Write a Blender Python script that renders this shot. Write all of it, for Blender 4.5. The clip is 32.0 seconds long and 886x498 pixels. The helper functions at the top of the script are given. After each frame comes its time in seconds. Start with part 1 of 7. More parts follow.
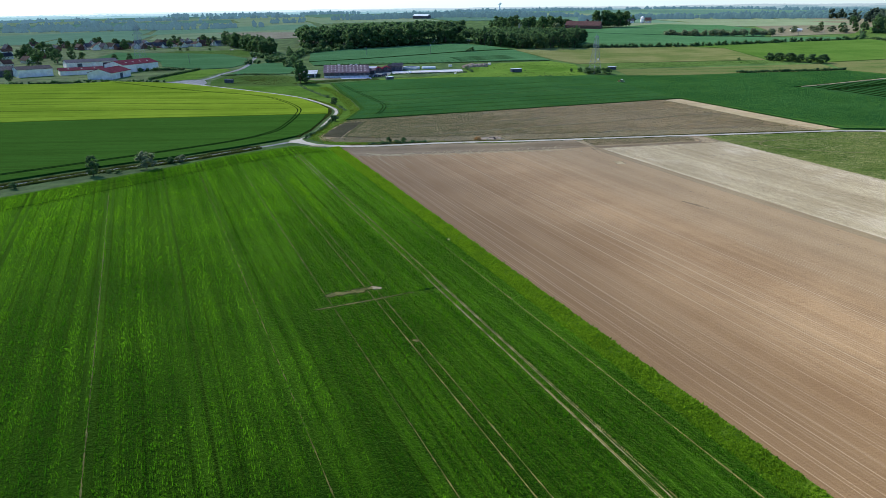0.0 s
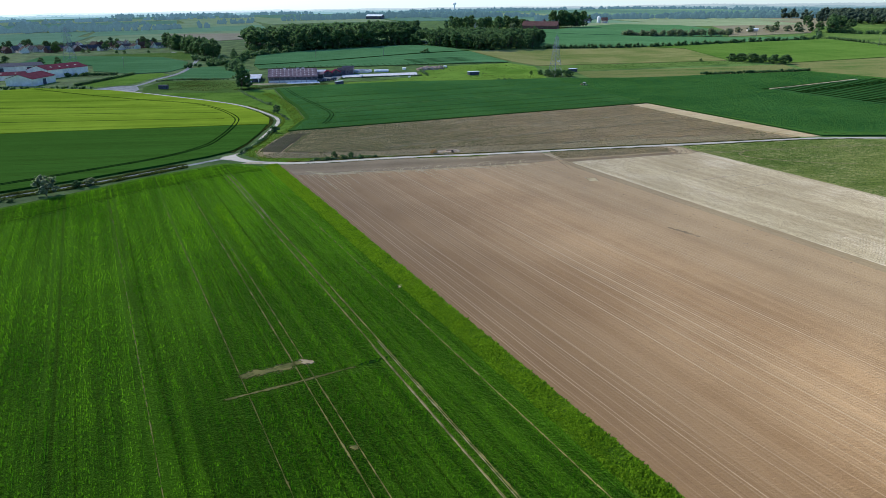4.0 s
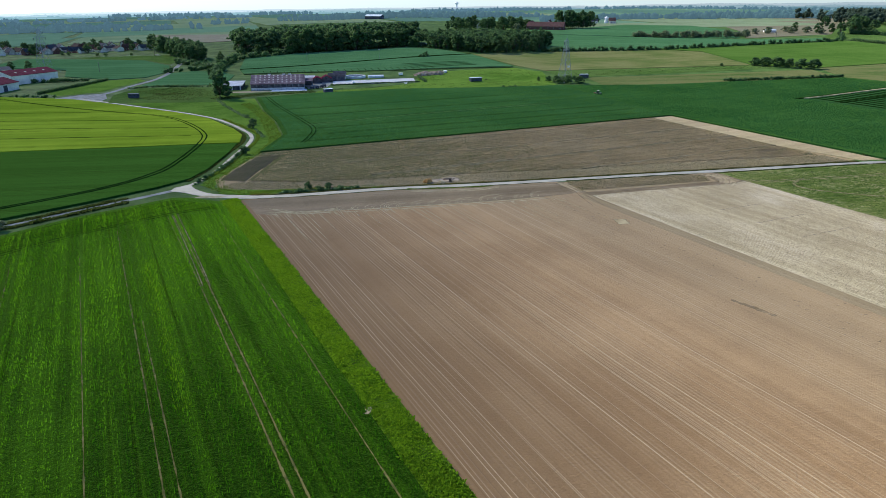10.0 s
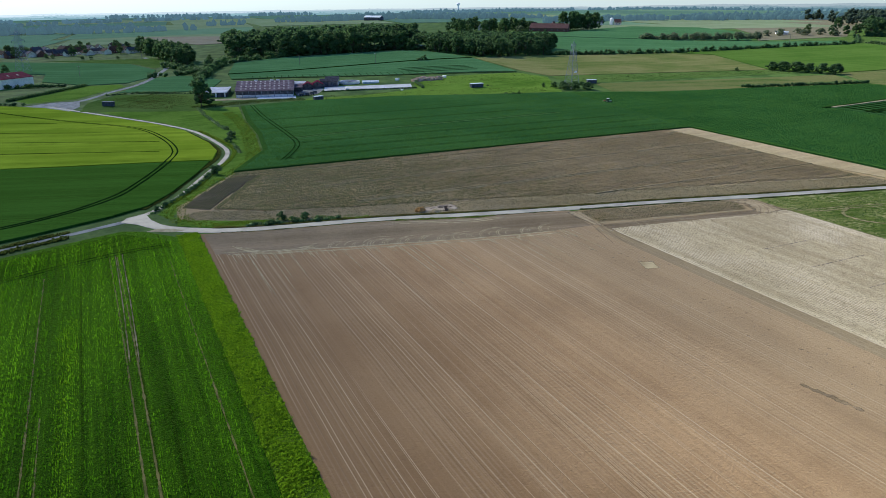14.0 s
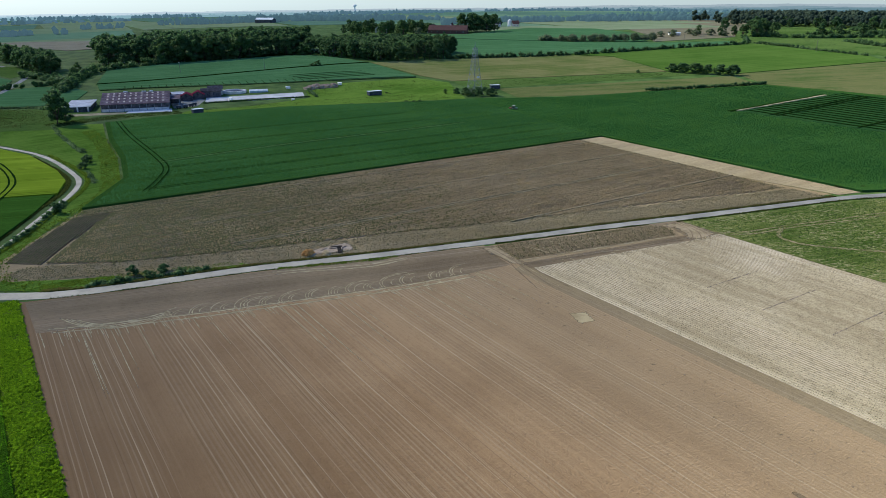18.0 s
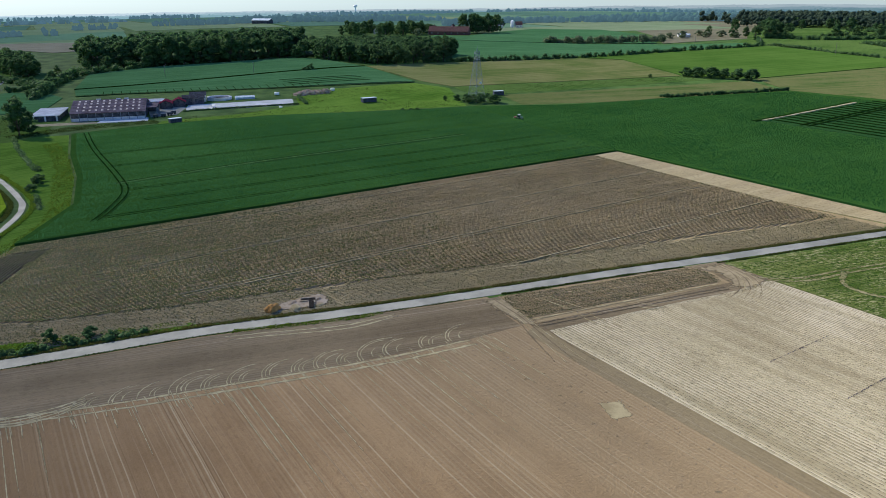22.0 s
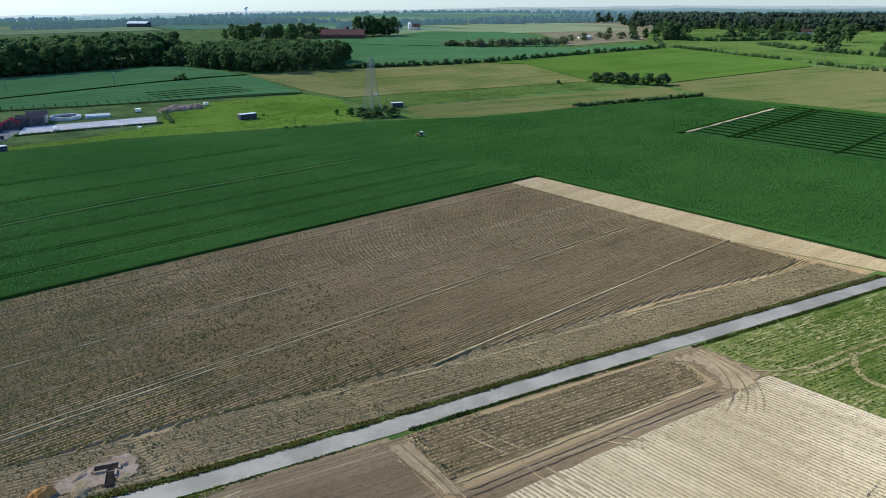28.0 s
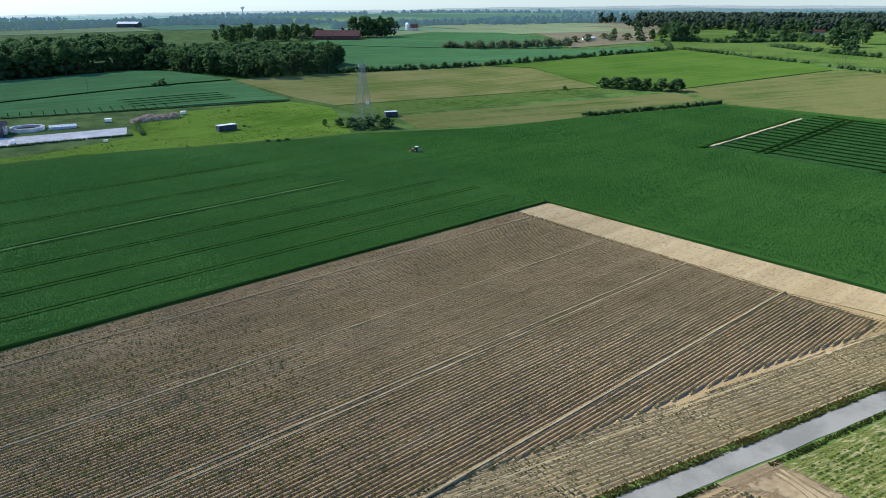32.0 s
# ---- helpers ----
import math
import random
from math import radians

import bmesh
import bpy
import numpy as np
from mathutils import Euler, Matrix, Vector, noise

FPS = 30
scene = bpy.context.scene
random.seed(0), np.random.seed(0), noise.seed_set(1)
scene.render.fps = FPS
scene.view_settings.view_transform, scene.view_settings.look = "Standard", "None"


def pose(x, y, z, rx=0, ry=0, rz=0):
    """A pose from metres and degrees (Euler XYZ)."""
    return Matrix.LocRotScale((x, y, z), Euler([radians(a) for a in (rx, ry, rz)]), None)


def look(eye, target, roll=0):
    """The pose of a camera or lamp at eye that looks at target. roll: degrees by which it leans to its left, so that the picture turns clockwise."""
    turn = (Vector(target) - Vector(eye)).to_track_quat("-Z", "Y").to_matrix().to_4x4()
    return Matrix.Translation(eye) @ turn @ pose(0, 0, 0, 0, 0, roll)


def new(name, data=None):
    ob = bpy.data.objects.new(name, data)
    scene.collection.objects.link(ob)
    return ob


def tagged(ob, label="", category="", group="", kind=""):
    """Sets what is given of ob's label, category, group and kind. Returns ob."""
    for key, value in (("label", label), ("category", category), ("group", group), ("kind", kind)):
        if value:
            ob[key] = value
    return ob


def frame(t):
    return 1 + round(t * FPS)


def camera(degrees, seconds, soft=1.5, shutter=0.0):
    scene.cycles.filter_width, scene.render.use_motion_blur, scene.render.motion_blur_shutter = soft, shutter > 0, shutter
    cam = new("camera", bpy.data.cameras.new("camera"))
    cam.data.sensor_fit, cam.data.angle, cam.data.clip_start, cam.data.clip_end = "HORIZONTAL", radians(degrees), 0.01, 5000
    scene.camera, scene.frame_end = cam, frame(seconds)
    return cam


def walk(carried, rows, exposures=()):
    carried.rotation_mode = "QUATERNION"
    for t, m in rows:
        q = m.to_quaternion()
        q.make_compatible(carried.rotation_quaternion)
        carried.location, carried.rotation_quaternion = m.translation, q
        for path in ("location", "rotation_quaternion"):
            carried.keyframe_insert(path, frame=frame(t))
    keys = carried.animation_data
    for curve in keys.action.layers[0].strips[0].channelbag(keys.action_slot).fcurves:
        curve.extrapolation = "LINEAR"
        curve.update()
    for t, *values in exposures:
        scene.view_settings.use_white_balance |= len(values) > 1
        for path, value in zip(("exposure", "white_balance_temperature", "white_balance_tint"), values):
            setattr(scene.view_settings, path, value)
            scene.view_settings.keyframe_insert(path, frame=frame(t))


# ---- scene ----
cam = camera(64.23, 32.0, soft=0.7)
PATH = [
    (0, pose(-75.31, -287.87, 60.48, 70.462, 0, -22.633)),
    (0.1, pose(-74.94, -287.11, 60.46, 70.462, 0, -23.023)),
    (0.2, pose(-74.57, -286.35, 60.44, 70.462, 0, -23.761)),
    (0.3, pose(-74.20, -285.59, 60.42, 70.463, 0, -24.760)),
    (0.4, pose(-73.83, -284.83, 60.40, 70.463, 0, -25.500)),
    (0.5, pose(-73.45, -284.07, 60.38, 70.464, 0, -25.935)),
    (0.6, pose(-73.08, -283.31, 60.35, 70.464, 0, -26.175)),
    (0.7, pose(-72.71, -282.55, 60.33, 70.465, 0, -26.218)),
    (0.8, pose(-72.34, -281.79, 60.31, 70.465, 0, -26.240)),
    (0.9, pose(-71.96, -281.03, 60.29, 70.466, 0, -26.241)),
    (1, pose(-71.59, -280.27, 60.27, 70.466, 0, -26.241)),
    (2, pose(-67.84, -272.69, 60.05, 70.471, 0, -26.199)),
    (3, pose(-64.05, -265.11, 59.84, 70.475, 0, -26.135)),
    (3.5, pose(-62.15, -261.33, 59.73, 70.477, 0, -26.114)),
    (5.5, pose(-54.42, -246.23, 59.30, 70.486, 0, -26.048)),
    (6, pose(-52.47, -242.47, 59.19, 70.488, 0, -26.025)),
    (7, pose(-48.48, -235.44, 59.35, 70.469, 0, -25.975)),
    (8, pose(-44.45, -228.44, 59.52, 70.450, 0, -25.946)),
    (9, pose(-40.37, -221.46, 59.68, 70.431, 0, -25.915)),
    (10, pose(-36.36, -214.01, 59.71, 70.439, 0, -25.890)),
    (11, pose(-32.29, -206.60, 59.74, 70.447, 0, -25.863)),
    (12, pose(-28.15, -199.21, 59.76, 70.456, 0, -25.835)),
    (13, pose(-23.95, -191.86, 59.79, 70.464, 0, -25.806)),
    (13.8, pose(-20.54, -185.82, 59.70, 70.492, 0, -25.756)),
    (14, pose(-19.69, -184.32, 59.68, 70.499, 0, -25.755)),
    (14.1, pose(-19.25, -183.56, 59.67, 70.503, 0, -25.776)),
    (14.2, pose(-18.82, -182.81, 59.65, 70.506, 0, -25.840)),
    (14.3, pose(-18.39, -182.06, 59.64, 70.510, 0, -26.101)),
    (14.4, pose(-17.96, -181.31, 59.63, 70.514, 0, -26.753)),
    (14.5, pose(-17.52, -180.56, 59.62, 70.517, 0, -27.797)),
    (14.6, pose(-17.09, -179.80, 59.61, 70.521, 0, -28.796)),
    (14.7, pose(-16.65, -179.05, 59.60, 70.524, 0, -29.795)),
    (14.8, pose(-16.22, -178.30, 59.59, 70.528, 0, -30.792)),
    (14.9, pose(-15.78, -177.56, 59.57, 70.531, 0, -31.700)),
    (15, pose(-15.34, -176.81, 59.56, 70.535, 0, -32.520)),
    (15.1, pose(-14.90, -176.10, 59.57, 70.537, 0, -33.164)),
    (15.2, pose(-14.45, -175.40, 59.58, 70.539, 0, -33.593)),
    (15.3, pose(-14.01, -174.69, 59.59, 70.541, 0, -33.720)),
    (15.4, pose(-13.56, -173.99, 59.60, 70.543, 0, -33.761)),
    (15.5, pose(-13.12, -173.29, 59.61, 70.545, 0, -33.760)),
    (17.5, pose(-4.01, -159.32, 59.78, 70.584, 0, -33.640)),
    (18, pose(-1.68, -155.85, 59.83, 70.594, 0, -33.609)),
    (19, pose(3.05, -148.96, 59.92, 70.613, 0, -33.567)),
    (20, pose(8.04, -142.02, 59.79, 70.618, 0, -33.541)),
    (21, pose(13.13, -135.14, 59.67, 70.623, 0, -33.493)),
    (22, pose(18.32, -128.31, 59.55, 70.628, 0, -33.463)),
    (22.6, pose(21.48, -124.24, 59.48, 70.631, 0, -33.466)),
    (22.8, pose(22.54, -122.89, 59.45, 70.632, 0, -33.502)),
    (22.9, pose(23.07, -122.22, 59.44, 70.632, 0, -33.585)),
    (23, pose(23.61, -121.54, 59.43, 70.633, 0, -33.860)),
    (23.1, pose(24.09, -120.86, 59.44, 70.632, 0, -34.350)),
    (23.2, pose(24.57, -120.18, 59.45, 70.631, 0, -35.031)),
    (23.3, pose(25.06, -119.50, 59.46, 70.630, 0, -35.752)),
    (23.4, pose(25.54, -118.82, 59.46, 70.630, 0, -36.639)),
    (23.5, pose(26.03, -118.15, 59.47, 70.629, 0, -37.731)),
    (23.6, pose(26.52, -117.47, 59.48, 70.628, 0, -38.856)),
    (23.7, pose(27.01, -116.79, 59.49, 70.627, 0, -39.931)),
    (23.8, pose(27.50, -116.12, 59.50, 70.627, 0, -40.751)),
    (23.9, pose(27.99, -115.44, 59.51, 70.626, 0, -41.117)),
    (24, pose(28.48, -114.77, 59.52, 70.625, 0, -41.236)),
    (24.2, pose(29.47, -113.42, 59.53, 70.624, 0, -41.251)),
    (25, pose(33.47, -108.05, 59.60, 70.618, 0, -41.290)),
    (25.5, pose(36.34, -104.74, 59.52, 70.639, 0, -41.310)),
    (27.5, pose(48.09, -91.66, 59.21, 70.726, 0, -41.342)),
    (28, pose(51.10, -88.44, 59.13, 70.747, 0, -41.359)),
    (29, pose(56.70, -82.02, 59.22, 70.740, 0, -41.378)),
    (30, pose(62.44, -75.67, 59.30, 70.732, 0, -41.394)),
    (31, pose(68.30, -69.39, 59.38, 70.725, 0, -41.407)),
    (32, pose(74.29, -63.20, 59.47, 70.717, 0, -41.417)),
]
walk(cam, PATH, exposures=[(0, 0.66), (3, 0.6), (9, 0.5), (15, 0.28), (19, 0.18), (22, 0.2), (27, 0.32), (30, 0.46), (32, 0.48)])

# ---- sky and sun ----
SUN_TO = Vector((-0.40, 0.92, 0.0)).normalized()
SUN_UP = radians(37)
world = bpy.data.worlds.new("daylight")
scene.world = world
world.use_nodes = True
wn = world.node_tree
sky = wn.nodes.new("ShaderNodeTexSky")
sky.sky_type, sky.sun_disc = "NISHITA", False
sky.sun_elevation = SUN_UP
sky.sun_rotation = math.atan2(SUN_TO.x, SUN_TO.y)
sky.air_density, sky.dust_density, sky.ozone_density = 1.0, 0.1, 3.0
balance = wn.nodes.new("ShaderNodeMix")
balance.data_type, balance.blend_type = "RGBA", "MULTIPLY"
balance.inputs[0].default_value = 1.0
balance.inputs[7].default_value = (0.70, 0.94, 1.42, 1)
wn.links.new(sky.outputs[0], balance.inputs[6])
wn.links.new(balance.outputs[2], wn.nodes["Background"].inputs[0])
wn.nodes["Background"].inputs[1].default_value = 0.10
sun = new("sun", bpy.data.lights.new("sun", "SUN"))
sun.data.energy, sun.data.angle, sun.data.color = 6.35, radians(0.55), (0.965, 0.94, 0.85)
sun.matrix_world = look((SUN_TO * math.cos(SUN_UP) + Vector((0, 0, math.sin(SUN_UP)))) * 500, (0, 0, 0))


# ---- lie of the land ----
def land(x, y):
    """Height of the ground: flat fields, a rise to the east, a knoll under the wood, a valley far north-west."""
    r = 30 * np.logaddexp(0, (0.75 * x + 0.5 * y - 310) / 30) * 0.042
    r = 26 * np.tanh(r / 26)
    b = 6 * np.exp(-((x - 290) ** 2 + (y - 440) ** 2) / 130 ** 2)
    far = np.maximum(0, -0.45 * x + 0.8 * y - 700)
    return r + b - 70 * np.tanh(far / 3500)


def lift(x, y, h=0.0):
    return float(land(x, y)) + h


# ---- materials ----
class Nodes:
    """Short hand for building a node material."""

    def __init__(self, name, rough=0.9, spec=0.2, metal=0.0):
        self.mat = bpy.data.materials.new(name)
        self.mat.use_nodes = True
        self.tree = self.mat.node_tree
        self.bsdf = self.tree.nodes["Principled BSDF"]
        self.bsdf.inputs["Roughness"].default_value = rough
        self.bsdf.inputs["Specular IOR Level"].default_value = spec
        self.bsdf.inputs["Metallic"].default_value = metal
        self.bsdf.inputs["Diffuse Roughness"].default_value = 1.0 if rough > 0.8 else 0.0
        self.coord = self.node("ShaderNodeTexCoord").outputs["Object"]

    def node(self, kind):
        return self.tree.nodes.new(kind)

    def plug(self, socket, value):
        if isinstance(value, bpy.types.NodeSocket):
            self.tree.links.new(value, socket)
        elif isinstance(value, tuple) and len(value) == 3 and len(socket.default_value) == 4:
            socket.default_value = (*value, 1)
        else:
            socket.default_value = value

    def place(self, turn=0.0, stretch=(1, 1, 1)):
        n = self.node("ShaderNodeMapping")
        n.vector_type = "TEXTURE"
        n.inputs["Rotation"].default_value = (0, 0, -radians(turn))
        n.inputs["Scale"].default_value = tuple(1 / s for s in stretch)
        self.plug(n.inputs["Vector"], self.coord)
        return n.outputs[0]

    def noise(self, scale, vector=None, detail=4, rough=0.55):
        n = self.node("ShaderNodeTexNoise")
        n.inputs["Scale"].default_value, n.inputs["Detail"].default_value = scale, detail
        n.inputs["Roughness"].default_value = rough
        self.plug(n.inputs["Vector"], vector or self.coord)
        return n.outputs["Fac"]

    def maths(self, op, a, b=0.0, c=0.0):
        n = self.node("ShaderNodeMath")
        n.operation = op
        for k, v in enumerate((a, b, c)):
            self.plug(n.inputs[k], v)
        return n.outputs[0]

    def span(self, value, a, b, lo=0.0, hi=1.0):
        n = self.node("ShaderNodeMapRange")
        n.interpolation_type = "SMOOTHSTEP"
        for k, v in zip(("Value", "From Min", "From Max", "To Min", "To Max"), (value, a, b, lo, hi)):
            self.plug(n.inputs[k], v)
        return n.outputs[0]

    def mix(self, fac, a, b):
        n = self.node("ShaderNodeMix")
        n.data_type = "RGBA"
        self.plug(n.inputs[0], fac)
        self.plug(n.inputs[6], a)
        self.plug(n.inputs[7], b)
        return n.outputs[2]

    def scale(self, colour, value):
        n = self.node("ShaderNodeMix")
        n.data_type, n.blend_type = "RGBA", "MULTIPLY"
        n.inputs[0].default_value = 1.0
        self.plug(n.inputs[6], colour)
        c = self.node("ShaderNodeCombineColor")
        for k in range(3):
            self.plug(c.inputs[k], value)
        self.plug(n.inputs[7], c.outputs[0])
        return n.outputs[2]

    def axis(self, vector, which):
        n = self.node("ShaderNodeSeparateXYZ")
        self.plug(n.inputs[0], vector)
        return n.outputs[which]

    def lines(self, value, pitch, half, soft, shift=0.0):
        """1 on thin lines that repeat every pitch metres along value, each 2*half wide."""
        n = self.maths("ADD", value, shift)
        n = self.maths("PINGPONG", n, pitch / 2)
        return self.span(n, half, half + soft, 1.0, 0.0)

    def random(self):
        return self.node("ShaderNodeObjectInfo").outputs["Random"]

    def island(self):
        return self.node("ShaderNodeNewGeometry").outputs["Random Per Island"]

    def done(self, colour, height=None, strength=0.3, distance=0.1):
        self.plug(self.bsdf.inputs["Base Color"], colour)
        if height is not None:
            n = self.node("ShaderNodeBump")
            n.inputs["Strength"].default_value, n.inputs["Distance"].default_value = strength, distance
            self.plug(n.inputs["Height"], height)
            self.plug(self.bsdf.inputs["Normal"], n.outputs[0])
        return self.mat


def crop_material(name, dark, light, turn, streak=1.0, tram=0.0, shift=0.0, patchy=0.5, tram_dark=True, pitch=24.0, relief=0.35, seams=0.0, sheen=0.15, bands=0.45, soil=(0.16, 0.13, 0.08), straw=0.0, grain=0.7, fuzz=0.45, north=None):
    """A standing crop: drill rows and streaks along one way, patches, wheel lines every pitch metres."""
    m = Nodes(name, rough=1.0, spec=0.0)
    along = m.place(turn, (1, 0.03, 1))
    streaks = m.noise(0.35 * streak, along, 5, 0.65)
    fine = m.noise(2.2, m.place(turn, (1, 0.12, 1)), 3, 0.6)
    leaf = m.noise(2.6, None, 4, 0.7)
    patch = m.noise(0.018, None, 4, 0.6)
    tone = m.maths("MULTIPLY_ADD", m.span(streaks, 0.36, 0.64), bands, m.maths("MULTIPLY", m.span(patch, 0.3, 0.7), patchy))
    tone = m.maths("MULTIPLY_ADD", m.maths("SUBTRACT", fine, 0.5), 0.55, tone)
    tone = m.maths("MULTIPLY_ADD", m.maths("SUBTRACT", leaf, 0.5), grain, tone)
    # paler northward: the crop's brighter low-angle look is put into its tone
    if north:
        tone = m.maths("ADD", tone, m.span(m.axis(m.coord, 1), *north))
    colour = m.mix(m.span(tone, 0.0, 1.0), dark, light)
    if tram:
        u = m.axis(m.place(turn), 0)
        wob = m.maths("MULTIPLY_ADD", m.noise(0.03, None, 2), 1.2, u)
        a = m.lines(wob, pitch, 0.16, 0.22, shift)
        b = m.lines(wob, pitch, 0.16, 0.22, shift + 1.9)
        both = m.maths("MULTIPLY", m.maths("MAXIMUM", a, b), m.span(m.noise(0.08, None, 3), 0.35, 0.55))
        both = m.maths("MULTIPLY", both, tram)
        colour = m.mix(both, colour, tuple(v * 0.35 for v in dark) if tram_dark else soil)
    if straw:
        dash = m.span(m.noise(2.2, m.place(turn, (1, 0.2, 1)), 3, 0.7), 0.5, 0.62)
        where = m.span(m.noise(0.06, None, 4, 0.65), 0.34, 0.6)
        colour = m.mix(m.maths("MULTIPLY", m.maths("MULTIPLY", dash, where), straw), colour, soil)
    if seams:
        u = m.axis(m.place(turn), 0)
        wob = m.maths("MULTIPLY_ADD", m.noise(0.05, m.place(turn, (1, 0.1, 1)), 2), 2.5, u)
        gate = m.span(m.noise(0.12, m.place(turn, (1, 0.05, 1)), 3), 0.42, 0.6)
        colour = m.mix(m.maths("MULTIPLY", m.maths("MULTIPLY", m.lines(wob, 3.1, 0.1, 0.25), gate), seams), colour, tuple(v * 0.45 for v in dark))
    m.bsdf.inputs["Sheen Weight"].default_value = sheen
    m.bsdf.inputs["Sheen Roughness"].default_value = fuzz
    m.bsdf.inputs["Sheen Tint"].default_value = (0.34, 0.66, 0.07, 1)
    lumps = m.noise(1.1, None, 3, 0.6)
    return m.done(colour, m.maths("ADD", m.maths("ADD", leaf, lumps), m.maths("MULTIPLY", fine, 0.8)), relief, 0.7)


def soil_material(name, dark, light, turn, pitch=3.0, rows=0.5, pale=(0.5, 0.42, 0.31), clod=0.6, moist=0.5, bands=0.5, speck=0.0, half=0.05, keep=(0.43, 0.60), scratch=0.0):
    """Bare soil: harrow streaks along one way, pale wheel lines, damp patches, clods."""
    m = Nodes(name, rough=0.95, spec=0.08)
    u = m.axis(m.place(turn), 0)
    along = m.place(turn, (1, 0.012, 1))
    broad = m.noise(0.22, along, 4, 0.6)
    thin = m.noise(2.2, along, 4, 0.75)
    patch = m.noise(0.022, None, 5, 0.6)
    grain = m.noise(3.5, None, 5, 0.75)
    tone = m.maths("MULTIPLY_ADD", m.span(broad, 0.3, 0.7), bands, m.maths("MULTIPLY", m.span(patch, 0.3, 0.7), moist))
    tone = m.maths("MULTIPLY_ADD", m.maths("SUBTRACT", thin, 0.5), 0.7, tone)
    tone = m.maths("MULTIPLY_ADD", m.maths("SUBTRACT", grain, 0.5), 0.6, tone)
    colour = m.mix(m.span(tone, 0.0, 1.0), dark, light)
    wob = m.maths("MULTIPLY_ADD", m.noise(0.02, None, 2), 0.8, u)
    line = m.maths("MAXIMUM", m.lines(wob, pitch, half, 0.12), m.maths("MULTIPLY", m.lines(wob, 0.75, 0.06, 0.18), 0.35))
    keep = m.span(m.noise(0.16, m.place(turn, (1, 0.03, 1)), 3), *keep)
    colour = m.mix(m.maths("MULTIPLY", m.maths("MULTIPLY", line, keep), rows), colour, pale)
    if speck:
        dots = m.span(m.noise(1.7, m.place(turn, (1, 0.4, 1)), 2, 0.6), 0.52, 0.66)
        colour = m.mix(m.maths("MULTIPLY", dots, speck), colour, tuple(v * 0.5 for v in dark))
    if scratch:
        east = m.span(u, 12.0, 92.0, 1.0, 0.3)
        # darker toward the west, with the soil's backlit look put into the colour
        west_shade = m.span(u, 0.0, 48.0, 0.8, 0.0)
        colour = m.mix(west_shade, colour, tuple(v * 0.72 for v in dark))
        colour = m.mix(m.span(u, 45.0, 90.0, 0.0, 0.5), colour, m.mix(grain, (0.275, 0.210, 0.122), (0.365, 0.290, 0.172)))
        for step, share, ink, force in ((0.62, 0.66, pale, 0.55), (0.47, 0.70, tuple(v * 0.55 for v in dark), 0.55), (1.9, 0.6, pale, 0.5)):
            w = m.maths("DIVIDE", wob, step)
            cell = m.node("ShaderNodeTexWhiteNoise")
            cell.noise_dimensions = "1D"
            m.plug(cell.inputs["W"], m.maths("FLOOR", w))
            off = m.maths("ABSOLUTE", m.maths("SUBTRACT", m.maths("FRACT", w), 0.5))
            thin_line = m.span(off, 0.04 / step, 0.11 / step, 1.0, 0.0)
            pick = m.span(cell.outputs["Value"], share, share + 0.3)
            worn_out = m.span(m.noise(0.10, m.place(turn, (6, 0.16, 1)), 3), 0.36, 0.56)
            colour = m.mix(m.maths("MULTIPLY", m.maths("MULTIPLY", thin_line, pick), m.maths("MULTIPLY", m.maths("MULTIPLY", worn_out, east), force * scratch)), colour, ink)
    clods = m.noise(1.2, None, 4, 0.65)
    return m.done(colour, m.maths("ADD", m.maths("ADD", grain, clods), m.maths("MULTIPLY", thin, 0.7)), clod, 0.4)


def plain_material(name, dark, light, scale=0.5, fine=6.0, rough=0.9, metal=0.0, spec=0.03, bump=0.15, depth=0.05, vary=0.0):
    m = Nodes(name, rough, spec, metal)
    a = m.noise(scale, None, 5, 0.65)
    b = m.noise(fine, None, 4, 0.7)
    tone = m.maths("MULTIPLY_ADD", m.maths("SUBTRACT", b, 0.5), 0.6, m.span(a, 0.3, 0.7))
    if vary:
        tone = m.maths("MULTIPLY_ADD", m.maths("SUBTRACT", m.random(), 0.5), vary, tone)
    return m.done(m.mix(m.span(tone, 0, 1), dark, light), b, bump, depth)


def leaf_material(name, dark, light, yellow, rough=0.75, thin=0.42):
    """Leaves: each clump its own tone, each tree its own tint, light passing through a little."""
    m = Nodes(name, rough, 0.08)
    tone = m.maths("MULTIPLY_ADD", m.island(), 0.7, m.maths("MULTIPLY", m.noise(0.25, None, 3), 0.45))
    tint = m.mix(m.span(m.random(), 0.25, 1.0, 0.0, 0.75), light, yellow)
    colour = m.mix(m.span(tone, 0.1, 0.95), dark, tint)
    m.done(colour)
    through_leaf = m.node("ShaderNodeBsdfTranslucent")
    m.plug(through_leaf.inputs["Color"], colour)
    join = m.node("ShaderNodeMixShader")
    join.inputs[0].default_value = thin
    m.tree.links.new(m.bsdf.outputs[0], join.inputs[1])
    m.tree.links.new(through_leaf.outputs[0], join.inputs[2])
    m.tree.links.new(join.outputs[0], m.tree.nodes["Material Output"].inputs["Surface"])
    return m.mat


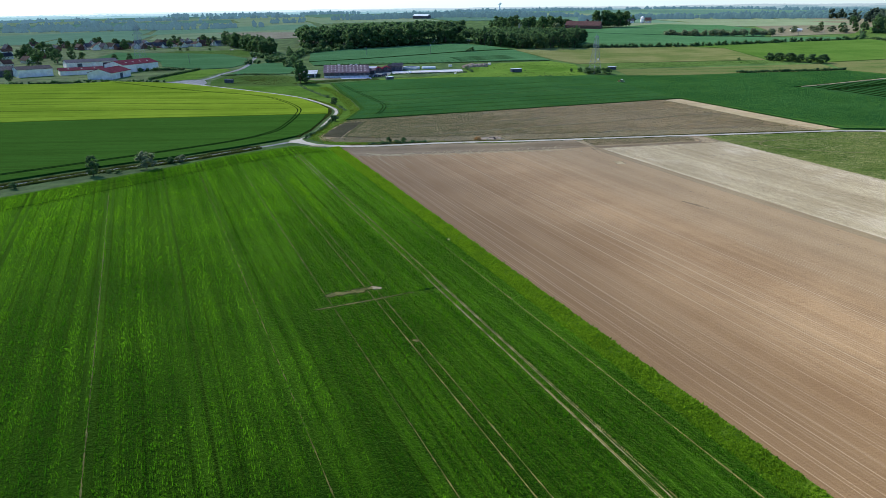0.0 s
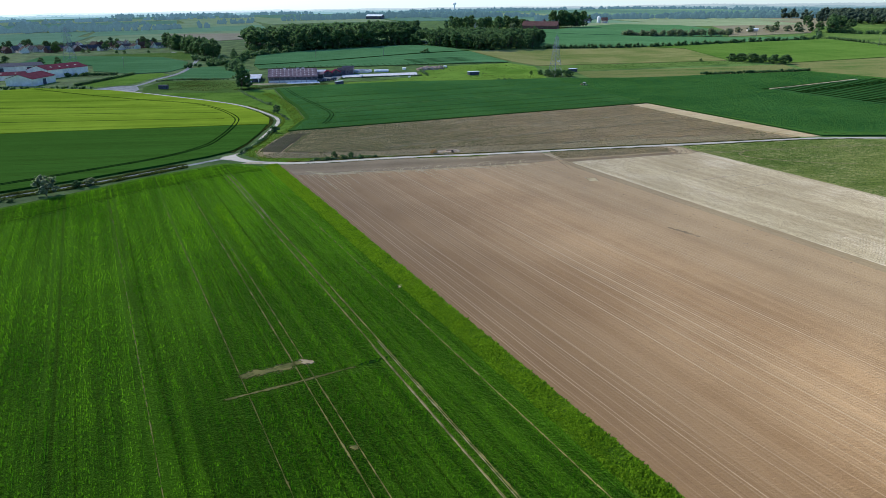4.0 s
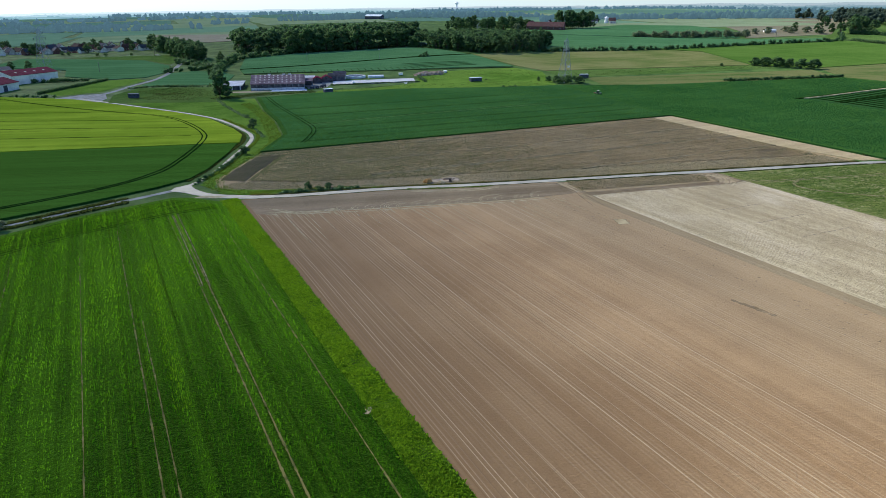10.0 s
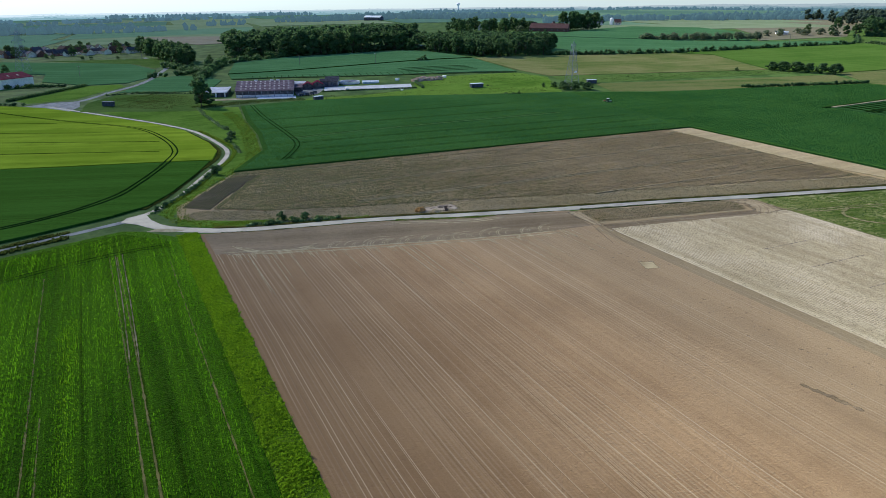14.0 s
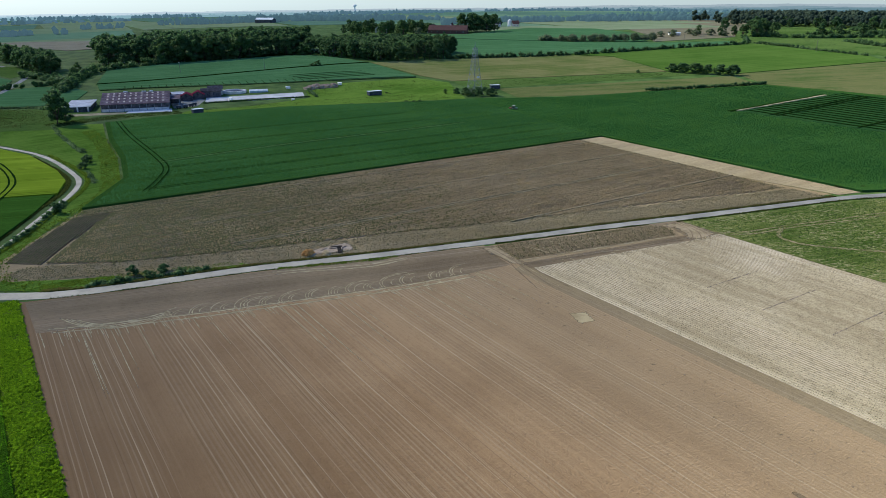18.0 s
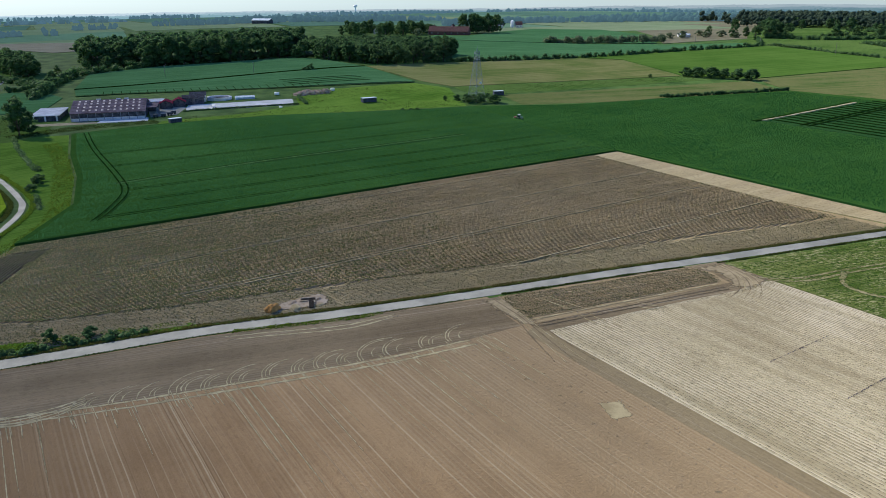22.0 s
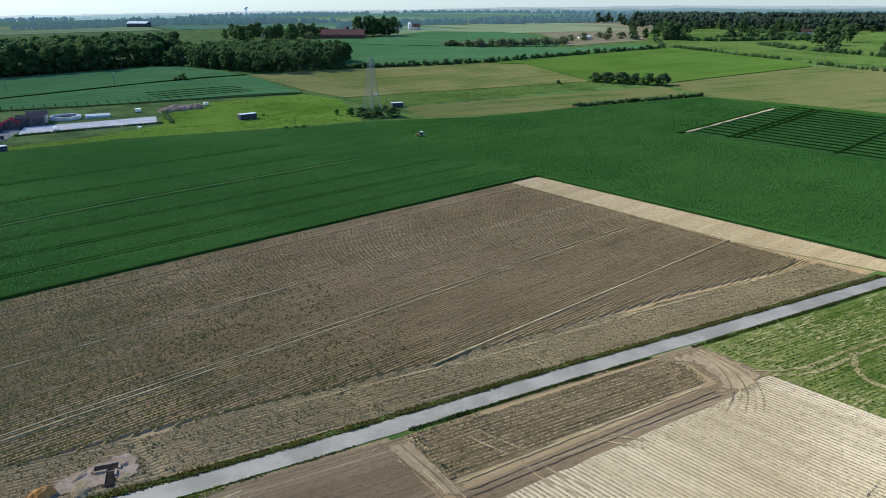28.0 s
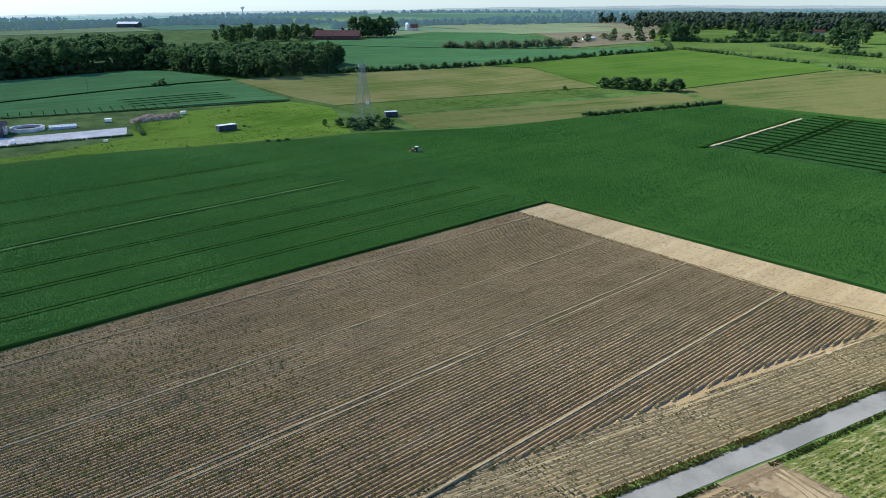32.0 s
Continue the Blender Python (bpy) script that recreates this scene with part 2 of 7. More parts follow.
def upright(mat, name, thin=0.5):
    """The same crop as standing blades: light passes through them."""
    out = mat.copy()
    out.name = name
    tree = out.node_tree
    skin = tree.nodes["Principled BSDF"]
    skin.inputs["Sheen Weight"].default_value = 0.0
    for link in list(skin.inputs["Normal"].links):
        tree.links.remove(link)
    glow, join = tree.nodes.new("ShaderNodeBsdfTranslucent"), tree.nodes.new("ShaderNodeMixShader")
    tree.links.new(skin.inputs["Base Color"].links[0].from_socket, glow.inputs["Color"])
    join.inputs[0].default_value = thin
    tree.links.new(skin.outputs[0], join.inputs[1])
    tree.links.new(glow.outputs[0], join.inputs[2])
    tree.links.new(join.outputs[0], tree.nodes["Material Output"].inputs["Surface"])
    return out


def worn_edge(mat):
    """The same surface breaking up towards its rim, by the mesh's own core attribute."""
    out = mat.copy()
    tree = out.node_tree
    end = tree.nodes["Material Output"].inputs["Surface"]
    skin = end.links[0].from_socket
    core, where, grain = (tree.nodes.new("ShaderNode" + k) for k in ("Attribute", "TexCoord", "TexNoise"))
    core.attribute_name = "core"
    grain.inputs["Scale"].default_value, grain.inputs["Detail"].default_value = 0.9, 5
    tree.links.new(where.outputs["Object"], grain.inputs["Vector"])
    add, ramp = tree.nodes.new("ShaderNodeMath"), tree.nodes.new("ShaderNodeMapRange")
    add.operation, ramp.interpolation_type = "MULTIPLY_ADD", "SMOOTHSTEP"
    tree.links.new(grain.outputs["Fac"], add.inputs[0])
    add.inputs[1].default_value = 1.6
    tree.links.new(core.outputs["Fac"], add.inputs[2])
    tree.links.new(add.outputs[0], ramp.inputs["Value"])
    ramp.inputs["From Min"].default_value, ramp.inputs["From Max"].default_value = 0.95, 1.45
    clear, join = tree.nodes.new("ShaderNodeBsdfTransparent"), tree.nodes.new("ShaderNodeMixShader")
    tree.links.new(ramp.outputs[0], join.inputs[0])
    tree.links.new(clear.outputs[0], join.inputs[1])
    tree.links.new(skin, join.inputs[2])
    tree.links.new(join.outputs[0], end)
    return out


WORN = {}


def worn(mat):
    if mat.name not in WORN:
        WORN[mat.name] = worn_edge(mat)
    return WORN[mat.name]


def set_core(ob, values):
    ob.data.attributes.new("core", "FLOAT", "POINT").data.foreach_set("value", np.asarray(values, np.float32))


GRASS = plain_material("rough_grass", (0.05, 0.105, 0.022), (0.115, 0.195, 0.045), 0.06, 0.8, bump=0.6, depth=0.5)
PASTURE = crop_material("grazed_pasture", (0.058, 0.136, 0.018), (0.165, 0.275, 0.046), 75, 3.0, patchy=0.9, relief=0.7, soil=(0.0235, 0.0628, 0.0152), straw=0.5)
MEADOW = crop_material("dull_meadow", (0.042, 0.092, 0.024), (0.110, 0.165, 0.050), 70, 2.5, patchy=0.9, relief=0.7, soil=(0.03, 0.065, 0.02), straw=0.4)
OLIVE = crop_material("thin_olive_crop", (0.040, 0.082, 0.021), (0.140, 0.132, 0.056), 110, 0.5, patchy=0.8, bands=0.8, soil=(0.26, 0.20, 0.11), straw=0.6)
STEPPE = crop_material("young_crop_on_soil", (0.095, 0.115, 0.036), (0.225, 0.190, 0.086), 99, 0.8, patchy=0.7)
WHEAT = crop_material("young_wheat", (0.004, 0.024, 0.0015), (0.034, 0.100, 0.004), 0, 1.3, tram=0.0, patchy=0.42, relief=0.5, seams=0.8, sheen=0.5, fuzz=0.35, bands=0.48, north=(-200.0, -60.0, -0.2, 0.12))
WHEAT_EDGE = crop_material("wheat_headland", (0.014, 0.058, 0.004), (0.062, 0.135, 0.008), 64, 0.9, patchy=0.3, relief=0.9)
TAN = soil_material("far_bare_soil", (0.178, 0.158, 0.088), (0.250, 0.225, 0.125), 110, 6.0, 0.2)
WHEAT_BLUE = crop_material("blue_green_wheat", (0.018, 0.072, 0.018), (0.040, 0.116, 0.030), 90, 0.6, patchy=0.35, relief=0.8, bands=0.2, grain=0.5)
WHEAT_PLOT = crop_material("trial_plot_wheat", (0.0112, 0.0440, 0.0208), (0.0240, 0.0720, 0.0288), 90, 0.5, tram=1.0, pitch=9.0, patchy=0.3)
WHEAT_FAR = crop_material("distant_wheat", (0.042, 0.122, 0.062), (0.082, 0.192, 0.094), 111, 0.6, tram=0.6, patchy=0.4)
WHEAT_WEST = crop_material("dense_wheat", (0.010, 0.052, 0.009), (0.028, 0.096, 0.016), 107, 0.8, tram=0.7, patchy=0.3, sheen=0.18, seams=0.5)
BARLEY = crop_material("ripening_barley", (0.180, 0.252, 0.015), (0.315, 0.395, 0.031), 107, 0.35, tram=0.8, patchy=0.5, pitch=20)
BRIGHT = crop_material("bright_spring_crop", (0.0524, 0.1093, 0.0200), (0.0898, 0.1538, 0.0320), 100, 0.5, tram=0.4, patchy=0.6)
CLOVER = crop_material("patchy_mown_crop", (0.045, 0.080, 0.016), (0.175, 0.185, 0.062), 103, 2.2, patchy=0.6, relief=0.8, soil=(0.40, 0.35, 0.20), straw=0.85)
TRODDEN = plain_material("trodden_dry_grass", (0.13, 0.13, 0.048), (0.29, 0.255, 0.13), 0.3, 2.0, bump=0.4, depth=0.1)
BROWN = soil_material("harrowed_soil", (0.2800, 0.1720, 0.0820), (0.4650, 0.3100, 0.1580), 0, 3.0, 0.8, pale=(0.5520, 0.4320, 0.2621), bands=0.32, speck=0.15, scratch=1.0)
HEAD = soil_material("headland_soil", (0.168, 0.124, 0.070), (0.275, 0.206, 0.118), 104, 4.0, 0.4, speck=0.25)
GREYSOIL = soil_material("greyer_soil", (0.260, 0.203, 0.111), (0.350, 0.282, 0.160), 0, 5.0, 0.2, speck=0.2)
BANDSOIL = soil_material("band_soil", (0.215, 0.160, 0.086), (0.310, 0.242, 0.135), 0, 5.0, 0.2, speck=0.2)
POTATO = soil_material("ridged_soil", (0.3130, 0.2260, 0.1120), (0.5930, 0.4550, 0.2500), 90, 24.0, 0.3, clod=0.45, moist=0.3, bands=0.2, speck=0.1)
PLOTSOIL = soil_material("plot_soil", (0.290, 0.212, 0.112), (0.520, 0.400, 0.225), 104, 24.0, 0.3, clod=0.45, moist=0.3, bands=0.2, speck=0.1)
POTATO_DRY = soil_material("dry_ridged_soil", (0.297, 0.233, 0.120), (0.517, 0.418, 0.235), 104, 24.0, 0.3, clod=0.8, moist=0.25, bands=0.2, speck=0.25)
STUBBLE = soil_material("pale_stubble", (0.36, 0.295, 0.175), (0.54, 0.462, 0.295), 0, 0.75, 0.9, pale=(0.68, 0.60, 0.44), clod=0.6, moist=0.4, speck=0.3, half=0.1, keep=(0.25, 0.5))
STRAW = soil_material("strawy_strip", (0.351, 0.273, 0.143), (0.502, 0.399, 0.223), 90, 2.0, 0.4, clod=0.6, speck=0.45)
PALE = plain_material("dry_pale_soil", (0.360, 0.297, 0.164), (0.520, 0.446, 0.262), 0.4, 3.0, bump=0.4, depth=0.1)
DUST = plain_material("compacted_soil", (0.310, 0.247, 0.135), (0.450, 0.371, 0.213), 0.25, 2.5, bump=0.4, depth=0.1)
ROAD = plain_material("worn_concrete_road", (0.176, 0.176, 0.157), (0.247, 0.245, 0.219), 0.12, 2.0, rough=0.8, bump=0.15, depth=0.03)
GRAVEL = plain_material("gravel", (0.225, 0.225, 0.193), (0.360, 0.356, 0.303), 0.3, 3.0, bump=0.3, depth=0.05)
RUTS = plain_material("wheel_rut_soil", (0.09, 0.10, 0.025), (0.21, 0.195, 0.06), 0.3, 3.0, bump=0.4, depth=0.1)
# paler green strip: the lit edge of flattened crop is put into the colour
PALE_CROP = plain_material("lit_edge_crop", (0.07, 0.17, 0.045), (0.13, 0.25, 0.07), 0.4, 3.0, bump=0.4, depth=0.2)
# wheel lines and gaps: trodden crop, with the shade between stalks painted in
SHADE_CROP = plain_material("trodden_shaded_crop", (0.008, 0.030, 0.005), (0.020, 0.052, 0.010), 0.4, 3.0, rough=1.0, spec=0.0, bump=0.4, depth=0.2)
LEAF = leaf_material("broad_leaves", (0.034, 0.078, 0.030), (0.082, 0.160, 0.056), (0.115, 0.190, 0.062))
LEAF_GREY = leaf_material("willow_leaves", (0.07, 0.105, 0.055), (0.19, 0.24, 0.125), (0.22, 0.26, 0.15))
LEAF_WEED = leaf_material("tall_weeds", (0.052, 0.130, 0.007), (0.148, 0.275, 0.011), (0.235, 0.345, 0.018), thin=0.5)
LEAF_ROUGH = leaf_material("rough_grass_blades", (0.05, 0.10, 0.012), (0.13, 0.20, 0.024), (0.17, 0.225, 0.03), thin=0.45)
WEEDY = plain_material("weedy_ground", (0.0400, 0.0900, 0.0060), (0.1000, 0.1750, 0.0110), 0.25, 1.6, bump=0.8, depth=0.4)
LEAF_DARK = leaf_material("ditch_grass", (0.022, 0.042, 0.009), (0.055, 0.085, 0.018), (0.10, 0.115, 0.028), thin=0.4)
LEAF_POT = leaf_material("potato_leaves", (0.026, 0.034, 0.011), (0.067, 0.079, 0.024), (0.11, 0.102, 0.038), thin=0.25)
LEAF_OLIVE = leaf_material("dry_verge_grass", (0.06, 0.058, 0.016), (0.15, 0.135, 0.04), (0.21, 0.18, 0.06), thin=0.4)
TRAMPLED = plain_material("trampled_soil", (0.25, 0.195, 0.115), (0.37, 0.295, 0.18), 0.3, 2.5, bump=0.5, depth=0.12)
BARK = plain_material("bark", (0.05, 0.04, 0.03), (0.14, 0.115, 0.085), 0.8, 5, bump=0.6, depth=0.1)


# ---- building helpers ----
def fast_mesh(name, verts, faces, material):
    """A mesh from arrays: verts n x 3, faces m x k (all of one size)."""
    verts, faces = np.asarray(verts, np.float32), np.asarray(faces, np.int32)
    me = bpy.data.meshes.new(name)
    me.vertices.add(len(verts))
    me.vertices.foreach_set("co", verts.ravel())
    k = faces.shape[1]
    me.loops.add(faces.size)
    me.loops.foreach_set("vertex_index", faces.ravel())
    me.polygons.add(len(faces))
    me.polygons.foreach_set("loop_start", np.arange(0, faces.size, k, dtype=np.int32))
    me.polygons.foreach_set("loop_total", np.full(len(faces), k, np.int32))
    me.materials.append(material)
    me.update()
    me.validate()
    return me


def part(name, bm, material, parent=None, label=""):
    me = bpy.data.meshes.new(name)
    bm.normal_update()
    bm.to_mesh(me)
    bm.free()
    me.materials.append(material)
    ob = new(name, me)
    if parent:
        ob.parent = parent
    return tagged(ob, label)


def thing(name, x, y, turn=0.0, label="", category="", group="", h=0.0):
    """An empty on the ground that parents the parts of a thing."""
    ob = new(name)
    ob.matrix_world = pose(x, y, lift(x, y, h), 0, 0, turn)
    return tagged(ob, label, category, group)


def box(bm, x, y, z, sx, sy, sz, turn=0.0):
    """A box that stands on z, centred on x, y."""
    m = pose(x, y, z + sz / 2, 0, 0, turn) @ Matrix.Diagonal((sx, sy, sz, 1))
    bmesh.ops.create_cube(bm, size=1, matrix=m)
    return bm


def rod(bm, a, b, r0, r1=None, sides=6):
    """A tapered bar from a to b."""
    a, b = Vector(a), Vector(b)
    m = Matrix.Translation((a + b) / 2) @ (b - a).to_track_quat("Z", "Y").to_matrix().to_4x4()
    bmesh.ops.create_cone(bm, cap_ends=True, segments=sides, radius1=r0, radius2=r0 if r1 is None else r1, depth=(b - a).length, matrix=m)
    return bm


def rim_gap(p, a, b):
    """Distance on plan from p to the stretch a-b."""
    p, a, b = Vector((p[0], p[1])), Vector(a), Vector(b)
    d = b - a
    t = max(0, min(1, (p - a).dot(d) / max(d.length_squared, 1e-9)))
    return (p - a - d * t).length


def field(name, corners, h, material, label="", category="field", step=20, skirt=True, ragged=0.0, soft=0.0):
    """A field: a sheet h above the land inside the corners, with a side all round."""
    bm = bmesh.new()
    bm.faces.new([bm.verts.new((x, y, 0)) for x, y in corners])
    for axis in (0, 1):
        lo, hi = min(c[axis] for c in corners), max(c[axis] for c in corners)
        gap = max(step, (hi - lo) / 60)
        for k in range(1, int((hi - lo) / gap) + 1):
            at, way = [0, 0, 0], [0, 0, 0]
            at[axis], way[axis] = lo + k * gap, 1
            bmesh.ops.bisect_plane(bm, geom=bm.verts[:] + bm.edges[:] + bm.faces[:], plane_co=at, plane_no=way)
    if ragged:
        for v in [v for v in bm.verts if v.is_boundary]:
            q = Vector((v.co.x * 0.9, v.co.y * 0.9, 0.3))
            v.co.x += noise.noise(q) * ragged
            v.co.y += noise.noise(q + Vector((7, 3, 1))) * ragged
    for v in bm.verts:
        v.co.z = lift(v.co.x, v.co.y, h)
    for f in bm.faces:
        f.normal_update()
        if f.normal.z < 0:
            f.normal_flip()
    if soft:
        ob = tagged(part(name, bm, worn(material)), label, category, kind="structure")
        edge = list(zip(corners, corners[1:] + corners[:1]))
        set_core(ob, [min(1, min(rim_gap(v.co, a, b) for a, b in edge) / soft) for v in ob.data.vertices])
        return ob
    if skirt:
        rim = [e for e in bm.edges if e.is_boundary]
        made = bmesh.ops.extrude_edge_only(bm, edges=rim)["geom"]
        for v in made:
            if isinstance(v, bmesh.types.BMVert):
                v.co.z -= h + 0.3
    return tagged(part(name, bm, material), label, category, kind="structure")


def ribbon(name, points, width, h, material, parent=None, label="", category="", ragged=0.0, step=4.0, kind=""):
    """A strip along a smooth line through the points, draped on the land, with low sides."""
    pts = smooth_line(points, step)
    rng = random.Random(len(pts) * 7 + int(width * 100))
    bm = bmesh.new()
    prev = None
    for k, (x, y) in enumerate(pts):
        a, b = pts[max(0, k - 1)], pts[min(len(pts) - 1, k + 1)]
        n = Vector((-(b[1] - a[1]), b[0] - a[0])).normalized()
        row = []
        for s in (-1, 1):
            w = width / 2 + rng.uniform(-ragged, ragged)
            px, py = x + s * w * n.x, y + s * w * n.y
            for dz in ((-0.06, h) if s < 0 else (h, -0.06)):
                row.append(bm.verts.new((px, py, lift(px, py, dz))))
        if prev:
            for i in range(3):
                bm.faces.new((prev[i], prev[i + 1], row[i + 1], row[i]))
        prev = row
    for f in bm.faces:
        f.normal_update()
    bmesh.ops.recalc_face_normals(bm, faces=bm.faces[:])
    if sum(f.normal.z for f in bm.faces) < 0:
        bmesh.ops.reverse_faces(bm, faces=bm.faces[:])
    return tagged(part(name, bm, material, parent), label, category, kind=kind)


def mark(name, points, width, h, material, label="", category="", ragged=0.0, step=4.0):
    """A worn mark on the ground: a flat strip whose rim breaks up."""
    pts = smooth_line(points, min(step, 2.5))
    rng = random.Random(len(pts) * 7 + int(width * 100))
    bm = bmesh.new()
    prev, core = None, []
    for k, (x, y) in enumerate(pts):
        a, b = pts[max(0, k - 1)], pts[min(len(pts) - 1, k + 1)]
        n = Vector((-(b[1] - a[1]), b[0] - a[0])).normalized()
        w = width * 0.85 + rng.uniform(-ragged, ragged)
        row = [bm.verts.new((x + s * w * n.x, y + s * w * n.y, lift(x, y, h))) for s in (-1, 0, 1)]
        end = 0.3 if k in (0, len(pts) - 1) else 1.0
        core += [0, end, 0]
        if prev:
            for i in (0, 1):
                bm.faces.new((prev[i + 1], prev[i], row[i], row[i + 1]))
        prev = row
    bm.normal_update()
    if sum(f.normal.z for f in bm.faces) < 0:
        bmesh.ops.reverse_faces(bm, faces=bm.faces[:])
    ob = part(name, bm, worn(material))
    set_core(ob, core)
    return tagged(ob, label, category)


def smooth_line(points, step=4.0):
    """Catmull-Rom through the points, about one place every step metres."""
    p = [Vector(q) for q in points]
    if len(p) == 2:
        n = max(1, int((p[1] - p[0]).length / step))
        return [tuple(p[0].lerp(p[1], k / n)) for k in range(n + 1)]
    p = [2 * p[0] - p[1], *p, 2 * p[-1] - p[-2]]
    out = []
    for k in range(1, len(p) - 2):
        a, b, c, d = p[k - 1 : k + 3]
        n = max(1, int((c - b).length / step))
        for i in range(n):
            t = i / n
            out.append(tuple(0.5 * (2 * b + (c - a) * t + (2 * a - 5 * b + 4 * c - d) * t * t + (3 * b - 3 * c + d - a) * t ** 3)))
    return out + [tuple(p[-2])]


def inside(x, y, corners):
    odd, n = False, len(corners)
    for k in range(n):
        (x0, y0), (x1, y1) = corners[k], corners[k - 1]
        if (y0 > y) != (y1 > y) and x < (x1 - x0) * (y - y0) / (y1 - y0) + x0:
            odd = not odd
    return odd


# ---- the ground, one sheet to the horizon ----
def ground_sheet():
    core = np.arange(-480, 1001, 20.0)
    out = 1000 + np.cumsum(20 * 1.17 ** np.arange(1, 24))
    xs = np.r_[-(out[out < 5400] - 520)[::-1], core, out[out < 5400]]
    ys = np.r_[-(out[out < 3000] - 500)[::-1], core, out[out < 5400]]
    gx, gy = np.meshgrid(xs, ys)
    verts = np.stack([gx, gy, land(gx, gy) - 0.03 * np.maximum(0, np.hypot(gx, gy) - 2400)], -1).reshape(-1, 3)
    n = len(xs)
    i = (np.arange(len(ys) - 1)[:, None] * n + np.arange(n - 1)).ravel()
    faces = np.stack([i, i + 1, i + n + 1, i + n], -1)
    return tagged(new("ground", fast_mesh("ground", verts, faces, GRASS)), "rough green grassland and field margins to the horizon", "ground", kind="structure")


ground_sheet()

# ---- roads and tracks ----
LANE = [(-16, 29), (-8, 16), (5, 7.5), (18, 4), (46, -1), (75, -9), (105, -16.2), (136, -23), (165, -30), (201, -38.5), (226, -44.5), (250, -54), (300, -78), (380, -118), (480, -170)]
CURVE = [(-16, 29), (-8, 37), (1, 53), (12, 78), (21, 98), (25.5, 115), (25, 134), (19.5, 170), (7, 200), (-11, 232), (-31, 266), (-46, 292)]
WEST = [(-16, 28), (-32, 21), (-48, 14), (-68, 5.5), (-104, -6), (-180, -40), (-300, -95), (-460, -170)]
NORTH = [(-60, 297), (-45, 305), (-29, 313), (-12, 350), (6, 385), (18, 420), (30, 470), (42, 540), (30, 640)]
ribbon("road", LANE, 3.8, 0.07, ROAD, label="narrow pale concrete farm road between the fields", category="road", ragged=0.12, kind="structure")
ribbon("road", CURVE, 1.85, 0.06, ROAD, label="narrow pale road curving round the barley field", category="road", ragged=0.15, kind="structure")
ribbon("road", WEST, 2.3, 0.05, GRAVEL, label="narrow gravel lane between grassy banks", category="road", ragged=0.2, kind="structure")
ribbon("road", NORTH, 3.8, 0.05, GRAVEL, label="pale gravel road to the village", category="road", ragged=0.3, kind="structure")
field("gravel_yard", [(-64, 296), (-45, 311), (-30, 311), (-30, 285), (-37, 263), (-50, 283)], 0.05, GRAVEL, "grey gravel apron where two lanes meet", "road")
field("road_junction", [(-19, 27), (-17, 31), (-12, 33.5), (-11, 26), (-7.5, 17), (-10, 15.5), (-14, 22)], 0.075, ROAD, "widened pale road surface at the fork", "road")
field("field_entrance", [(-13, 15), (-6.5, 11.5), (-3.5, 12), (-6.5, 14.5), (-10, 16.5)], 0.09, PALE, "pale trodden soil at a field entrance", "track")

# ---- fields ----
def lane_y(x):
    xs, ys = zip(*LANE[1:])
    return float(np.interp(x, xs, ys))


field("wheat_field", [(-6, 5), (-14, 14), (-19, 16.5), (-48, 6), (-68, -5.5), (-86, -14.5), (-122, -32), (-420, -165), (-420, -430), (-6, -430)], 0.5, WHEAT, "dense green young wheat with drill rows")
field("wheat_headland", [(-8, 2), (-19, 14), (-48, 3.5), (-68, -8), (-122, -34), (-180, -61), (-180, -76), (-101, -42), (-50, -13), (-22, -2), (-8, -2)], 0.515, WHEAT_EDGE, "headland of green wheat drilled crosswise")
field("weedy_strip", [(-6.2, 8), (-0.4, 5.5), (-0.4, -430), (-6.2, -430)], 0.25, WEEDY, "strip of tall yellow-green weeds between two fields", "field margin")
field("ploughed_field", [(-0.6, 6.5), (5, 5.0), (18, 1.6), (46, -3.4), (75, -11.4), (102.5, -18), (102.5, -430), (-0.6, -430)], 0.06, BROWN, "bare harrowed brown field with fine lines")
field("ploughed_headland", [(0.5, 5.6), (18, 1.2), (46, -3.8), (75, -11.8), (101, -18.4), (99.5, -33), (86, -32), (52, -26), (27, -19.5), (1, -12)], 0.07, HEAD, "brown headland soil with turning marks", category="headland")
field("fallow_band", [(82, -36), (98.6, -36), (98.6, -430), (82, -430)], 0.066, GREYSOIL, "broad band of smooth pale bare soil", category="soil", soft=2.0)
field("fallow_band", [(98.2, -36), (102.5, -34), (102.5, -430), (98.2, -430)], 0.07, BANDSOIL, "narrow darker band of bare soil beside the stubble", category="soil")
field("stubble_field", [(102.5, -34), (120, -37.5), (149, -42.5), (156, -43), (161.5, -44), (162, -430), (102.5, -430)], 0.08, STUBBLE, "pale straw-coloured field with dashed rows")
field("mown_field", [(162, -33), (201, -42), (226, -48), (250, -58), (300, -84), (480, -176), (480, -430), (162, -430)], 0.12, CLOVER, "patchy green field with worn dry tracks")
field("wheat_field", [(21, 75.4), (230, 75.4), (240, 75.4), (238.6, -44), (250, -50), (300, -74.6), (380, -114.6), (480, -166.6), (476, 50), (470, 90), (460, 134), (374, 164), (350, 170), (313, 181), (267, 207), (215, 222), (153, 244), (91, 249), (55, 243), (48, 190), (45, 148), (39, 109)], 0.75, WHEAT_BLUE, "tall dense blue-green wheat with wheel lines")
field("rough_verge", [(8, 13.5), (0, 20), (-9, 31), (2, 51), (14, 77), (23.5, 98), (27.5, 116), (27, 134), (22, 170), (9.5, 201), (-8, 232), (-20, 256), (30, 250), (54, 244), (47, 190), (44, 148), (38, 109), (20, 75.2), (12, 63), (-6, 25)], 0.03, PASTURE, "uneven yellow-green rough grass beside the curved road", category="grass verge")
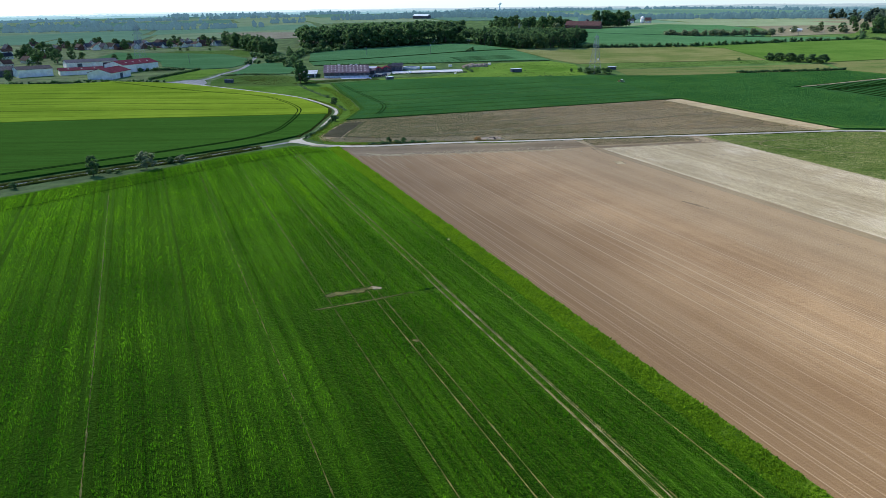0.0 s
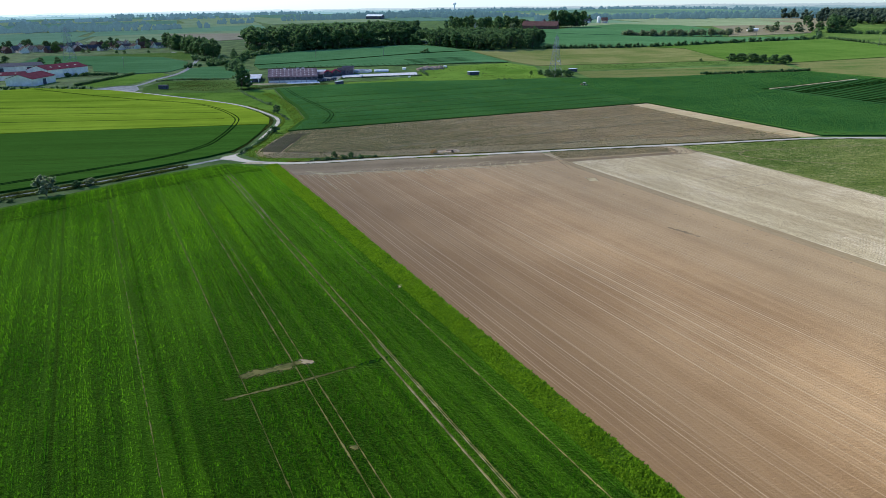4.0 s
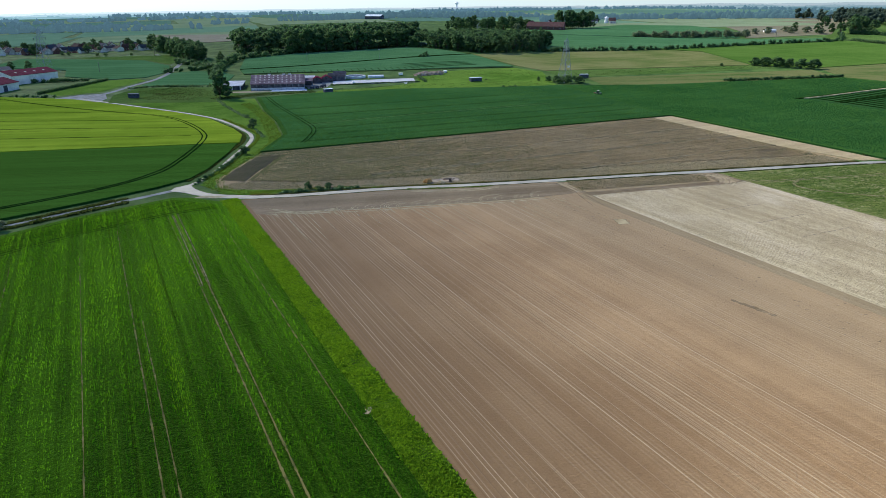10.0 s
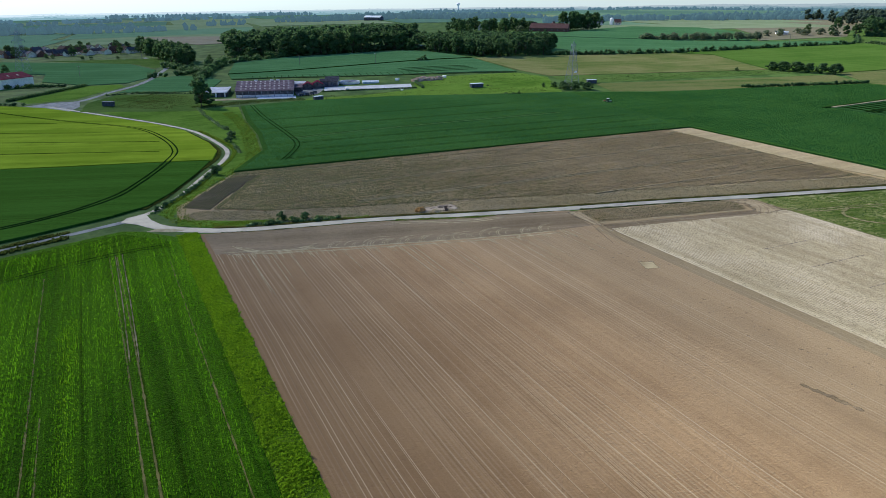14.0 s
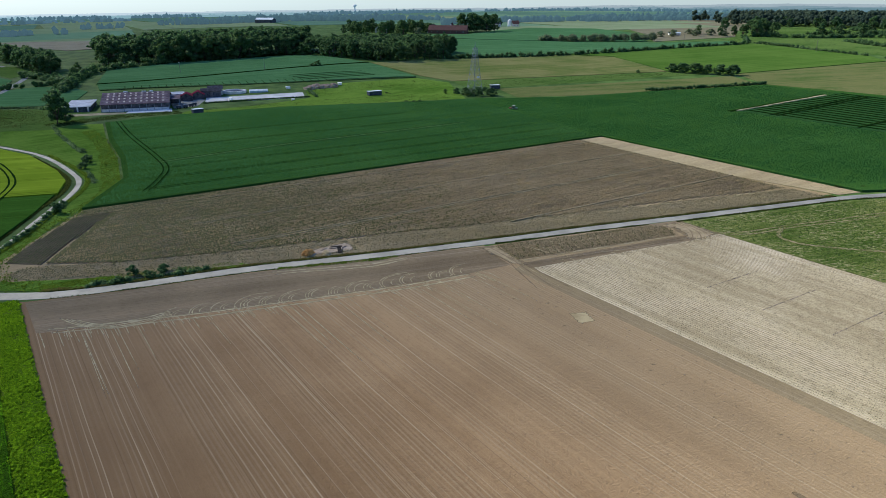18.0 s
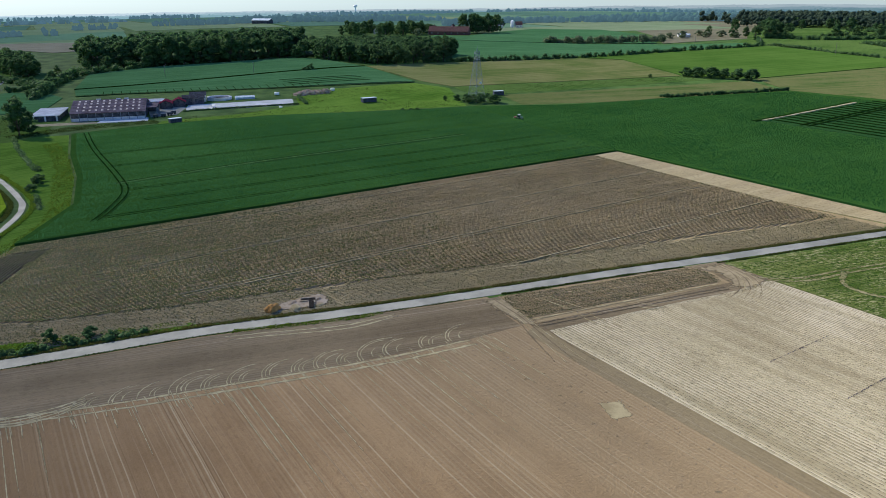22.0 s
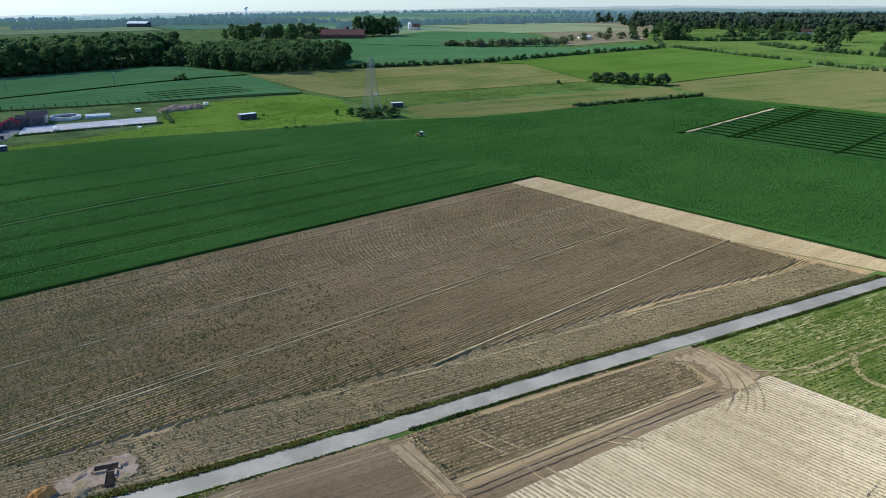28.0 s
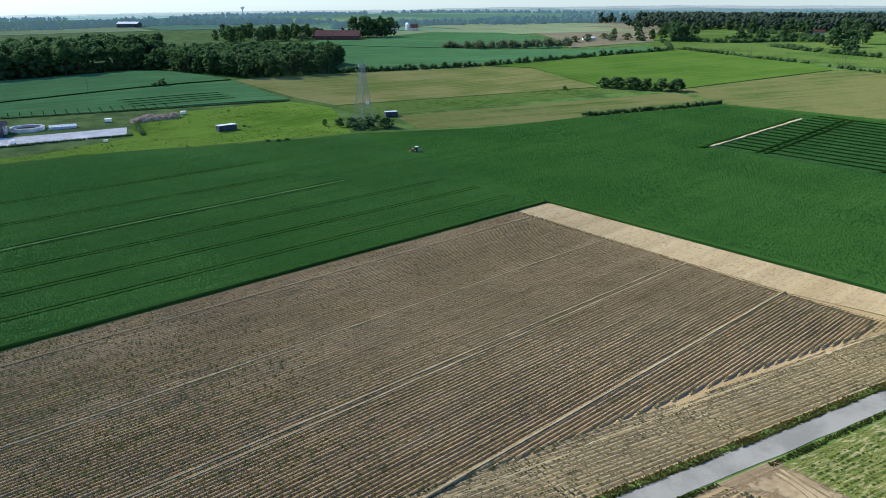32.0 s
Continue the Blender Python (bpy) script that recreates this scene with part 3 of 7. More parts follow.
field("barley_field", [(-420, 222), (-145, 134), (-79, 121.5), (-37, 111), (4, 102), (17, 98.5), (21.5, 116), (21, 135), (15, 172), (3, 199), (-14, 228), (-33, 259), (-48, 283), (-62, 295), (-96, 319), (-128, 312), (-420, 420)], 0.8, BARLEY, "yellow-green ripening barley with curved wheel lines")
field("wheat_field", [(-420, 221), (-145, 133), (-79, 120.5), (-37, 110), (4, 101), (16, 97.5), (8, 77), (-3, 53), (-11, 40), (-22, 32.5), (-40, 24), (-68, 12.5), (-104, 1.5), (-180, -31), (-420, -143)], 0.7, WHEAT_WEST, "dense dark green wheat beside the gravel lane")
field("bare_strip", [(226, 75), (240, 75), (238.2, -44), (229, -41.8), (223.5, -8)], 0.12, STRAW, "pale strawy strip along the potato rows", category="soil")
field("potato_field", [(21, 74.6), (226, 74.6), (223.5, -8), (228, -40), (201, -35.0), (165, -26.6), (136, -19.7), (105, -12.9), (75, -5.7), (46, 2.5), (18, 8.0), (4, 13), (-4, 25), (-3, 36), (16, 67)], 0.05, POTATO, "bare ridged soil under young potato plants")

field("wheat_field", [(76, 392), (110, 384), (193, 347), (271, 320), (285, 312), (288, 392), (218, 409), (150, 421), (80, 428)], 0.6, WHEAT_FAR, "blue-green wheat field behind the farm")
field("wheat_field", [(80, 431), (150, 424), (218, 412), (287, 397), (276, 470), (266, 498), (200, 524), (160, 540), (104, 530)], 0.65, WHEAT_FAR, "blue-green wheat rising to the wood")
field("pasture", [(100, 262), (140, 262), (181, 273), (190, 300), (222, 320), (283, 308), (292, 278), (272, 236), (262, 215), (218, 228), (150, 250), (96, 254)], 0.06, PASTURE, "bright grazed pasture with tufts", category="pasture")
field("crop_field", [(290, 394), (357, 385), (487, 369), (510, 326), (466, 226), (382, 256), (297, 282), (291, 313)], 0.25, STEPPE, "thin olive-brown young crop on dry soil")
field("crop_field", [(512, 326), (490, 369), (733, 358), (705, 235), (690, 182), (660, 154), (494, 184), (468, 224)], 0.4, BRIGHT, "bright light-green spring crop")
field("grass_strip", [(297, 280), (382, 254), (464, 224), (480, 197), (304, 240), (292, 262)], 0.1, MEADOW, "rough green grass strip", category="meadow")
field("dry_strip", [(304, 236), (482, 179), (460, 138), (376, 168), (350, 173), (292, 200)], 0.1, OLIVE, "dry thin crop strip beside the wheat")
field("crop_field", [(494, 182), (660, 152), (740, 40), (760, -160), (484, -160), (478, 50), (472, 90), (462, 136)], 0.2, OLIVE, "dull olive field with dry patches")
field("wheat_field", [(362, 392), (487, 374), (600, 350), (720, 335), (735, 362), (660, 400), (590, 480), (540, 560), (500, 640), (430, 520)], 0.5, WHEAT_FAR, "bluish green field behind a hedge")
field("wheat_field", [(505, 650), (545, 565), (595, 485), (665, 420), (760, 520), (800, 640), (740, 720), (640, 690), (575, 655), (545, 690)], 0.5, WHEAT_FAR, "bluish green field below the farmstead")
field("soil_field", [(670, 415), (765, 515), (900, 700), (1300, 900), (1500, 760), (1100, 560), (900, 470), (800, 400)], 0.3, TAN, "distant dry brownish field")
field("pasture", [(740, 370), (900, 460), (1150, 560), (1250, 300), (1000, 0), (760, -60), (700, 150), (715, 230)], 0.1, MEADOW, "pale green hedged pasture on a slope", category="pasture")
field("wheat_field", [(-100, 655), (-20, 600), (13, 572), (30, 500), (20, 440), (2, 405), (-26, 402), (-56, 440), (-56, 500), (-120, 560)], 0.5, WHEAT_FAR, "dark green wheat below the village")
field("wheat_field", [(24, 430), (40, 440), (62, 425), (68, 390), (50, 330), (10, 336), (-6, 345), (10, 384)], 0.4, WHEAT_FAR, "small dark green field by the stream")
field("meadow", [(-30, 398), (-4, 400), (0, 384), (-18, 352), (-32, 322), (-58, 312), (-66, 330)], 0.06, PASTURE, "light green mown meadow by the gravel road", category="meadow")
field("meadow", [(-30, 262), (28, 238), (46, 250), (52, 290), (36, 318), (-8, 334), (-26, 300)], 0.06, MEADOW, "dull green rough meadow", category="meadow")
field("meadow", [(-60, 650), (40, 625), (56, 560), (30, 520), (16, 575), (-18, 606)], 0.1, MEADOW, "rough meadow on the slope", category="meadow")

# far country: a patchwork in long strips, with haze put into the crop colours
HAZE_A = crop_material("hazy_green_field", (0.125, 0.215, 0.150), (0.180, 0.275, 0.190), 110, 0.2)
HAZE_B = crop_material("hazy_pale_field", (0.19, 0.235, 0.14), (0.27, 0.30, 0.19), 110, 0.2)
HAZE_C = crop_material("hazy_blue_field", (0.085, 0.160, 0.140), (0.125, 0.205, 0.170), 110, 0.2)
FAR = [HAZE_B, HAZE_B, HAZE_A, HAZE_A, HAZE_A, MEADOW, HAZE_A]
rng = random.Random(5)
for row in range(6):
    y0 = 840 + row * 130 + row * row * 22
    y1 = 840 + (row + 1) * 130 + (row + 1) ** 2 * 22 - 8
    x = -1500 - row * 150
    while x < 640 + row * 190:
        w = rng.uniform(140, 420) * (1 + row * 0.12)
        sh = 0.18
        corners = [(x + sh * 60, y0 - 0.30 * x), (x + w - 6, y0 - 0.30 * (x + w)), (x + w - 6 + 30, y1 - 0.30 * (x + w)), (x + 30, y1 - 0.30 * x)]
        if not (row < 2 and x > 30 and x < 420):
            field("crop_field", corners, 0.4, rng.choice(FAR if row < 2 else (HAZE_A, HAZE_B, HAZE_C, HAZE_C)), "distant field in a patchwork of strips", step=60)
        x += w


field("soil_field", [(45, 955), (159, 876), (138, 764), (102, 762), (60, 850)], 0.5, TAN, "distant pale bare field beyond the grove", step=40)
field("soil_field", [(127, 713), (170, 739), (192, 743), (166, 662), (142, 664), (128, 672)], 0.5, TAN, "pinkish bare strip beside the wood", step=20)


# ---- ridges and rows ----
def rows_mesh(name, spans, way, pitch, height, material, seg=5.0, seed=1, label="", category="ridges"):
    """Ridges: for each (start point, length) one long low ridge along way, with an uneven crest."""
    rg = np.random.default_rng(seed)
    wx, wy = way
    nx, ny = -wy, wx
    bed = tagged(new(name), label, category, kind="structure")
    for (sx, sy), length in spans:
        n = max(2, int(length / seg) + 1)
        end = min(2.0, length / 3)
        s = np.r_[0, np.linspace(end, length - end, n - 2), length] if n > 3 else np.linspace(0, length, n)
        wob = rg.normal(0, 0.03, n)
        cols = []
        for off, hh in ((-0.5, 0.0), (-0.17, 0.95), (0.17, 1.0), (0.5, 0.0)):
            ox = sx + s * wx + (off * pitch + wob) * nx
            oy = sy + s * wy + (off * pitch + wob) * ny
            z = land(ox, oy) + 0.055 + np.clip(np.minimum(s, length - s) / 2.0, 0.1, 1) * hh * height * rg.uniform(0.88, 1.08, n)
            cols.append(np.stack([ox, oy, z], -1))
        k = np.arange(n - 1)[:, None] * 4 + np.arange(3)
        faces = np.stack([k, k + 1, k + 5, k + 4], -1).reshape(-1, 4)[:, ::-1]
        ridge = new("ridge", fast_mesh("ridge", np.stack(cols, 1).reshape(-1, 3), faces, material))
        ridge.parent = bed
    return bed


def clip_rows(corners, way, pitch, skip=lambda k: False):
    """Lines along way inside a polygon, one each pitch metres: (start, length)."""
    wx, wy = way
    nx, ny = -wy, wx
    dist = [x * nx + y * ny for x, y in corners]
    out, k = [], 0
    d = math.ceil(min(dist) / pitch) * pitch
    while d < max(dist):
        cuts = []
        for (x0, y0), (x1, y1) in zip(corners, corners[1:] + corners[:1]):
            a, b = x0 * nx + y0 * ny - d, x1 * nx + y1 * ny - d
            if (a > 0) != (b > 0):
                t = a / (a - b)
                cuts.append((x0 + t * (x1 - x0)) * wx + (y0 + t * (y1 - y0)) * wy)
        cuts.sort()
        for s0, s1 in zip(cuts[::2], cuts[1::2]):
            if s1 - s0 > 2 and not skip(k):
                out.append(((d * nx + s0 * wx, d * ny + s0 * wy), s1 - s0))
        k += 1
        d += pitch
    return out


def plants(name, spans, way, gap, size, material, keep, seed=2, label="", category="plants", wide=1.0, base=0.17, west=None, along=1.0):
    """Small bushy plants along rows: four leaning leaf faces each."""
    rg = np.random.default_rng(seed)
    wx, wy = way
    P = []
    for (sx, sy), length in spans:
        n = int(length / gap)
        s = (np.arange(n) + rg.uniform(0.1, 0.9, n)) * gap
        s = s[rg.random(n) < keep]
        P.append(np.stack([sx + s * wx, sy + s * wy], -1))
    P = np.concatenate(P)
    if west:
        P = P[rg.random(len(P)) < np.interp(P[:, 0], (45, 135), west)]
    P += rg.normal(0, 0.025, P.shape)
    n = len(P)
    z = land(P[:, 0], P[:, 1]) + base
    turn = rg.uniform(0, 6.28, n)
    r = size * rg.uniform(0.6, 1.25, n)
    top = np.stack([P[:, 0], P[:, 1], z + r * 0.75 + 0.05], -1)
    ring = []
    for k in range(4):
        a = turn + k * 1.571
        rr = r * rg.uniform(0.7, 1.2, n) * wide
        ox, oy = rr * np.cos(a), rr * np.sin(a)
        more = (ox * wx + oy * wy) * (along - 1)
        ox, oy = ox + more * wx, oy + more * wy
        ring.append(np.stack([P[:, 0] + ox, P[:, 1] + oy, z + rg.uniform(-0.02, 0.10, n)], -1))
    V = np.stack([top, *ring], 1).reshape(-1, 3)
    b = np.arange(n)[:, None] * 5
    Fc = np.concatenate([np.concatenate([b, b + 1 + k, b + 1 + (k + 1) % 4], 1) for k in range(4)])
    return tagged(new(name, fast_mesh(name, V, Fc, material)), label, category, kind="stuff")


MAIN = [(21.5, 74), (226, 74), (222.8, -6), (222.5, -28), (180, -17), (143, -10), (105, -1.5), (76, 6.5), (46, 13), (22, 20), (6.8, 29.2), (28.2, 67), (18.5, 67.8)]
main_rows = clip_rows(MAIN, (1, 0), 0.75)
rows_mesh("potato_ridges", main_rows, (1, 0), 0.75, 0.42, POTATO, label="long earthed-up potato ridges", category="potato ridges")
plants("potato_plants", main_rows, (1, 0), 0.34, 0.17, LEAF_POT, 0.9, west=(1.0, 0.85), base=0.35, label="young potato plants in long straight rows", category="potato plants", wide=1.3)
plants("potato_plants", main_rows, (1, 0), 0.3, 0.25, LEAF_POT, 0.95, seed=4, west=(1.0, 0.0), base=0.32, label="bushier potato plants towards the field end", category="potato plants", wide=1.3)
DARKEND = [(-1.5, 35), (2, 42), (18, 67.5), (28.2, 67), (12.4, 41.5), (5.6, 29)]
end_way = Vector((0.47, 0.88)).normalized()
end_rows = clip_rows(DARKEND, tuple(end_way), 0.75)
MOIST = soil_material("moist_ridged_soil", (0.088, 0.069, 0.041), (0.160, 0.128, 0.078), 90, 24.0, 0.2, clod=0.6, speck=0.2)
field("moist_corner", DARKEND, 0.06, MOIST, "dark moist soil at the end of the potato field", category="soil")
rows_mesh("potato_ridges", end_rows, tuple(end_way), 0.75, 0.36, MOIST, label="short potato ridges at the field end", category="potato ridges")
for off in (0.0, 1.4):
    mark("wheel_track", [(31 + off, 66.5), (14.5 + off, 41.5), (8.2 + off, 30.5), (4 - off, 26 - off), (-3, 29 - off)], 0.3, 0.2, DUST, label="pale double track round the dark potato corner", category="track", ragged=0.1)
plants("potato_plants", end_rows, tuple(end_way), 0.4, 0.2, LEAF_POT, 0.8, seed=8, base=0.3, label="leafy potato plants in short rows", category="potato plants", wide=1.4)
hr = clip_rows([(-4, 22.5), (11, 15.5), (21, 11), (21, 20), (8, 27), (1, 29)], (0.91, -0.41), 0.75)
rows_mesh("potato_ridges", hr, (0.91, -0.41), 0.75, 0.22, POTATO_DRY, seed=19, label="dry headland ridges beside the road fork", category="potato ridges")
plants("potato_plants", hr, (0.91, -0.41), 0.4, 0.18, LEAF_POT, 0.75, seed=29, base=0.21, label="sparse young plants on dry headland rows", category="potato plants", wide=1.3)
for k, (x0, x1) in enumerate(((20, 46), (46, 75), (75, 105), (105, 136), (136, 165), (165, 201), (201, 224))):
    y0, y1 = lane_y(x0), lane_y(x1)
    way = Vector((x1 - x0, y1 - y0)).normalized()
    quad = [(x0, y0 + 3.5), (x1, y1 + 3.5), (x1, y1 + 15.5), (x0, y0 + (20.5 if k == 0 else 14.8))]
    hr = clip_rows(quad, tuple(way), 0.75)
    rows_mesh("potato_ridges", hr, tuple(way), 0.75, 0.22, POTATO_DRY, seed=20 + k, label="dry headland ridges beside the road", category="potato ridges")
    plants("potato_plants", hr, tuple(way), 0.45, 0.16, LEAF_POT, 0.6, seed=30 + k, base=0.21, label="sparse young plants on dry headland rows", category="potato plants", wide=1.2)
mark("wheel_track", [(92, -0.6), (106.8, -3.5), (133.5, -10.3), (170.5, -17.6), (220.2, -28.1)], 0.6, 0.2, DUST, label="pale dry track along the headland", category="track", ragged=0.2)
for y, x0, twin in ((-6.4, 121, False), (16.9, 48, True), (40.8, 45, False), (67.5, 42, False)):
    for dy in (0.0, 1.5) if twin else (0.0,):
        ribbon("wheel_track", [(x0, y + dy), (143, y + dy), (223, y + dy)], 0.34 if y < 0 else 0.24, 0.6, DUST, label="pale wheel track between potato ridges", category="track", ragged=0.06)

SMALL = [(104.5, -19.6), (152.6, -30.6), (154, -35.5), (151.5, -40.4), (102.5, -31.4)]
sway = Vector((44.0, -9.6)).normalized()
field("plot_ground", [(99, -18.2), (136, -25.4), (163, -31.8), (163, -46), (102, -37.5)], 0.084, HEAD, "bare trodden soil round a small plot", category="soil")
field("plot_margin", [(101, -30), (153, -40), (156.5, -45.5), (149, -45), (102, -37)], 0.092, HEAD, "churned bare soil beside the plot", category="soil", step=4, ragged=0.4)
srows = clip_rows(SMALL, tuple(sway), 0.75)
field("potato_plot", [(104.5, -19.2), (152, -30.0), (154.5, -35.5), (152.5, -41.5), (101.5, -33.5)], 0.10, PLOTSOIL, "small ridged potato plot beside the road", step=8)
rows_mesh("potato_ridges", srows, tuple(sway), 0.75, 0.26, PLOTSOIL, seed=40, label="ridges of a small potato plot", category="potato ridges")
plants("potato_plants", srows, tuple(sway), 0.3, 0.15, LEAF_POT, 0.85, seed=41, base=0.25, label="young plants in a small plot", category="potato plants", wide=1.3)
for off in (0.0, 1.9, 3.1):
    mark("wheel_track", [(102, -32 - off), (126, -36.2 - off), (150, -40.6 - off)], 0.35, 0.2, HEAD if off > 1 else DUST, label="churned wheel track beside the plot", category="track", ragged=0.14)
for off in (0, 2.2):
    mark("wheel_track", [(111 + off, -23.4), (111.5 + off, -28), (113 + off, -34.5)], 0.32, 0.33, DUST, label="pale wheel track across the plot", category="track", ragged=0.1)
    mark("wheel_track", [(113 + off, -33.5), (112 + off, -38), (113.5 + off, -46)], 0.3, 0.2, DUST, label="curved dark wheel mark", category="track", ragged=0.1)
    mark("wheel_track", [(124 + off, -34.5), (124.6 + off, -38), (128 + off, -44)], 0.3, 0.2, DUST, label="curved dark wheel mark", category="track", ragged=0.1)

WITHERED = plain_material("withered_stalks", (0.12, 0.10, 0.06), (0.24, 0.20, 0.13), 0.6, 4, bump=0.2)
STUB = [(102.7, -37.5), (102.7, -205), (161.6, -205), (161.6, -46), (150, -45)]
strows = clip_rows(STUB, (0, 1), 0.75)
rows_mesh("stubble_rows", strows, (0, 1), 0.75, 0.2, STUBBLE, seed=50, label="low pale rows in the straw-coloured field", category="rows")
plants("stubble_tufts", strows, (0, 1), 0.3, 0.09, WITHERED, 0.75, seed=51, base=0.2, along=2.8, label="dashes of dark withered stubble", category="stubble", wide=1.0)
VIOLET = plain_material("dark_row_plants", (0.05, 0.045, 0.05), (0.13, 0.11, 0.12), 0.6, 4, bump=0.2)
for y, x0, x1 in ((-68.4, 126, 145), (-82.3, 125.5, 145), (-96.4, 126, 145)):
    plants("plant_row", [((x0, y), x1 - x0)], (1, 0), 0.42, 0.18, VIOLET, 1.0, seed=int(60 - y), label="single row of small dark plants across the stubble", category="plants", wide=1.0)

MOWN = [(163, -35), (201, -43.5), (226, -49.5), (250, -60), (262, -66), (262, -135), (163, -135)]
mway = Vector((0.974, -0.226)).normalized()
mrows = clip_rows(MOWN, tuple(mway), 0.8)
LEAF_MOWN = leaf_material("mown_regrowth", (0.026, 0.062, 0.010), (0.062, 0.125, 0.020), (0.12, 0.16, 0.04), thin=0.35)
plants("regrowth_tufts", mrows, tuple(mway), 0.6, 0.2, LEAF_MOWN, 0.6, seed=71, base=0.1, along=1.6, label="green regrowth in rows on the mown field", category="regrowth", wide=1.15)

# ---- standing crop over the sheets of the nearer fields ----
def blades(name, corners, per, pitch, turn_rows, height, width, base, material, label, seed=1, gaps=(), uneven=0.25, holes=()):
    """Clumps of upright blades on drill rows inside the corners; wheel lines in gaps stay free of them."""
    rg = np.random.default_rng(seed)
    c = np.array(corners, float)
    lo, hi = c.min(0), c.max(0)
    n = int((hi - lo).prod() * per)
    p = rg.uniform(lo, hi, (n, 2))
    ok = np.zeros(n, bool)
    for (x0, y0), (x1, y1) in zip(c, np.roll(c, 1, 0)):
        if y0 != y1:
            ok ^= ((y0 > p[:, 1]) != (y1 > p[:, 1])) & (p[:, 0] < (x1 - x0) * (p[:, 1] - y0) / (y1 - y0) + x0)
    p = p[ok]
    axis = 1 if turn_rows else 0
    row = np.floor(p[:, axis] / pitch).astype(int)
    p[:, axis] = (row + 0.5) * pitch + rg.normal(0, pitch * 0.16, len(p))
    keep = np.ones(len(p), bool)
    for at, half in gaps:
        keep &= np.abs(p[:, axis] - at) > half
    for x0, y0, x1, y1 in holes:
        keep &= ~((p[:, 0] > x0) & (p[:, 0] < x1) & (p[:, 1] > y0) & (p[:, 1] < y1))
    p, row = p[keep], row[keep]
    n = len(p)
    tall = rg.uniform(1 - uneven, 1 + uneven, row.max() - row.min() + 1)[row - row.min()]
    wave = 1 + 0.16 * np.sin(p[:, 0] * 0.11 + 1.3 * np.sin(p[:, 1] * 0.05)) * np.sin(p[:, 1] * 0.07 + 0.6)
    h = height * tall * wave * rg.uniform(0.6, 1.25, n)
    z = land(p[:, 0], p[:, 1]) + base
    a = rg.uniform(0, 3.1416, n)
    w = width * rg.uniform(0.6, 1.3, n) / 2
    side = np.stack([np.cos(a) * w, np.sin(a) * w, 0 * a], -1)
    foot = np.stack([p[:, 0], p[:, 1], z], -1)
    tip = foot + np.stack([rg.normal(0, 0.1, n) * h, rg.normal(-0.03, 0.1, n) * h, h], -1)
    V = np.stack([foot - side, foot + side, tip + side * 0.7, tip - side * 0.7], 1).reshape(-1, 3)
    return tagged(new(name, fast_mesh(name, V, np.arange(len(V)).reshape(-1, 4), material)), label, "crop", kind="stuff")


TRAMS = ((-9.2, 0.22), (-19.8, 0.42), (-21.3, 0.42), (-34.0, 0.2), (-35.9, 0.22), (-45.0, 0.25), (-58.9, 0.35), (-60.5, 0.35), (-72.6, 0.3), (-74.2, 0.3), (-88.7, 0.4), (-90.5, 0.4), (-112, 0.4), (-114, 0.4), (-136, 0.4), (-138, 0.4))
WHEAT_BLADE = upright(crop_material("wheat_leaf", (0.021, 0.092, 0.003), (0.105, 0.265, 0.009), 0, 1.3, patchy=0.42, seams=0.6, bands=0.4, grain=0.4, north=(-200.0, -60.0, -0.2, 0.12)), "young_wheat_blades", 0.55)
WHEAT_PALE = upright(crop_material("pale_wheat", (0.06, 0.16, 0.004), (0.15, 0.29, 0.011), 0, 1.3, patchy=0.3), "pale_wheat_blades", 0.55)
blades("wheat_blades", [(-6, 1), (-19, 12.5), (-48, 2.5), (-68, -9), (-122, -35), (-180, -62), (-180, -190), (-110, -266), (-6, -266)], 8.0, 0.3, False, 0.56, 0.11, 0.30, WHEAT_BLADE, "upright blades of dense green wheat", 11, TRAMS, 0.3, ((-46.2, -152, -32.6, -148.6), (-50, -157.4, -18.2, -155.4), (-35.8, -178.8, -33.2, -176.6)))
blades("pale_wheat_blades", [(-32.6, -44), (-29.4, -40), (-29.8, -112), (-32.4, -116)], 5.0, 0.3, False, 0.56, 0.11, 0.32, WHEAT_PALE, "yellower streak of upright wheat", 12)
BLUE_BLADE = upright(crop_material("blue_wheat_leaf", (0.036, 0.124, 0.044), (0.078, 0.200, 0.068), 90, 0.6, patchy=0.45, bands=0.2, grain=0.3), "blue_wheat_blades", 0.5)
BLUE_GAPS = tuple((y + d, 0.5) for y in (87.0, 101.2, 117.0, 158.0, 184.0) for d in (0.0, 1.8))
blades("blue_wheat_blades", [(24, 76.5), (236, 76.5), (247, 120), (262, 208), (215, 221), (153, 243), (91, 248), (57, 242), (50, 190), (47, 148), (41, 109)], 6.0, 0.5, True, 0.36, 0.16, 0.66, BLUE_BLADE, "upright blades of dense blue-green wheat", 13, BLUE_GAPS, 0.15)
DEEP_BLADE = upright(crop_material("deep_wheat_leaf", (0.027, 0.112, 0.035), (0.056, 0.174, 0.054), 90, 0.6, patchy=0.45, bands=0.2, grain=0.3), "deep_green_wheat_blades", 0.5)
blades("green_wheat_blades", [(237, 76.5), (241, 72), (241, -36), (300, -71), (400, -121), (470, -156), (468, 50), (455, 133), (374, 163), (313, 180), (263, 207), (248, 120)], 3.2, 0.5, True, 0.36, 0.22, 0.66, DEEP_BLADE, "upright blades of dense deep green wheat", 14, (), 0.15)
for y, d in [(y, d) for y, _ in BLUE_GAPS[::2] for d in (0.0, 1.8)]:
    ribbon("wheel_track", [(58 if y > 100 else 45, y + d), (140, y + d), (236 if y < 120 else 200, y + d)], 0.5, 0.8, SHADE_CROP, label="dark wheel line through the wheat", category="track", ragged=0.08)

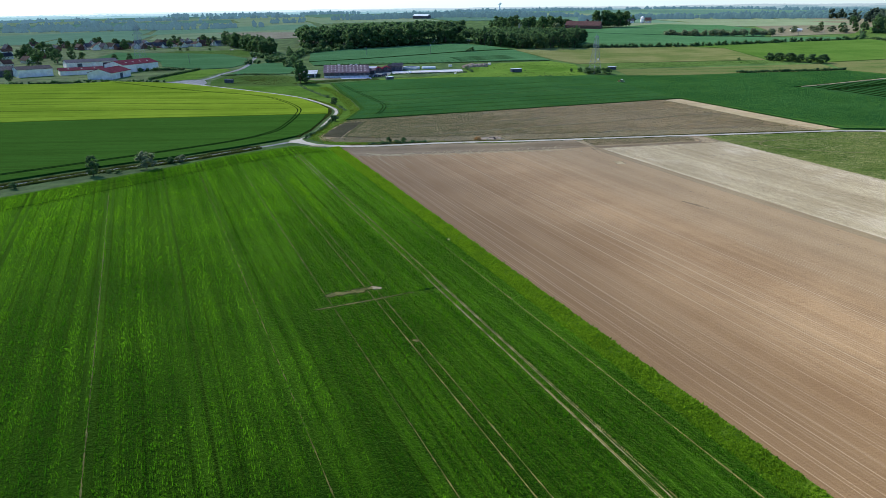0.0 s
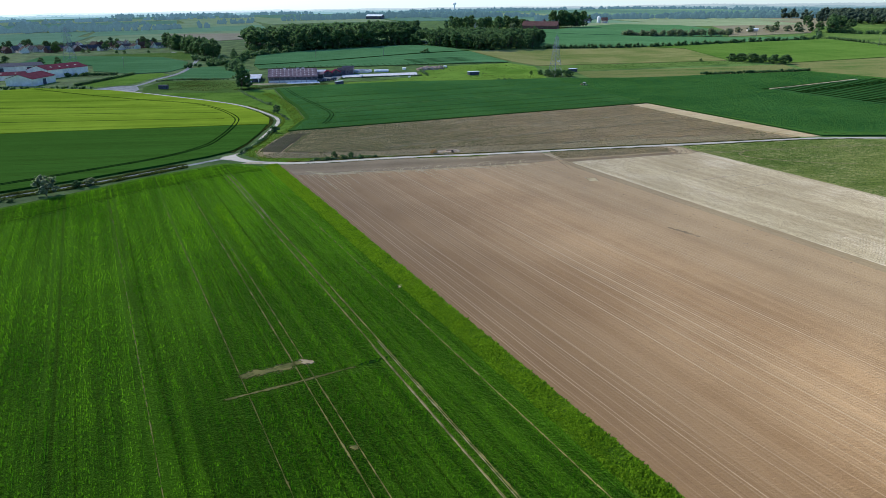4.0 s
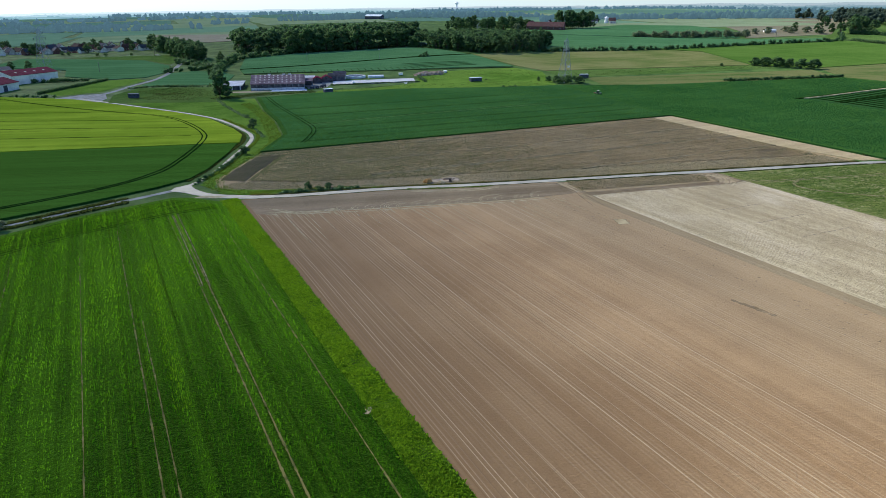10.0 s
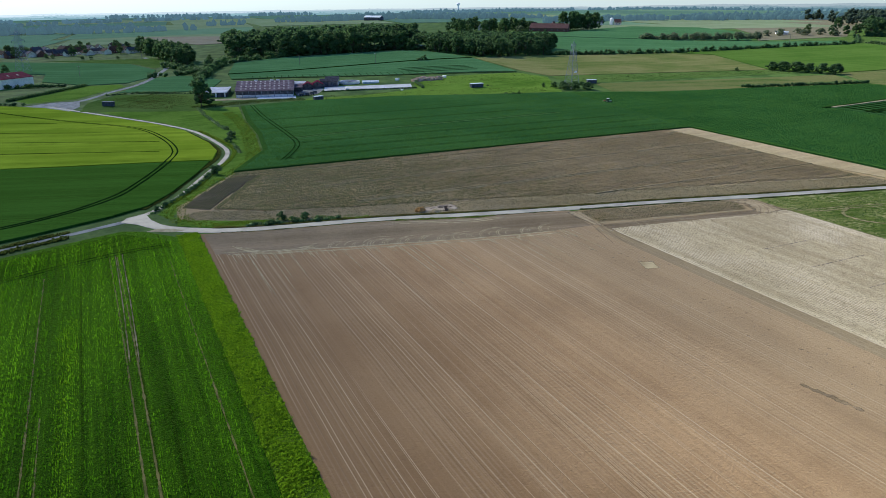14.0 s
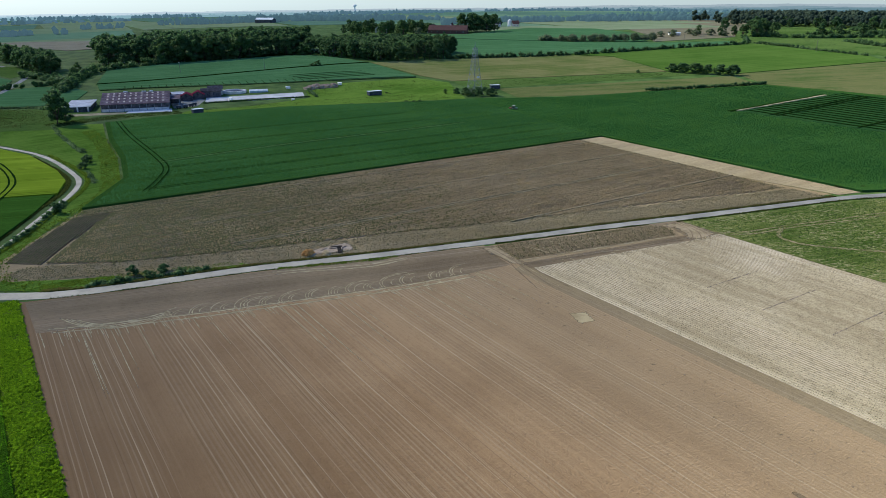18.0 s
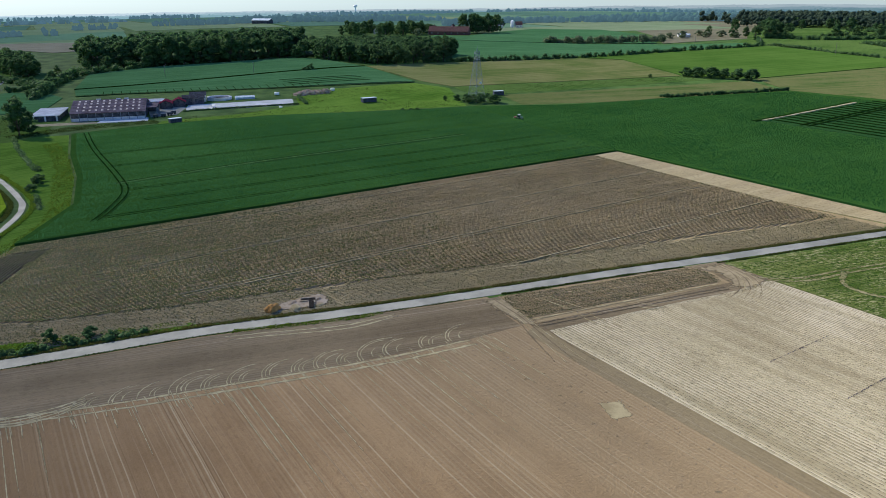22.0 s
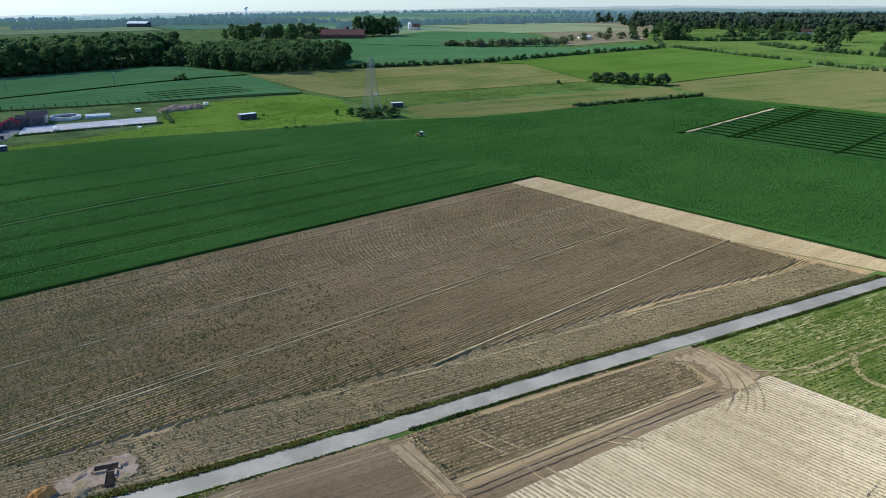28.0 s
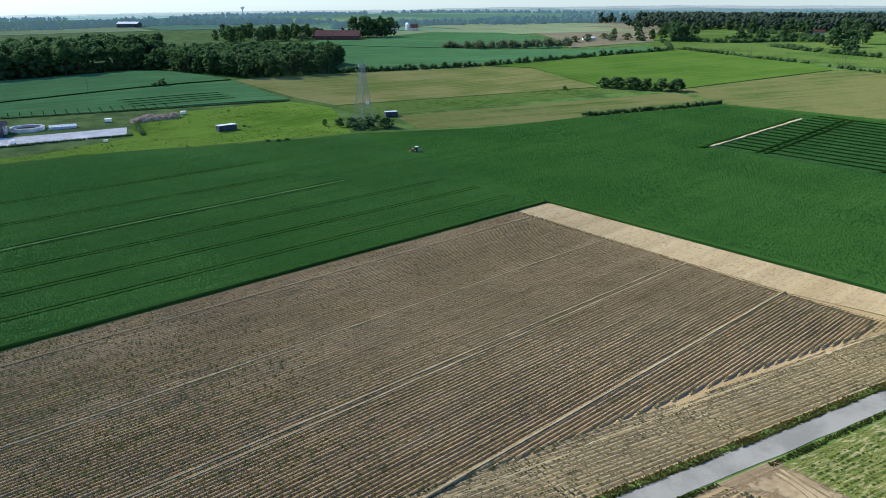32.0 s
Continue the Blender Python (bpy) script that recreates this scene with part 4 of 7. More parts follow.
# ---- marks on the ground ----
for x, hh in ((-19.5, 0.54), (-21.2, 0.54)):
    mark("wheel_track", [(x - 1.6, -4), (x - 0.6, -60), (x, -150), (x + 0.4, -300), (x + 0.4, -425)], 0.30, hh, RUTS, label="pale tractor wheel line through the wheat", category="track", ragged=0.08)
for x in (-19.8, -21.3):
    for y0, y1 in ((-3, -64), (-148, -232)):
        mark("wheel_track", [(x - 0.1, y0), (x + 0.1, (y0 + y1) / 2), (x, y1)], 0.2, 0.56, TRODDEN, label="pale straw-coloured wheel line through the wheat", category="track", ragged=0.06)
for x, w, y0 in ((-34.0, 0.18, -75), (-35.9, 0.22, -12), (-9.2, 0.24, -12), (-45, 0.12, -30), (-59.7, 0.12, -30), (-89.6, 0.2, -38)):
    mark("wheel_track", [(x - 0.5, y0), (x, -140), (x + 0.2, -266), (x + 0.2, -425)], w, 0.53, RUTS, label="thin worn wheel line through the wheat", category="track", ragged=0.1)
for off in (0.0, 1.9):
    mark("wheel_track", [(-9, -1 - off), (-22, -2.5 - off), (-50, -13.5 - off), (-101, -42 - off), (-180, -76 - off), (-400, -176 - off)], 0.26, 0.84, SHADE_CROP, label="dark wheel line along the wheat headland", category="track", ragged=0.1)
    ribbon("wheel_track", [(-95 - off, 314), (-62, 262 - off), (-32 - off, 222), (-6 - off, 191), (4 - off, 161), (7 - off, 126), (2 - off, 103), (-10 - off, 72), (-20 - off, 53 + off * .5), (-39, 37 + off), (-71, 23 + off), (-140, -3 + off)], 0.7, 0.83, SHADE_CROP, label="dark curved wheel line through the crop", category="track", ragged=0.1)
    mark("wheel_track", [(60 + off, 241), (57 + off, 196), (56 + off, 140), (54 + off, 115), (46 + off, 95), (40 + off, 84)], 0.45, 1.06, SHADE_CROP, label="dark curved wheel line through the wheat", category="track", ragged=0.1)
mark("wheel_track", [(54, 127.1), (100, 133.7), (150, 136.5), (208, 138.5)], 0.8, 1.14, PALE_CROP, label="light line of flattened crop with its lit edge painted in", category="track", ragged=0.15)
mark("wheel_track", [(54, 128.5), (100, 135.1), (150, 137.9), (208, 139.9)], 0.6, 1.12, SHADE_CROP, label="dark line with the shade of a crop gap put in", category="track", ragged=0.15)
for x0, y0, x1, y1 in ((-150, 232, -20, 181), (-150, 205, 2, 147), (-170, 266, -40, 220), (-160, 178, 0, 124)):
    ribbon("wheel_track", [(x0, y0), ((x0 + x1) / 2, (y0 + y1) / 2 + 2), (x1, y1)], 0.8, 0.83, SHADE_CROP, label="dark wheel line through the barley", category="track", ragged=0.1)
mark("bare_patch", [(-45.5, -150.2), (-42, -150), (-39, -150.3), (-36, -149.6), (-33.4, -149.2)], 1.5, 0.53, RUTS, label="bare brown patch in the wheat", category="soil", ragged=0.55, step=1.0)
mark("bare_patch", [(-34.6, -149.8), (-33.0, -149.0)], 2.6, 0.535, DUST, label="bare brown patch in the wheat", category="soil", ragged=0.5, step=0.6)
mark("bare_patch", [(-49, -156.3), (-42, -156), (-36, -155.8), (-26.5, -155)], 0.55, 0.53, RUTS, label="narrow bare line across the wheat", category="soil", ragged=0.25, step=1.0)
mark("bare_patch", [(-26, -155), (-22, -154.6), (-18.6, -154.2)], 0.7, 0.53, SHADE_CROP, label="narrow trodden line across the wheat", category="soil", ragged=0.2, step=1.0)
mark("bare_patch", [(-35.3, -176.6), (-33.6, -177.2)], 1.0, 0.53, RUTS, label="small bare patch in the wheat", category="soil", ragged=0.3, step=0.7)
mark("bare_patch", [(-6.4, -126.5), (-5.6, -124.4)], 1.0, 0.56, PALE, label="small pale patch beside the weeds", category="soil", ragged=0.3, step=0.7)
field("pale_patch", [(90, -66), (93.6, -67.3), (95.2, -62.6), (91.6, -61.2)], 0.09, DUST, "small pale square of dry soil", category="soil", step=0.6, soft=0.7)
mark("dark_patch", [(77.5, -118), (79.3, -128)], 0.7, 0.075, HEAD, label="dark weedy streak on bare soil", category="soil", ragged=0.4, step=0.8)
for off in (0.0, 1.9):
    mark("wheel_track", [(3, -11.5 - off), (27, -19.3 - off), (48, -24.6 - off), (70, -29.8 - off), (88, -32.5 - off)], 0.55, 0.09, PALE, label="pale wheel track along the headland", category="track", ragged=0.12)
    mark("wheel_track", [(50, -6.3 - off * 0.8), (56, -8.2 - off * 0.8), (64, -11.5 - off * 0.8), (72, -14.2 - off * 0.8), (82, -14.9 - off * 0.5)], 0.5, 0.1, PALE, label="pale curved wheel track beside the road", category="track", ragged=0.12)
arc_rng = random.Random(31)
HEADLINE = ((3, 27, 48, 70, 94), (-12.0, -19.0, -24.2, -28.6, -32.4))
for cx in (22.4, 27, 31.6, 36.2, 40.4, 45, 50, 54.8, 58.6, 62, 67, 71.6, 78.5, 84):
    cy = float(np.interp(cx + 4, *HEADLINE)) + 0.4
    r = arc_rng.uniform(4.6, 6.2)
    for dr in arc_rng.sample((0.0, 0.6, 1.2, 1.9, 2.6), 4 if cx in (36.2, 45, 54.8, 78.5) else 3):
        turn = arc_rng.choice((95, 75, 60, 110))
        mark("wheel_track", [(cx + r + (r - dr) * math.cos(a), cy + 0.9 * (r - dr) * math.sin(a)) for a in np.radians(np.linspace(186, turn, 6))], 0.2, 0.095, PALE, label="curved pale turning mark in bare soil", category="track", ragged=0.05, step=0.8)
for grow in (0.0, 0.8, 1.6, 2.6):
    mark("wheel_track", [(5.5 + grow, -6.8 - grow), (8.4 + grow, -12.6 - grow * 0.4), (13.6, -17.6 + grow * 0.9), (20, -18.6 + grow), (25, -17.0 + grow * 0.6)], 0.36, 0.095, PALE, label="looping pale turning mark in bare soil", category="track", ragged=0.08, step=1.0)


def strokes(name, lines, h, material, label, category="track"):
    """Many short worn strokes (x, y, length, width, slant) along the rows, joined."""
    V, F, core = [], [], []
    for x, y, length, width, slant in lines:
        b = len(V)
        for k in range(5):
            t = k / 4
            for s_ in (-1, 0, 1):
                px, py = x + slant * t + s_ * width * 0.85, y - length * t
                V.append((px, py, lift(px, py, h)))
                core.append(0.0 if s_ else (0.35 if k in (0, 4) else 0.95))
        for k in range(4):
            for i in (0, 1):
                F.append((b + k * 3 + i, b + k * 3 + i + 3, b + k * 3 + i + 4, b + k * 3 + i + 1))
    ob = tagged(new(name, fast_mesh(name, V, F, worn(material))), label, category, kind="stuff")
    set_core(ob, core)


pale_lines = []
for k in range(130):
    x = arc_rng.uniform(1.5, 92)
    far_end = arc_rng.random() < 0.15
    pale_lines.append((x, float(np.interp(x, *HEADLINE)) + arc_rng.uniform(-1.5, 1.2), arc_rng.uniform(14, 34) if far_end else arc_rng.uniform(2, 8), arc_rng.uniform(0.08, 0.2), arc_rng.uniform(-0.3, 0.3)))
strokes("drill_ends", pale_lines, 0.092, PALE, "short pale drill marks where rows meet the headland")

field("field_entrance", [(100, -18.6), (106, -20.2), (104.5, -27), (103, -36), (99.5, -33), (99.5, -24)], 0.13, TRAMPLED, "pale worn field entrance", category="track", step=1.2, soft=2.2)
field("field_entrance", [(150.5, -30), (163, -33), (163, -38), (161, -46), (155, -47), (149, -43.5), (153.5, -40), (155, -35.5)], 0.16, TRAMPLED, "pale worn field entrance beside the road", category="track", step=1.2, soft=2.4)
for k in range(5):
    mark("wheel_track", [(101 + k * 0.9, -19.6), (100.6 + k * 0.9, -25), (100.2 + k * 0.8, -31), (98 + k * 1.0, -38 - k), (95 + k * 1.6, -48 - k)], 0.22, 0.15, DUST if k % 2 else HEAD, label="wheel streak through the field entrance", category="track", ragged=0.07, step=1.5)
    mark("wheel_track", [(159.5 + k * 0.6, -32.5), (158.6 + k * 0.5, -37), (156 + k * 0.8, -41 - k * 0.5), (151 + k, -45 - k * 0.7), (145 + k, -47 - k)], 0.22, 0.18, DUST if k % 2 else HEAD, label="wheel streak through the field entrance", category="track", ragged=0.07, step=1.5)
for off in (0.0, 2.0):
    mark("worn_track", [(160, -43 - off), (168, -48.5 - off), (183, -51.5 - off), (202, -56.5 - off), (220, -60.5 - off), (245, -70 - off)], 0.8, 0.17, TRODDEN, label="dry worn track through the mown field", category="track", ragged=0.25)
mark("worn_track", [(182, -51.5), (173.5, -55.5), (171.5, -61), (175, -68), (186, -80), (200, -90)], 1.3, 0.17, TRODDEN, label="dry worn track curving through the mown field", category="track", ragged=0.3)
field("trial_plot", [(355, 82.5), (452, 83.5), (466, 20), (474, -80), (357, -80)], 0.72 + 0.09, WHEAT_PLOT, "darker trial plot of wheat with grid lines")
ribbon("path", [(354, 83.6), (400, 84.6), (446, 85.2)], 1.2, 1.25, PALE, label="pale bare path along a trial plot", category="track", ragged=0.4)
ribbon("path", [(350, 85.6), (400, 86.4), (446, 87.2)], 2.2, 1.24, SHADE_CROP, label="dark gap along a trial plot", category="track", ragged=0.2)
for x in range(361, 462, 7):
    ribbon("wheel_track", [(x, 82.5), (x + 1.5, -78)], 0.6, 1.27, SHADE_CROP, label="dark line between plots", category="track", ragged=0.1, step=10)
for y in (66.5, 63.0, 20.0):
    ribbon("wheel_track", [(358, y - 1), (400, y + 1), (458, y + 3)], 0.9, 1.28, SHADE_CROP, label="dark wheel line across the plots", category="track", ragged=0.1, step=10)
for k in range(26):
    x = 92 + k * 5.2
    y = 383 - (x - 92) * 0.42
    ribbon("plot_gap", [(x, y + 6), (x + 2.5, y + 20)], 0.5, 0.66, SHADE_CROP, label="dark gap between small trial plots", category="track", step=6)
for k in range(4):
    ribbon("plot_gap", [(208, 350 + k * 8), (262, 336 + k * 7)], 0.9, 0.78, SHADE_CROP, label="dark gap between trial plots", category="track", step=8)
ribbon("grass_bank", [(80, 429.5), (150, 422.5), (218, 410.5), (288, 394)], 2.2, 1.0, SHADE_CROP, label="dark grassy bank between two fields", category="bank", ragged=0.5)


# ---- trees, hedges, grass ----
def leaf_cloud(rg, blobs, per, size, flat=0.75):
    """Leaf clusters on the skins of blobs (x, y, z, r): arrays of verts and quads."""
    V = []
    for x, y, z, r in blobs:
        n = int(per * max(0.5, r * r / 4))
        d = rg.normal(size=(n, 3))
        d /= np.linalg.norm(d, axis=1)[:, None]
        d[:, 2] = np.where(d[:, 2] < -0.5, -d[:, 2], d[:, 2])
        c = np.array([x, y, z]) + d * (r * rg.uniform(0.66, 1.22, n))[:, None] * np.array([1, 1, flat])
        nrm = d + np.array([0, 0, 0.35]) + rg.normal(0, 0.7, (n, 3))
        nrm /= np.linalg.norm(nrm, axis=1)[:, None]
        u = np.cross(nrm, rg.normal(size=(n, 3)))
        u /= np.linalg.norm(u, axis=1)[:, None] + 1e-6
        v = np.cross(nrm, u)
        s = (size * rg.uniform(0.55, 1.3, n))[:, None]
        bend = nrm * s * 0.35
        V.append(np.stack([c - u * s - bend, c - v * s * 0.7, c + u * s - bend, c + v * s * 0.7], 1).reshape(-1, 3))
    V = np.concatenate(V)
    F = np.arange(len(V)).reshape(-1, 4)
    return V, F


ICO = bmesh.new()
bmesh.ops.create_icosphere(ICO, subdivisions=2, radius=1)
ICO_V = np.array([v.co for v in ICO.verts])
ICO_F = np.array([[v.index for v in f.verts] for f in ICO.faces])
ICO.free()
COARSE = bmesh.new()
bmesh.ops.create_icosphere(COARSE, subdivisions=1, radius=1)
COARSE_V = np.array([v.co for v in COARSE.verts])
COARSE_F = np.array([[v.index for v in f.verts] for f in COARSE.faces])
COARSE.free()


def cores(rg, blobs, shrink=0.82, flat=0.75, ball=None, rough=0.10):
    V, F = [], []
    ball_v, ball_f = ball or (ICO_V, ICO_F)
    for k, (x, y, z, r) in enumerate(blobs):
        j = ball_v * (1 + rg.normal(0, rough, (len(ball_v), 1)))
        V.append(np.array([x, y, z]) + j * r * shrink * np.array([1, 1, flat]))
        F.append(ball_f + k * len(ball_v))
    return np.concatenate(V), np.concatenate(F)


def crown_mesh(name, seed, blobs, per, size, material, flat=0.8, shrink=0.74):
    rg = np.random.default_rng(seed)
    v0, f0 = cores(rg, blobs, shrink, flat, (COARSE_V, COARSE_F), 0.16)
    v1, f1 = leaf_cloud(rg, blobs, per, size, flat)
    tri = np.concatenate([f0, f1[:, [0, 1, 2]] + len(v0), f1[:, [0, 2, 3]] + len(v0)])
    return fast_mesh(name, np.concatenate([v0, v1]), tri, material)


def trunk_mesh(seed, height, r, fork, spread):
    rg = random.Random(seed)
    bm = bmesh.new()
    rod(bm, (0, 0, -0.2), (0.1, 0.05, fork), r, r * 0.7, 8)
    for k in range(5):
        a = k * 1.257 + rg.uniform(-0.3, 0.3)
        top = (spread * math.cos(a), spread * math.sin(a), rg.uniform(0.65, 0.9) * height)
        rod(bm, (0.1, 0.05, fork * rg.uniform(0.75, 1.0)), top, r * 0.45, r * 0.12, 6)
    rod(bm, (0.1, 0.05, fork), (0, 0, height * 0.92), r * 0.65, r * 0.12, 6)
    me = bpy.data.meshes.new("trunk")
    bm.to_mesh(me)
    bm.free()
    me.materials.append(BARK)
    return me


def round_blobs(seed, height, width, base, count):
    rg = random.Random(seed)
    out = [(0, 0, (height + base) * 0.55, width * 0.30)]
    while len(out) < count:
        a, h = rg.uniform(0, 6.283), rg.uniform(0, 1)
        reach = width * 0.5 * math.sin(math.pi * (0.18 + 0.72 * h)) * rg.uniform(0.55, 0.95)
        r = width * rg.uniform(0.09, 0.17)
        out.append((reach * math.cos(a), reach * math.sin(a), base + r * 0.6 + h * (height - base - r * 1.3), r))
    return out


def tall_blobs(seed, height, width, base, count):
    rg = random.Random(seed)
    out = []
    for k in range(count):
        h = (k + rg.random()) / count
        a = rg.uniform(0, 6.283)
        reach = width * 0.32 * (1.05 - 0.75 * h) * rg.uniform(0.4, 1)
        r = width * rg.uniform(0.17, 0.27) * (1.1 - 0.5 * h)
        out.append((reach * math.cos(a), reach * math.sin(a), base + h * (height - base - r) + r * 0.5, r))
    return out


def lean_leaf(seed, kind, height, width, base, count, per, size, material):
    blobs = (round_blobs if kind == "round" else tall_blobs)(seed, height, width, base, count)
    return trunk_mesh(seed, height, height * 0.02 + 0.05, base * 1.1 + 0.4, width * 0.28), crown_mesh("crown", seed, blobs, per, size, material)


OAKS = [lean_leaf(s, "round", 17, 12 + s % 3, 0.6, 44, 32, 0.54, LEAF) for s in (1, 2, 3, 4, 5)]
INNER = [crown_mesh("crown", s, [b for b in round_blobs(s, 17, 13, 6.0, 30) if b[2] > 9], 16, 0.8, LEAF) for s in (6, 7, 8)]
POPLARS = [lean_leaf(s, "tall", 21, 9, 2.0, 18, 42, 0.5, LEAF) for s in (11, 12, 13)]
WILLOWS = [lean_leaf(s, "round", 9, 9.5, 0.4, 30, 30, 0.42, LEAF_GREY) for s in (21, 22)]
FINE = [lean_leaf(s, "round", 12, 9, 0.8, 46, 52, 0.36, LEAF) for s in (31, 32)]
BROAD = [lean_leaf(s, "round", 11, 13, 0.3, 44, 40, 0.4, LEAF) for s in (35, 36)]
BUSHES = [crown_mesh("foliage", s, round_blobs(s, 2.6, 3.2, 0.0, 20), 50, 0.2, LEAF) for s in (41, 42, 43)]
BUSH_GREY = crown_mesh("foliage", 44, round_blobs(44, 4.2, 5.2, 0.2, 24), 50, 0.24, LEAF_GREY)


def tree(kinds, x, y, size, label, group="", seed=0, name="tree", tall=1.0):
    rg = random.Random(int(x * 13 + y * 7) + seed)
    trunk, crown = kinds[rg.randrange(len(kinds))]
    ob = new(name)
    ob.matrix_world = pose(x, y, lift(x, y), 0, 0, rg.uniform(0, 360)) @ Matrix.Diagonal((size, size, size * tall * rg.uniform(0.92, 1.08), 1))
    tagged(ob, label, "tree", group)
    for nm, data in (("trunk", trunk), ("crown", crown)):
        c = new(nm, data)
        c.parent = ob
    return ob


def bush(x, y, size, label="dark green rounded bush", tall=1.0, data=None, group=""):
    rg = random.Random(int(x * 31 + y * 17))
    ob = new("bush", data or BUSHES[rg.randrange(3)])
    ob.matrix_world = pose(x, y, lift(x, y, -0.05), 0, 0, rg.uniform(0, 360)) @ Matrix.Diagonal((size, size, size * tall, 1))
    return tagged(ob, label, "bush", group)


def hedge(points, height, width, label, gaps=0.0, seed=3, material=None, name="hedge", lump=1.0):
    """A hedge along a line: overlapping leafy lumps of uneven height."""
    rg = np.random.default_rng(seed)
    blobs = []
    for x, y in smooth_line(points, width * 0.42):
        if rg.random() < gaps:
            continue
        r = width * 0.5 * rg.uniform(0.75, 1.2)
        h = height * rg.uniform(1 - 0.35 * lump, 1 + 0.2 * lump)
        jx, jy = rg.normal(0, width * 0.1, 2)
        z = lift(x + jx, y + jy)
        blobs.append((x + jx, y + jy, z + h - r * 0.75, r))
        if h > 1.6 * r:
            blobs.append((x - jx, y - jy, z + r * 0.5, r))
    size = 0.18 + 0.045 * width
    me = crown_mesh(name, seed, blobs, 26 if width > 3 else 40, size, material or LEAF)
    return tagged(new(name, me), label, "hedge")


def tufts(name, line, width, count, height, material, label, seed=4, category="grass"):
    """Upright grass and weeds scattered along a band."""
    rg = np.random.default_rng(seed)
    pts = np.array(smooth_line(line, 2.0))
    k = rg.integers(0, len(pts) - 1, count)
    t = rg.random(count)[:, None]
    p = pts[k] * (1 - t) + pts[k + 1] * t
    d = pts[k + 1] - pts[k]
    n = np.stack([-d[:, 1], d[:, 0]], -1) / np.linalg.norm(d, axis=1)[:, None]
    p = p + n * (rg.uniform(-0.5, 0.5, count) * width * rg.uniform(0.75, 1.08, count))[:, None]
    z = land(p[:, 0], p[:, 1])
    V, F = [], []
    hh = height * rg.uniform(0.4, 1.2, count) * (0.7 + 0.6 * (np.sin(p[:, 0] * 0.7) * np.sin(p[:, 1] * 0.45 + 1) * 0.5 + 0.5))
    for b in range(3):
        a = rg.uniform(0, 6.283, count)
        w = hh * rg.uniform(0.22, 0.42, count) + 0.04
        lean = rg.normal(0, 0.3, (count, 2)) * hh[:, None]
        foot = np.stack([p[:, 0], p[:, 1], z], -1)
        side = np.stack([np.cos(a) * w, np.sin(a) * w, 0 * a], -1)
        tip = foot + np.stack([lean[:, 0], lean[:, 1], hh], -1)
        V.append(np.stack([foot - side * 0.7, foot + side * 0.7, tip + side * 0.55, tip - side * 0.55], 1))
    V = np.stack(V, 1).reshape(-1, 3)
    F = np.arange(len(V)).reshape(-1, 4)
    return tagged(new(name, fast_mesh(name, V, F, material)), label, category, kind="stuff")


tufts("tall_weeds", [(-3.3, 7), (-3.3, -120), (-3.3, -260)], 5.6, 42000, 0.5, LEAF_WEED, "tall yellow-green weeds in a long strip", category="weeds")
LEFT = [(x, lane_y(x) + 2.7) for x in (4, 18, 46, 75, 105, 136, 165, 201, 226)]
RIGHT = [(x, lane_y(x) - 2.3) for x in (5, 18, 46, 75, 98)]
tufts("verge_grass", LEFT, 1.6, 7500, 0.24, LEAF_OLIVE, "olive verge grass along the road", seed=5)
field("grass_verge", [(-4, 22), (1, 19.6), (11, 14.5), (24, 9.8), (38, 6.8), (47, 3.6), (47, 1.6), (18, 6.4), (5, 10), (-5, 17)], 0.1, PASTURE, "bright green grass wedge beside the road fork", category="grass verge", step=6)
tufts("verge_grass", [(x, lane_y(x) + 1.95) for x in (4, 18, 46, 75, 105, 136, 165, 201, 226)], 0.5, 4500, 0.24, LEAF_DARK, "dark grass at the road edge", seed=6)
tufts("verge_grass", RIGHT, 0.7, 1200, 0.2, LEAF_DARK, "thin grass at the road edge", seed=7)
tufts("verge_grass", [(52, -4.6), (62, -8), (74, -11.8), (80, -12.6)], 1.8, 1200, 0.22, LEAF_ROUGH, "green grass bulge beside the road", seed=8)
tufts("verge_grass", [(106, -18.6), (136, -25.4), (152, -29.4)], 0.9, 1700, 0.24, LEAF_DARK, "dark grass between road and plot", seed=9)
tufts("verge_grass", [(161, -32), (201, -41), (226, -47), (250, -56.6)], 1.0, 3000, 0.24, LEAF_DARK, "dark grass at the road edge", seed=10)
tufts("verge_grass", [(238, -36), (262, -55), (320, -84), (420, -135)], 1.5, 2500, 0.6, LEAF_DARK, "dark grass at the road edge", seed=12)
for off, seed, nm in ((2.4, 13, 0.45), (-2.8, 14, 0.55)):
    tufts("bank_grass", [(x, y + off) for x, y in WEST[1:7]], 2.2, 9000, nm, LEAF_DARK, "dark rank grass on the lane bank", seed=seed)
for off, seed in ((3.2, 15), (-3.0, 16)):
    tufts("bank_grass", [(-9 - off, 38), (1 - off, 55), (12 - off, 80), (21 - off, 99), (25.5 - off, 116), (25 - off, 134), (19 - off, 170)], 1.6, 4200, 0.4, LEAF_DARK if off > 0 else LEAF_ROUGH, "rank grass beside the curved road", seed=seed)
tufts("rough_grass", [(6, 13), (-3, 21), (-2, 40), (14, 67), (30, 90), (38, 130), (44, 180), (44, 225)], 7, 3600, 0.35, LEAF_ROUGH, "uneven yellow-green rough grass", seed=17)
tufts("rough_grass", [(4, 13), (22, 9.6), (44, 3.6)], 4, 3000, 0.26, LEAF_ROUGH, "rough grass at the field corner", seed=18)

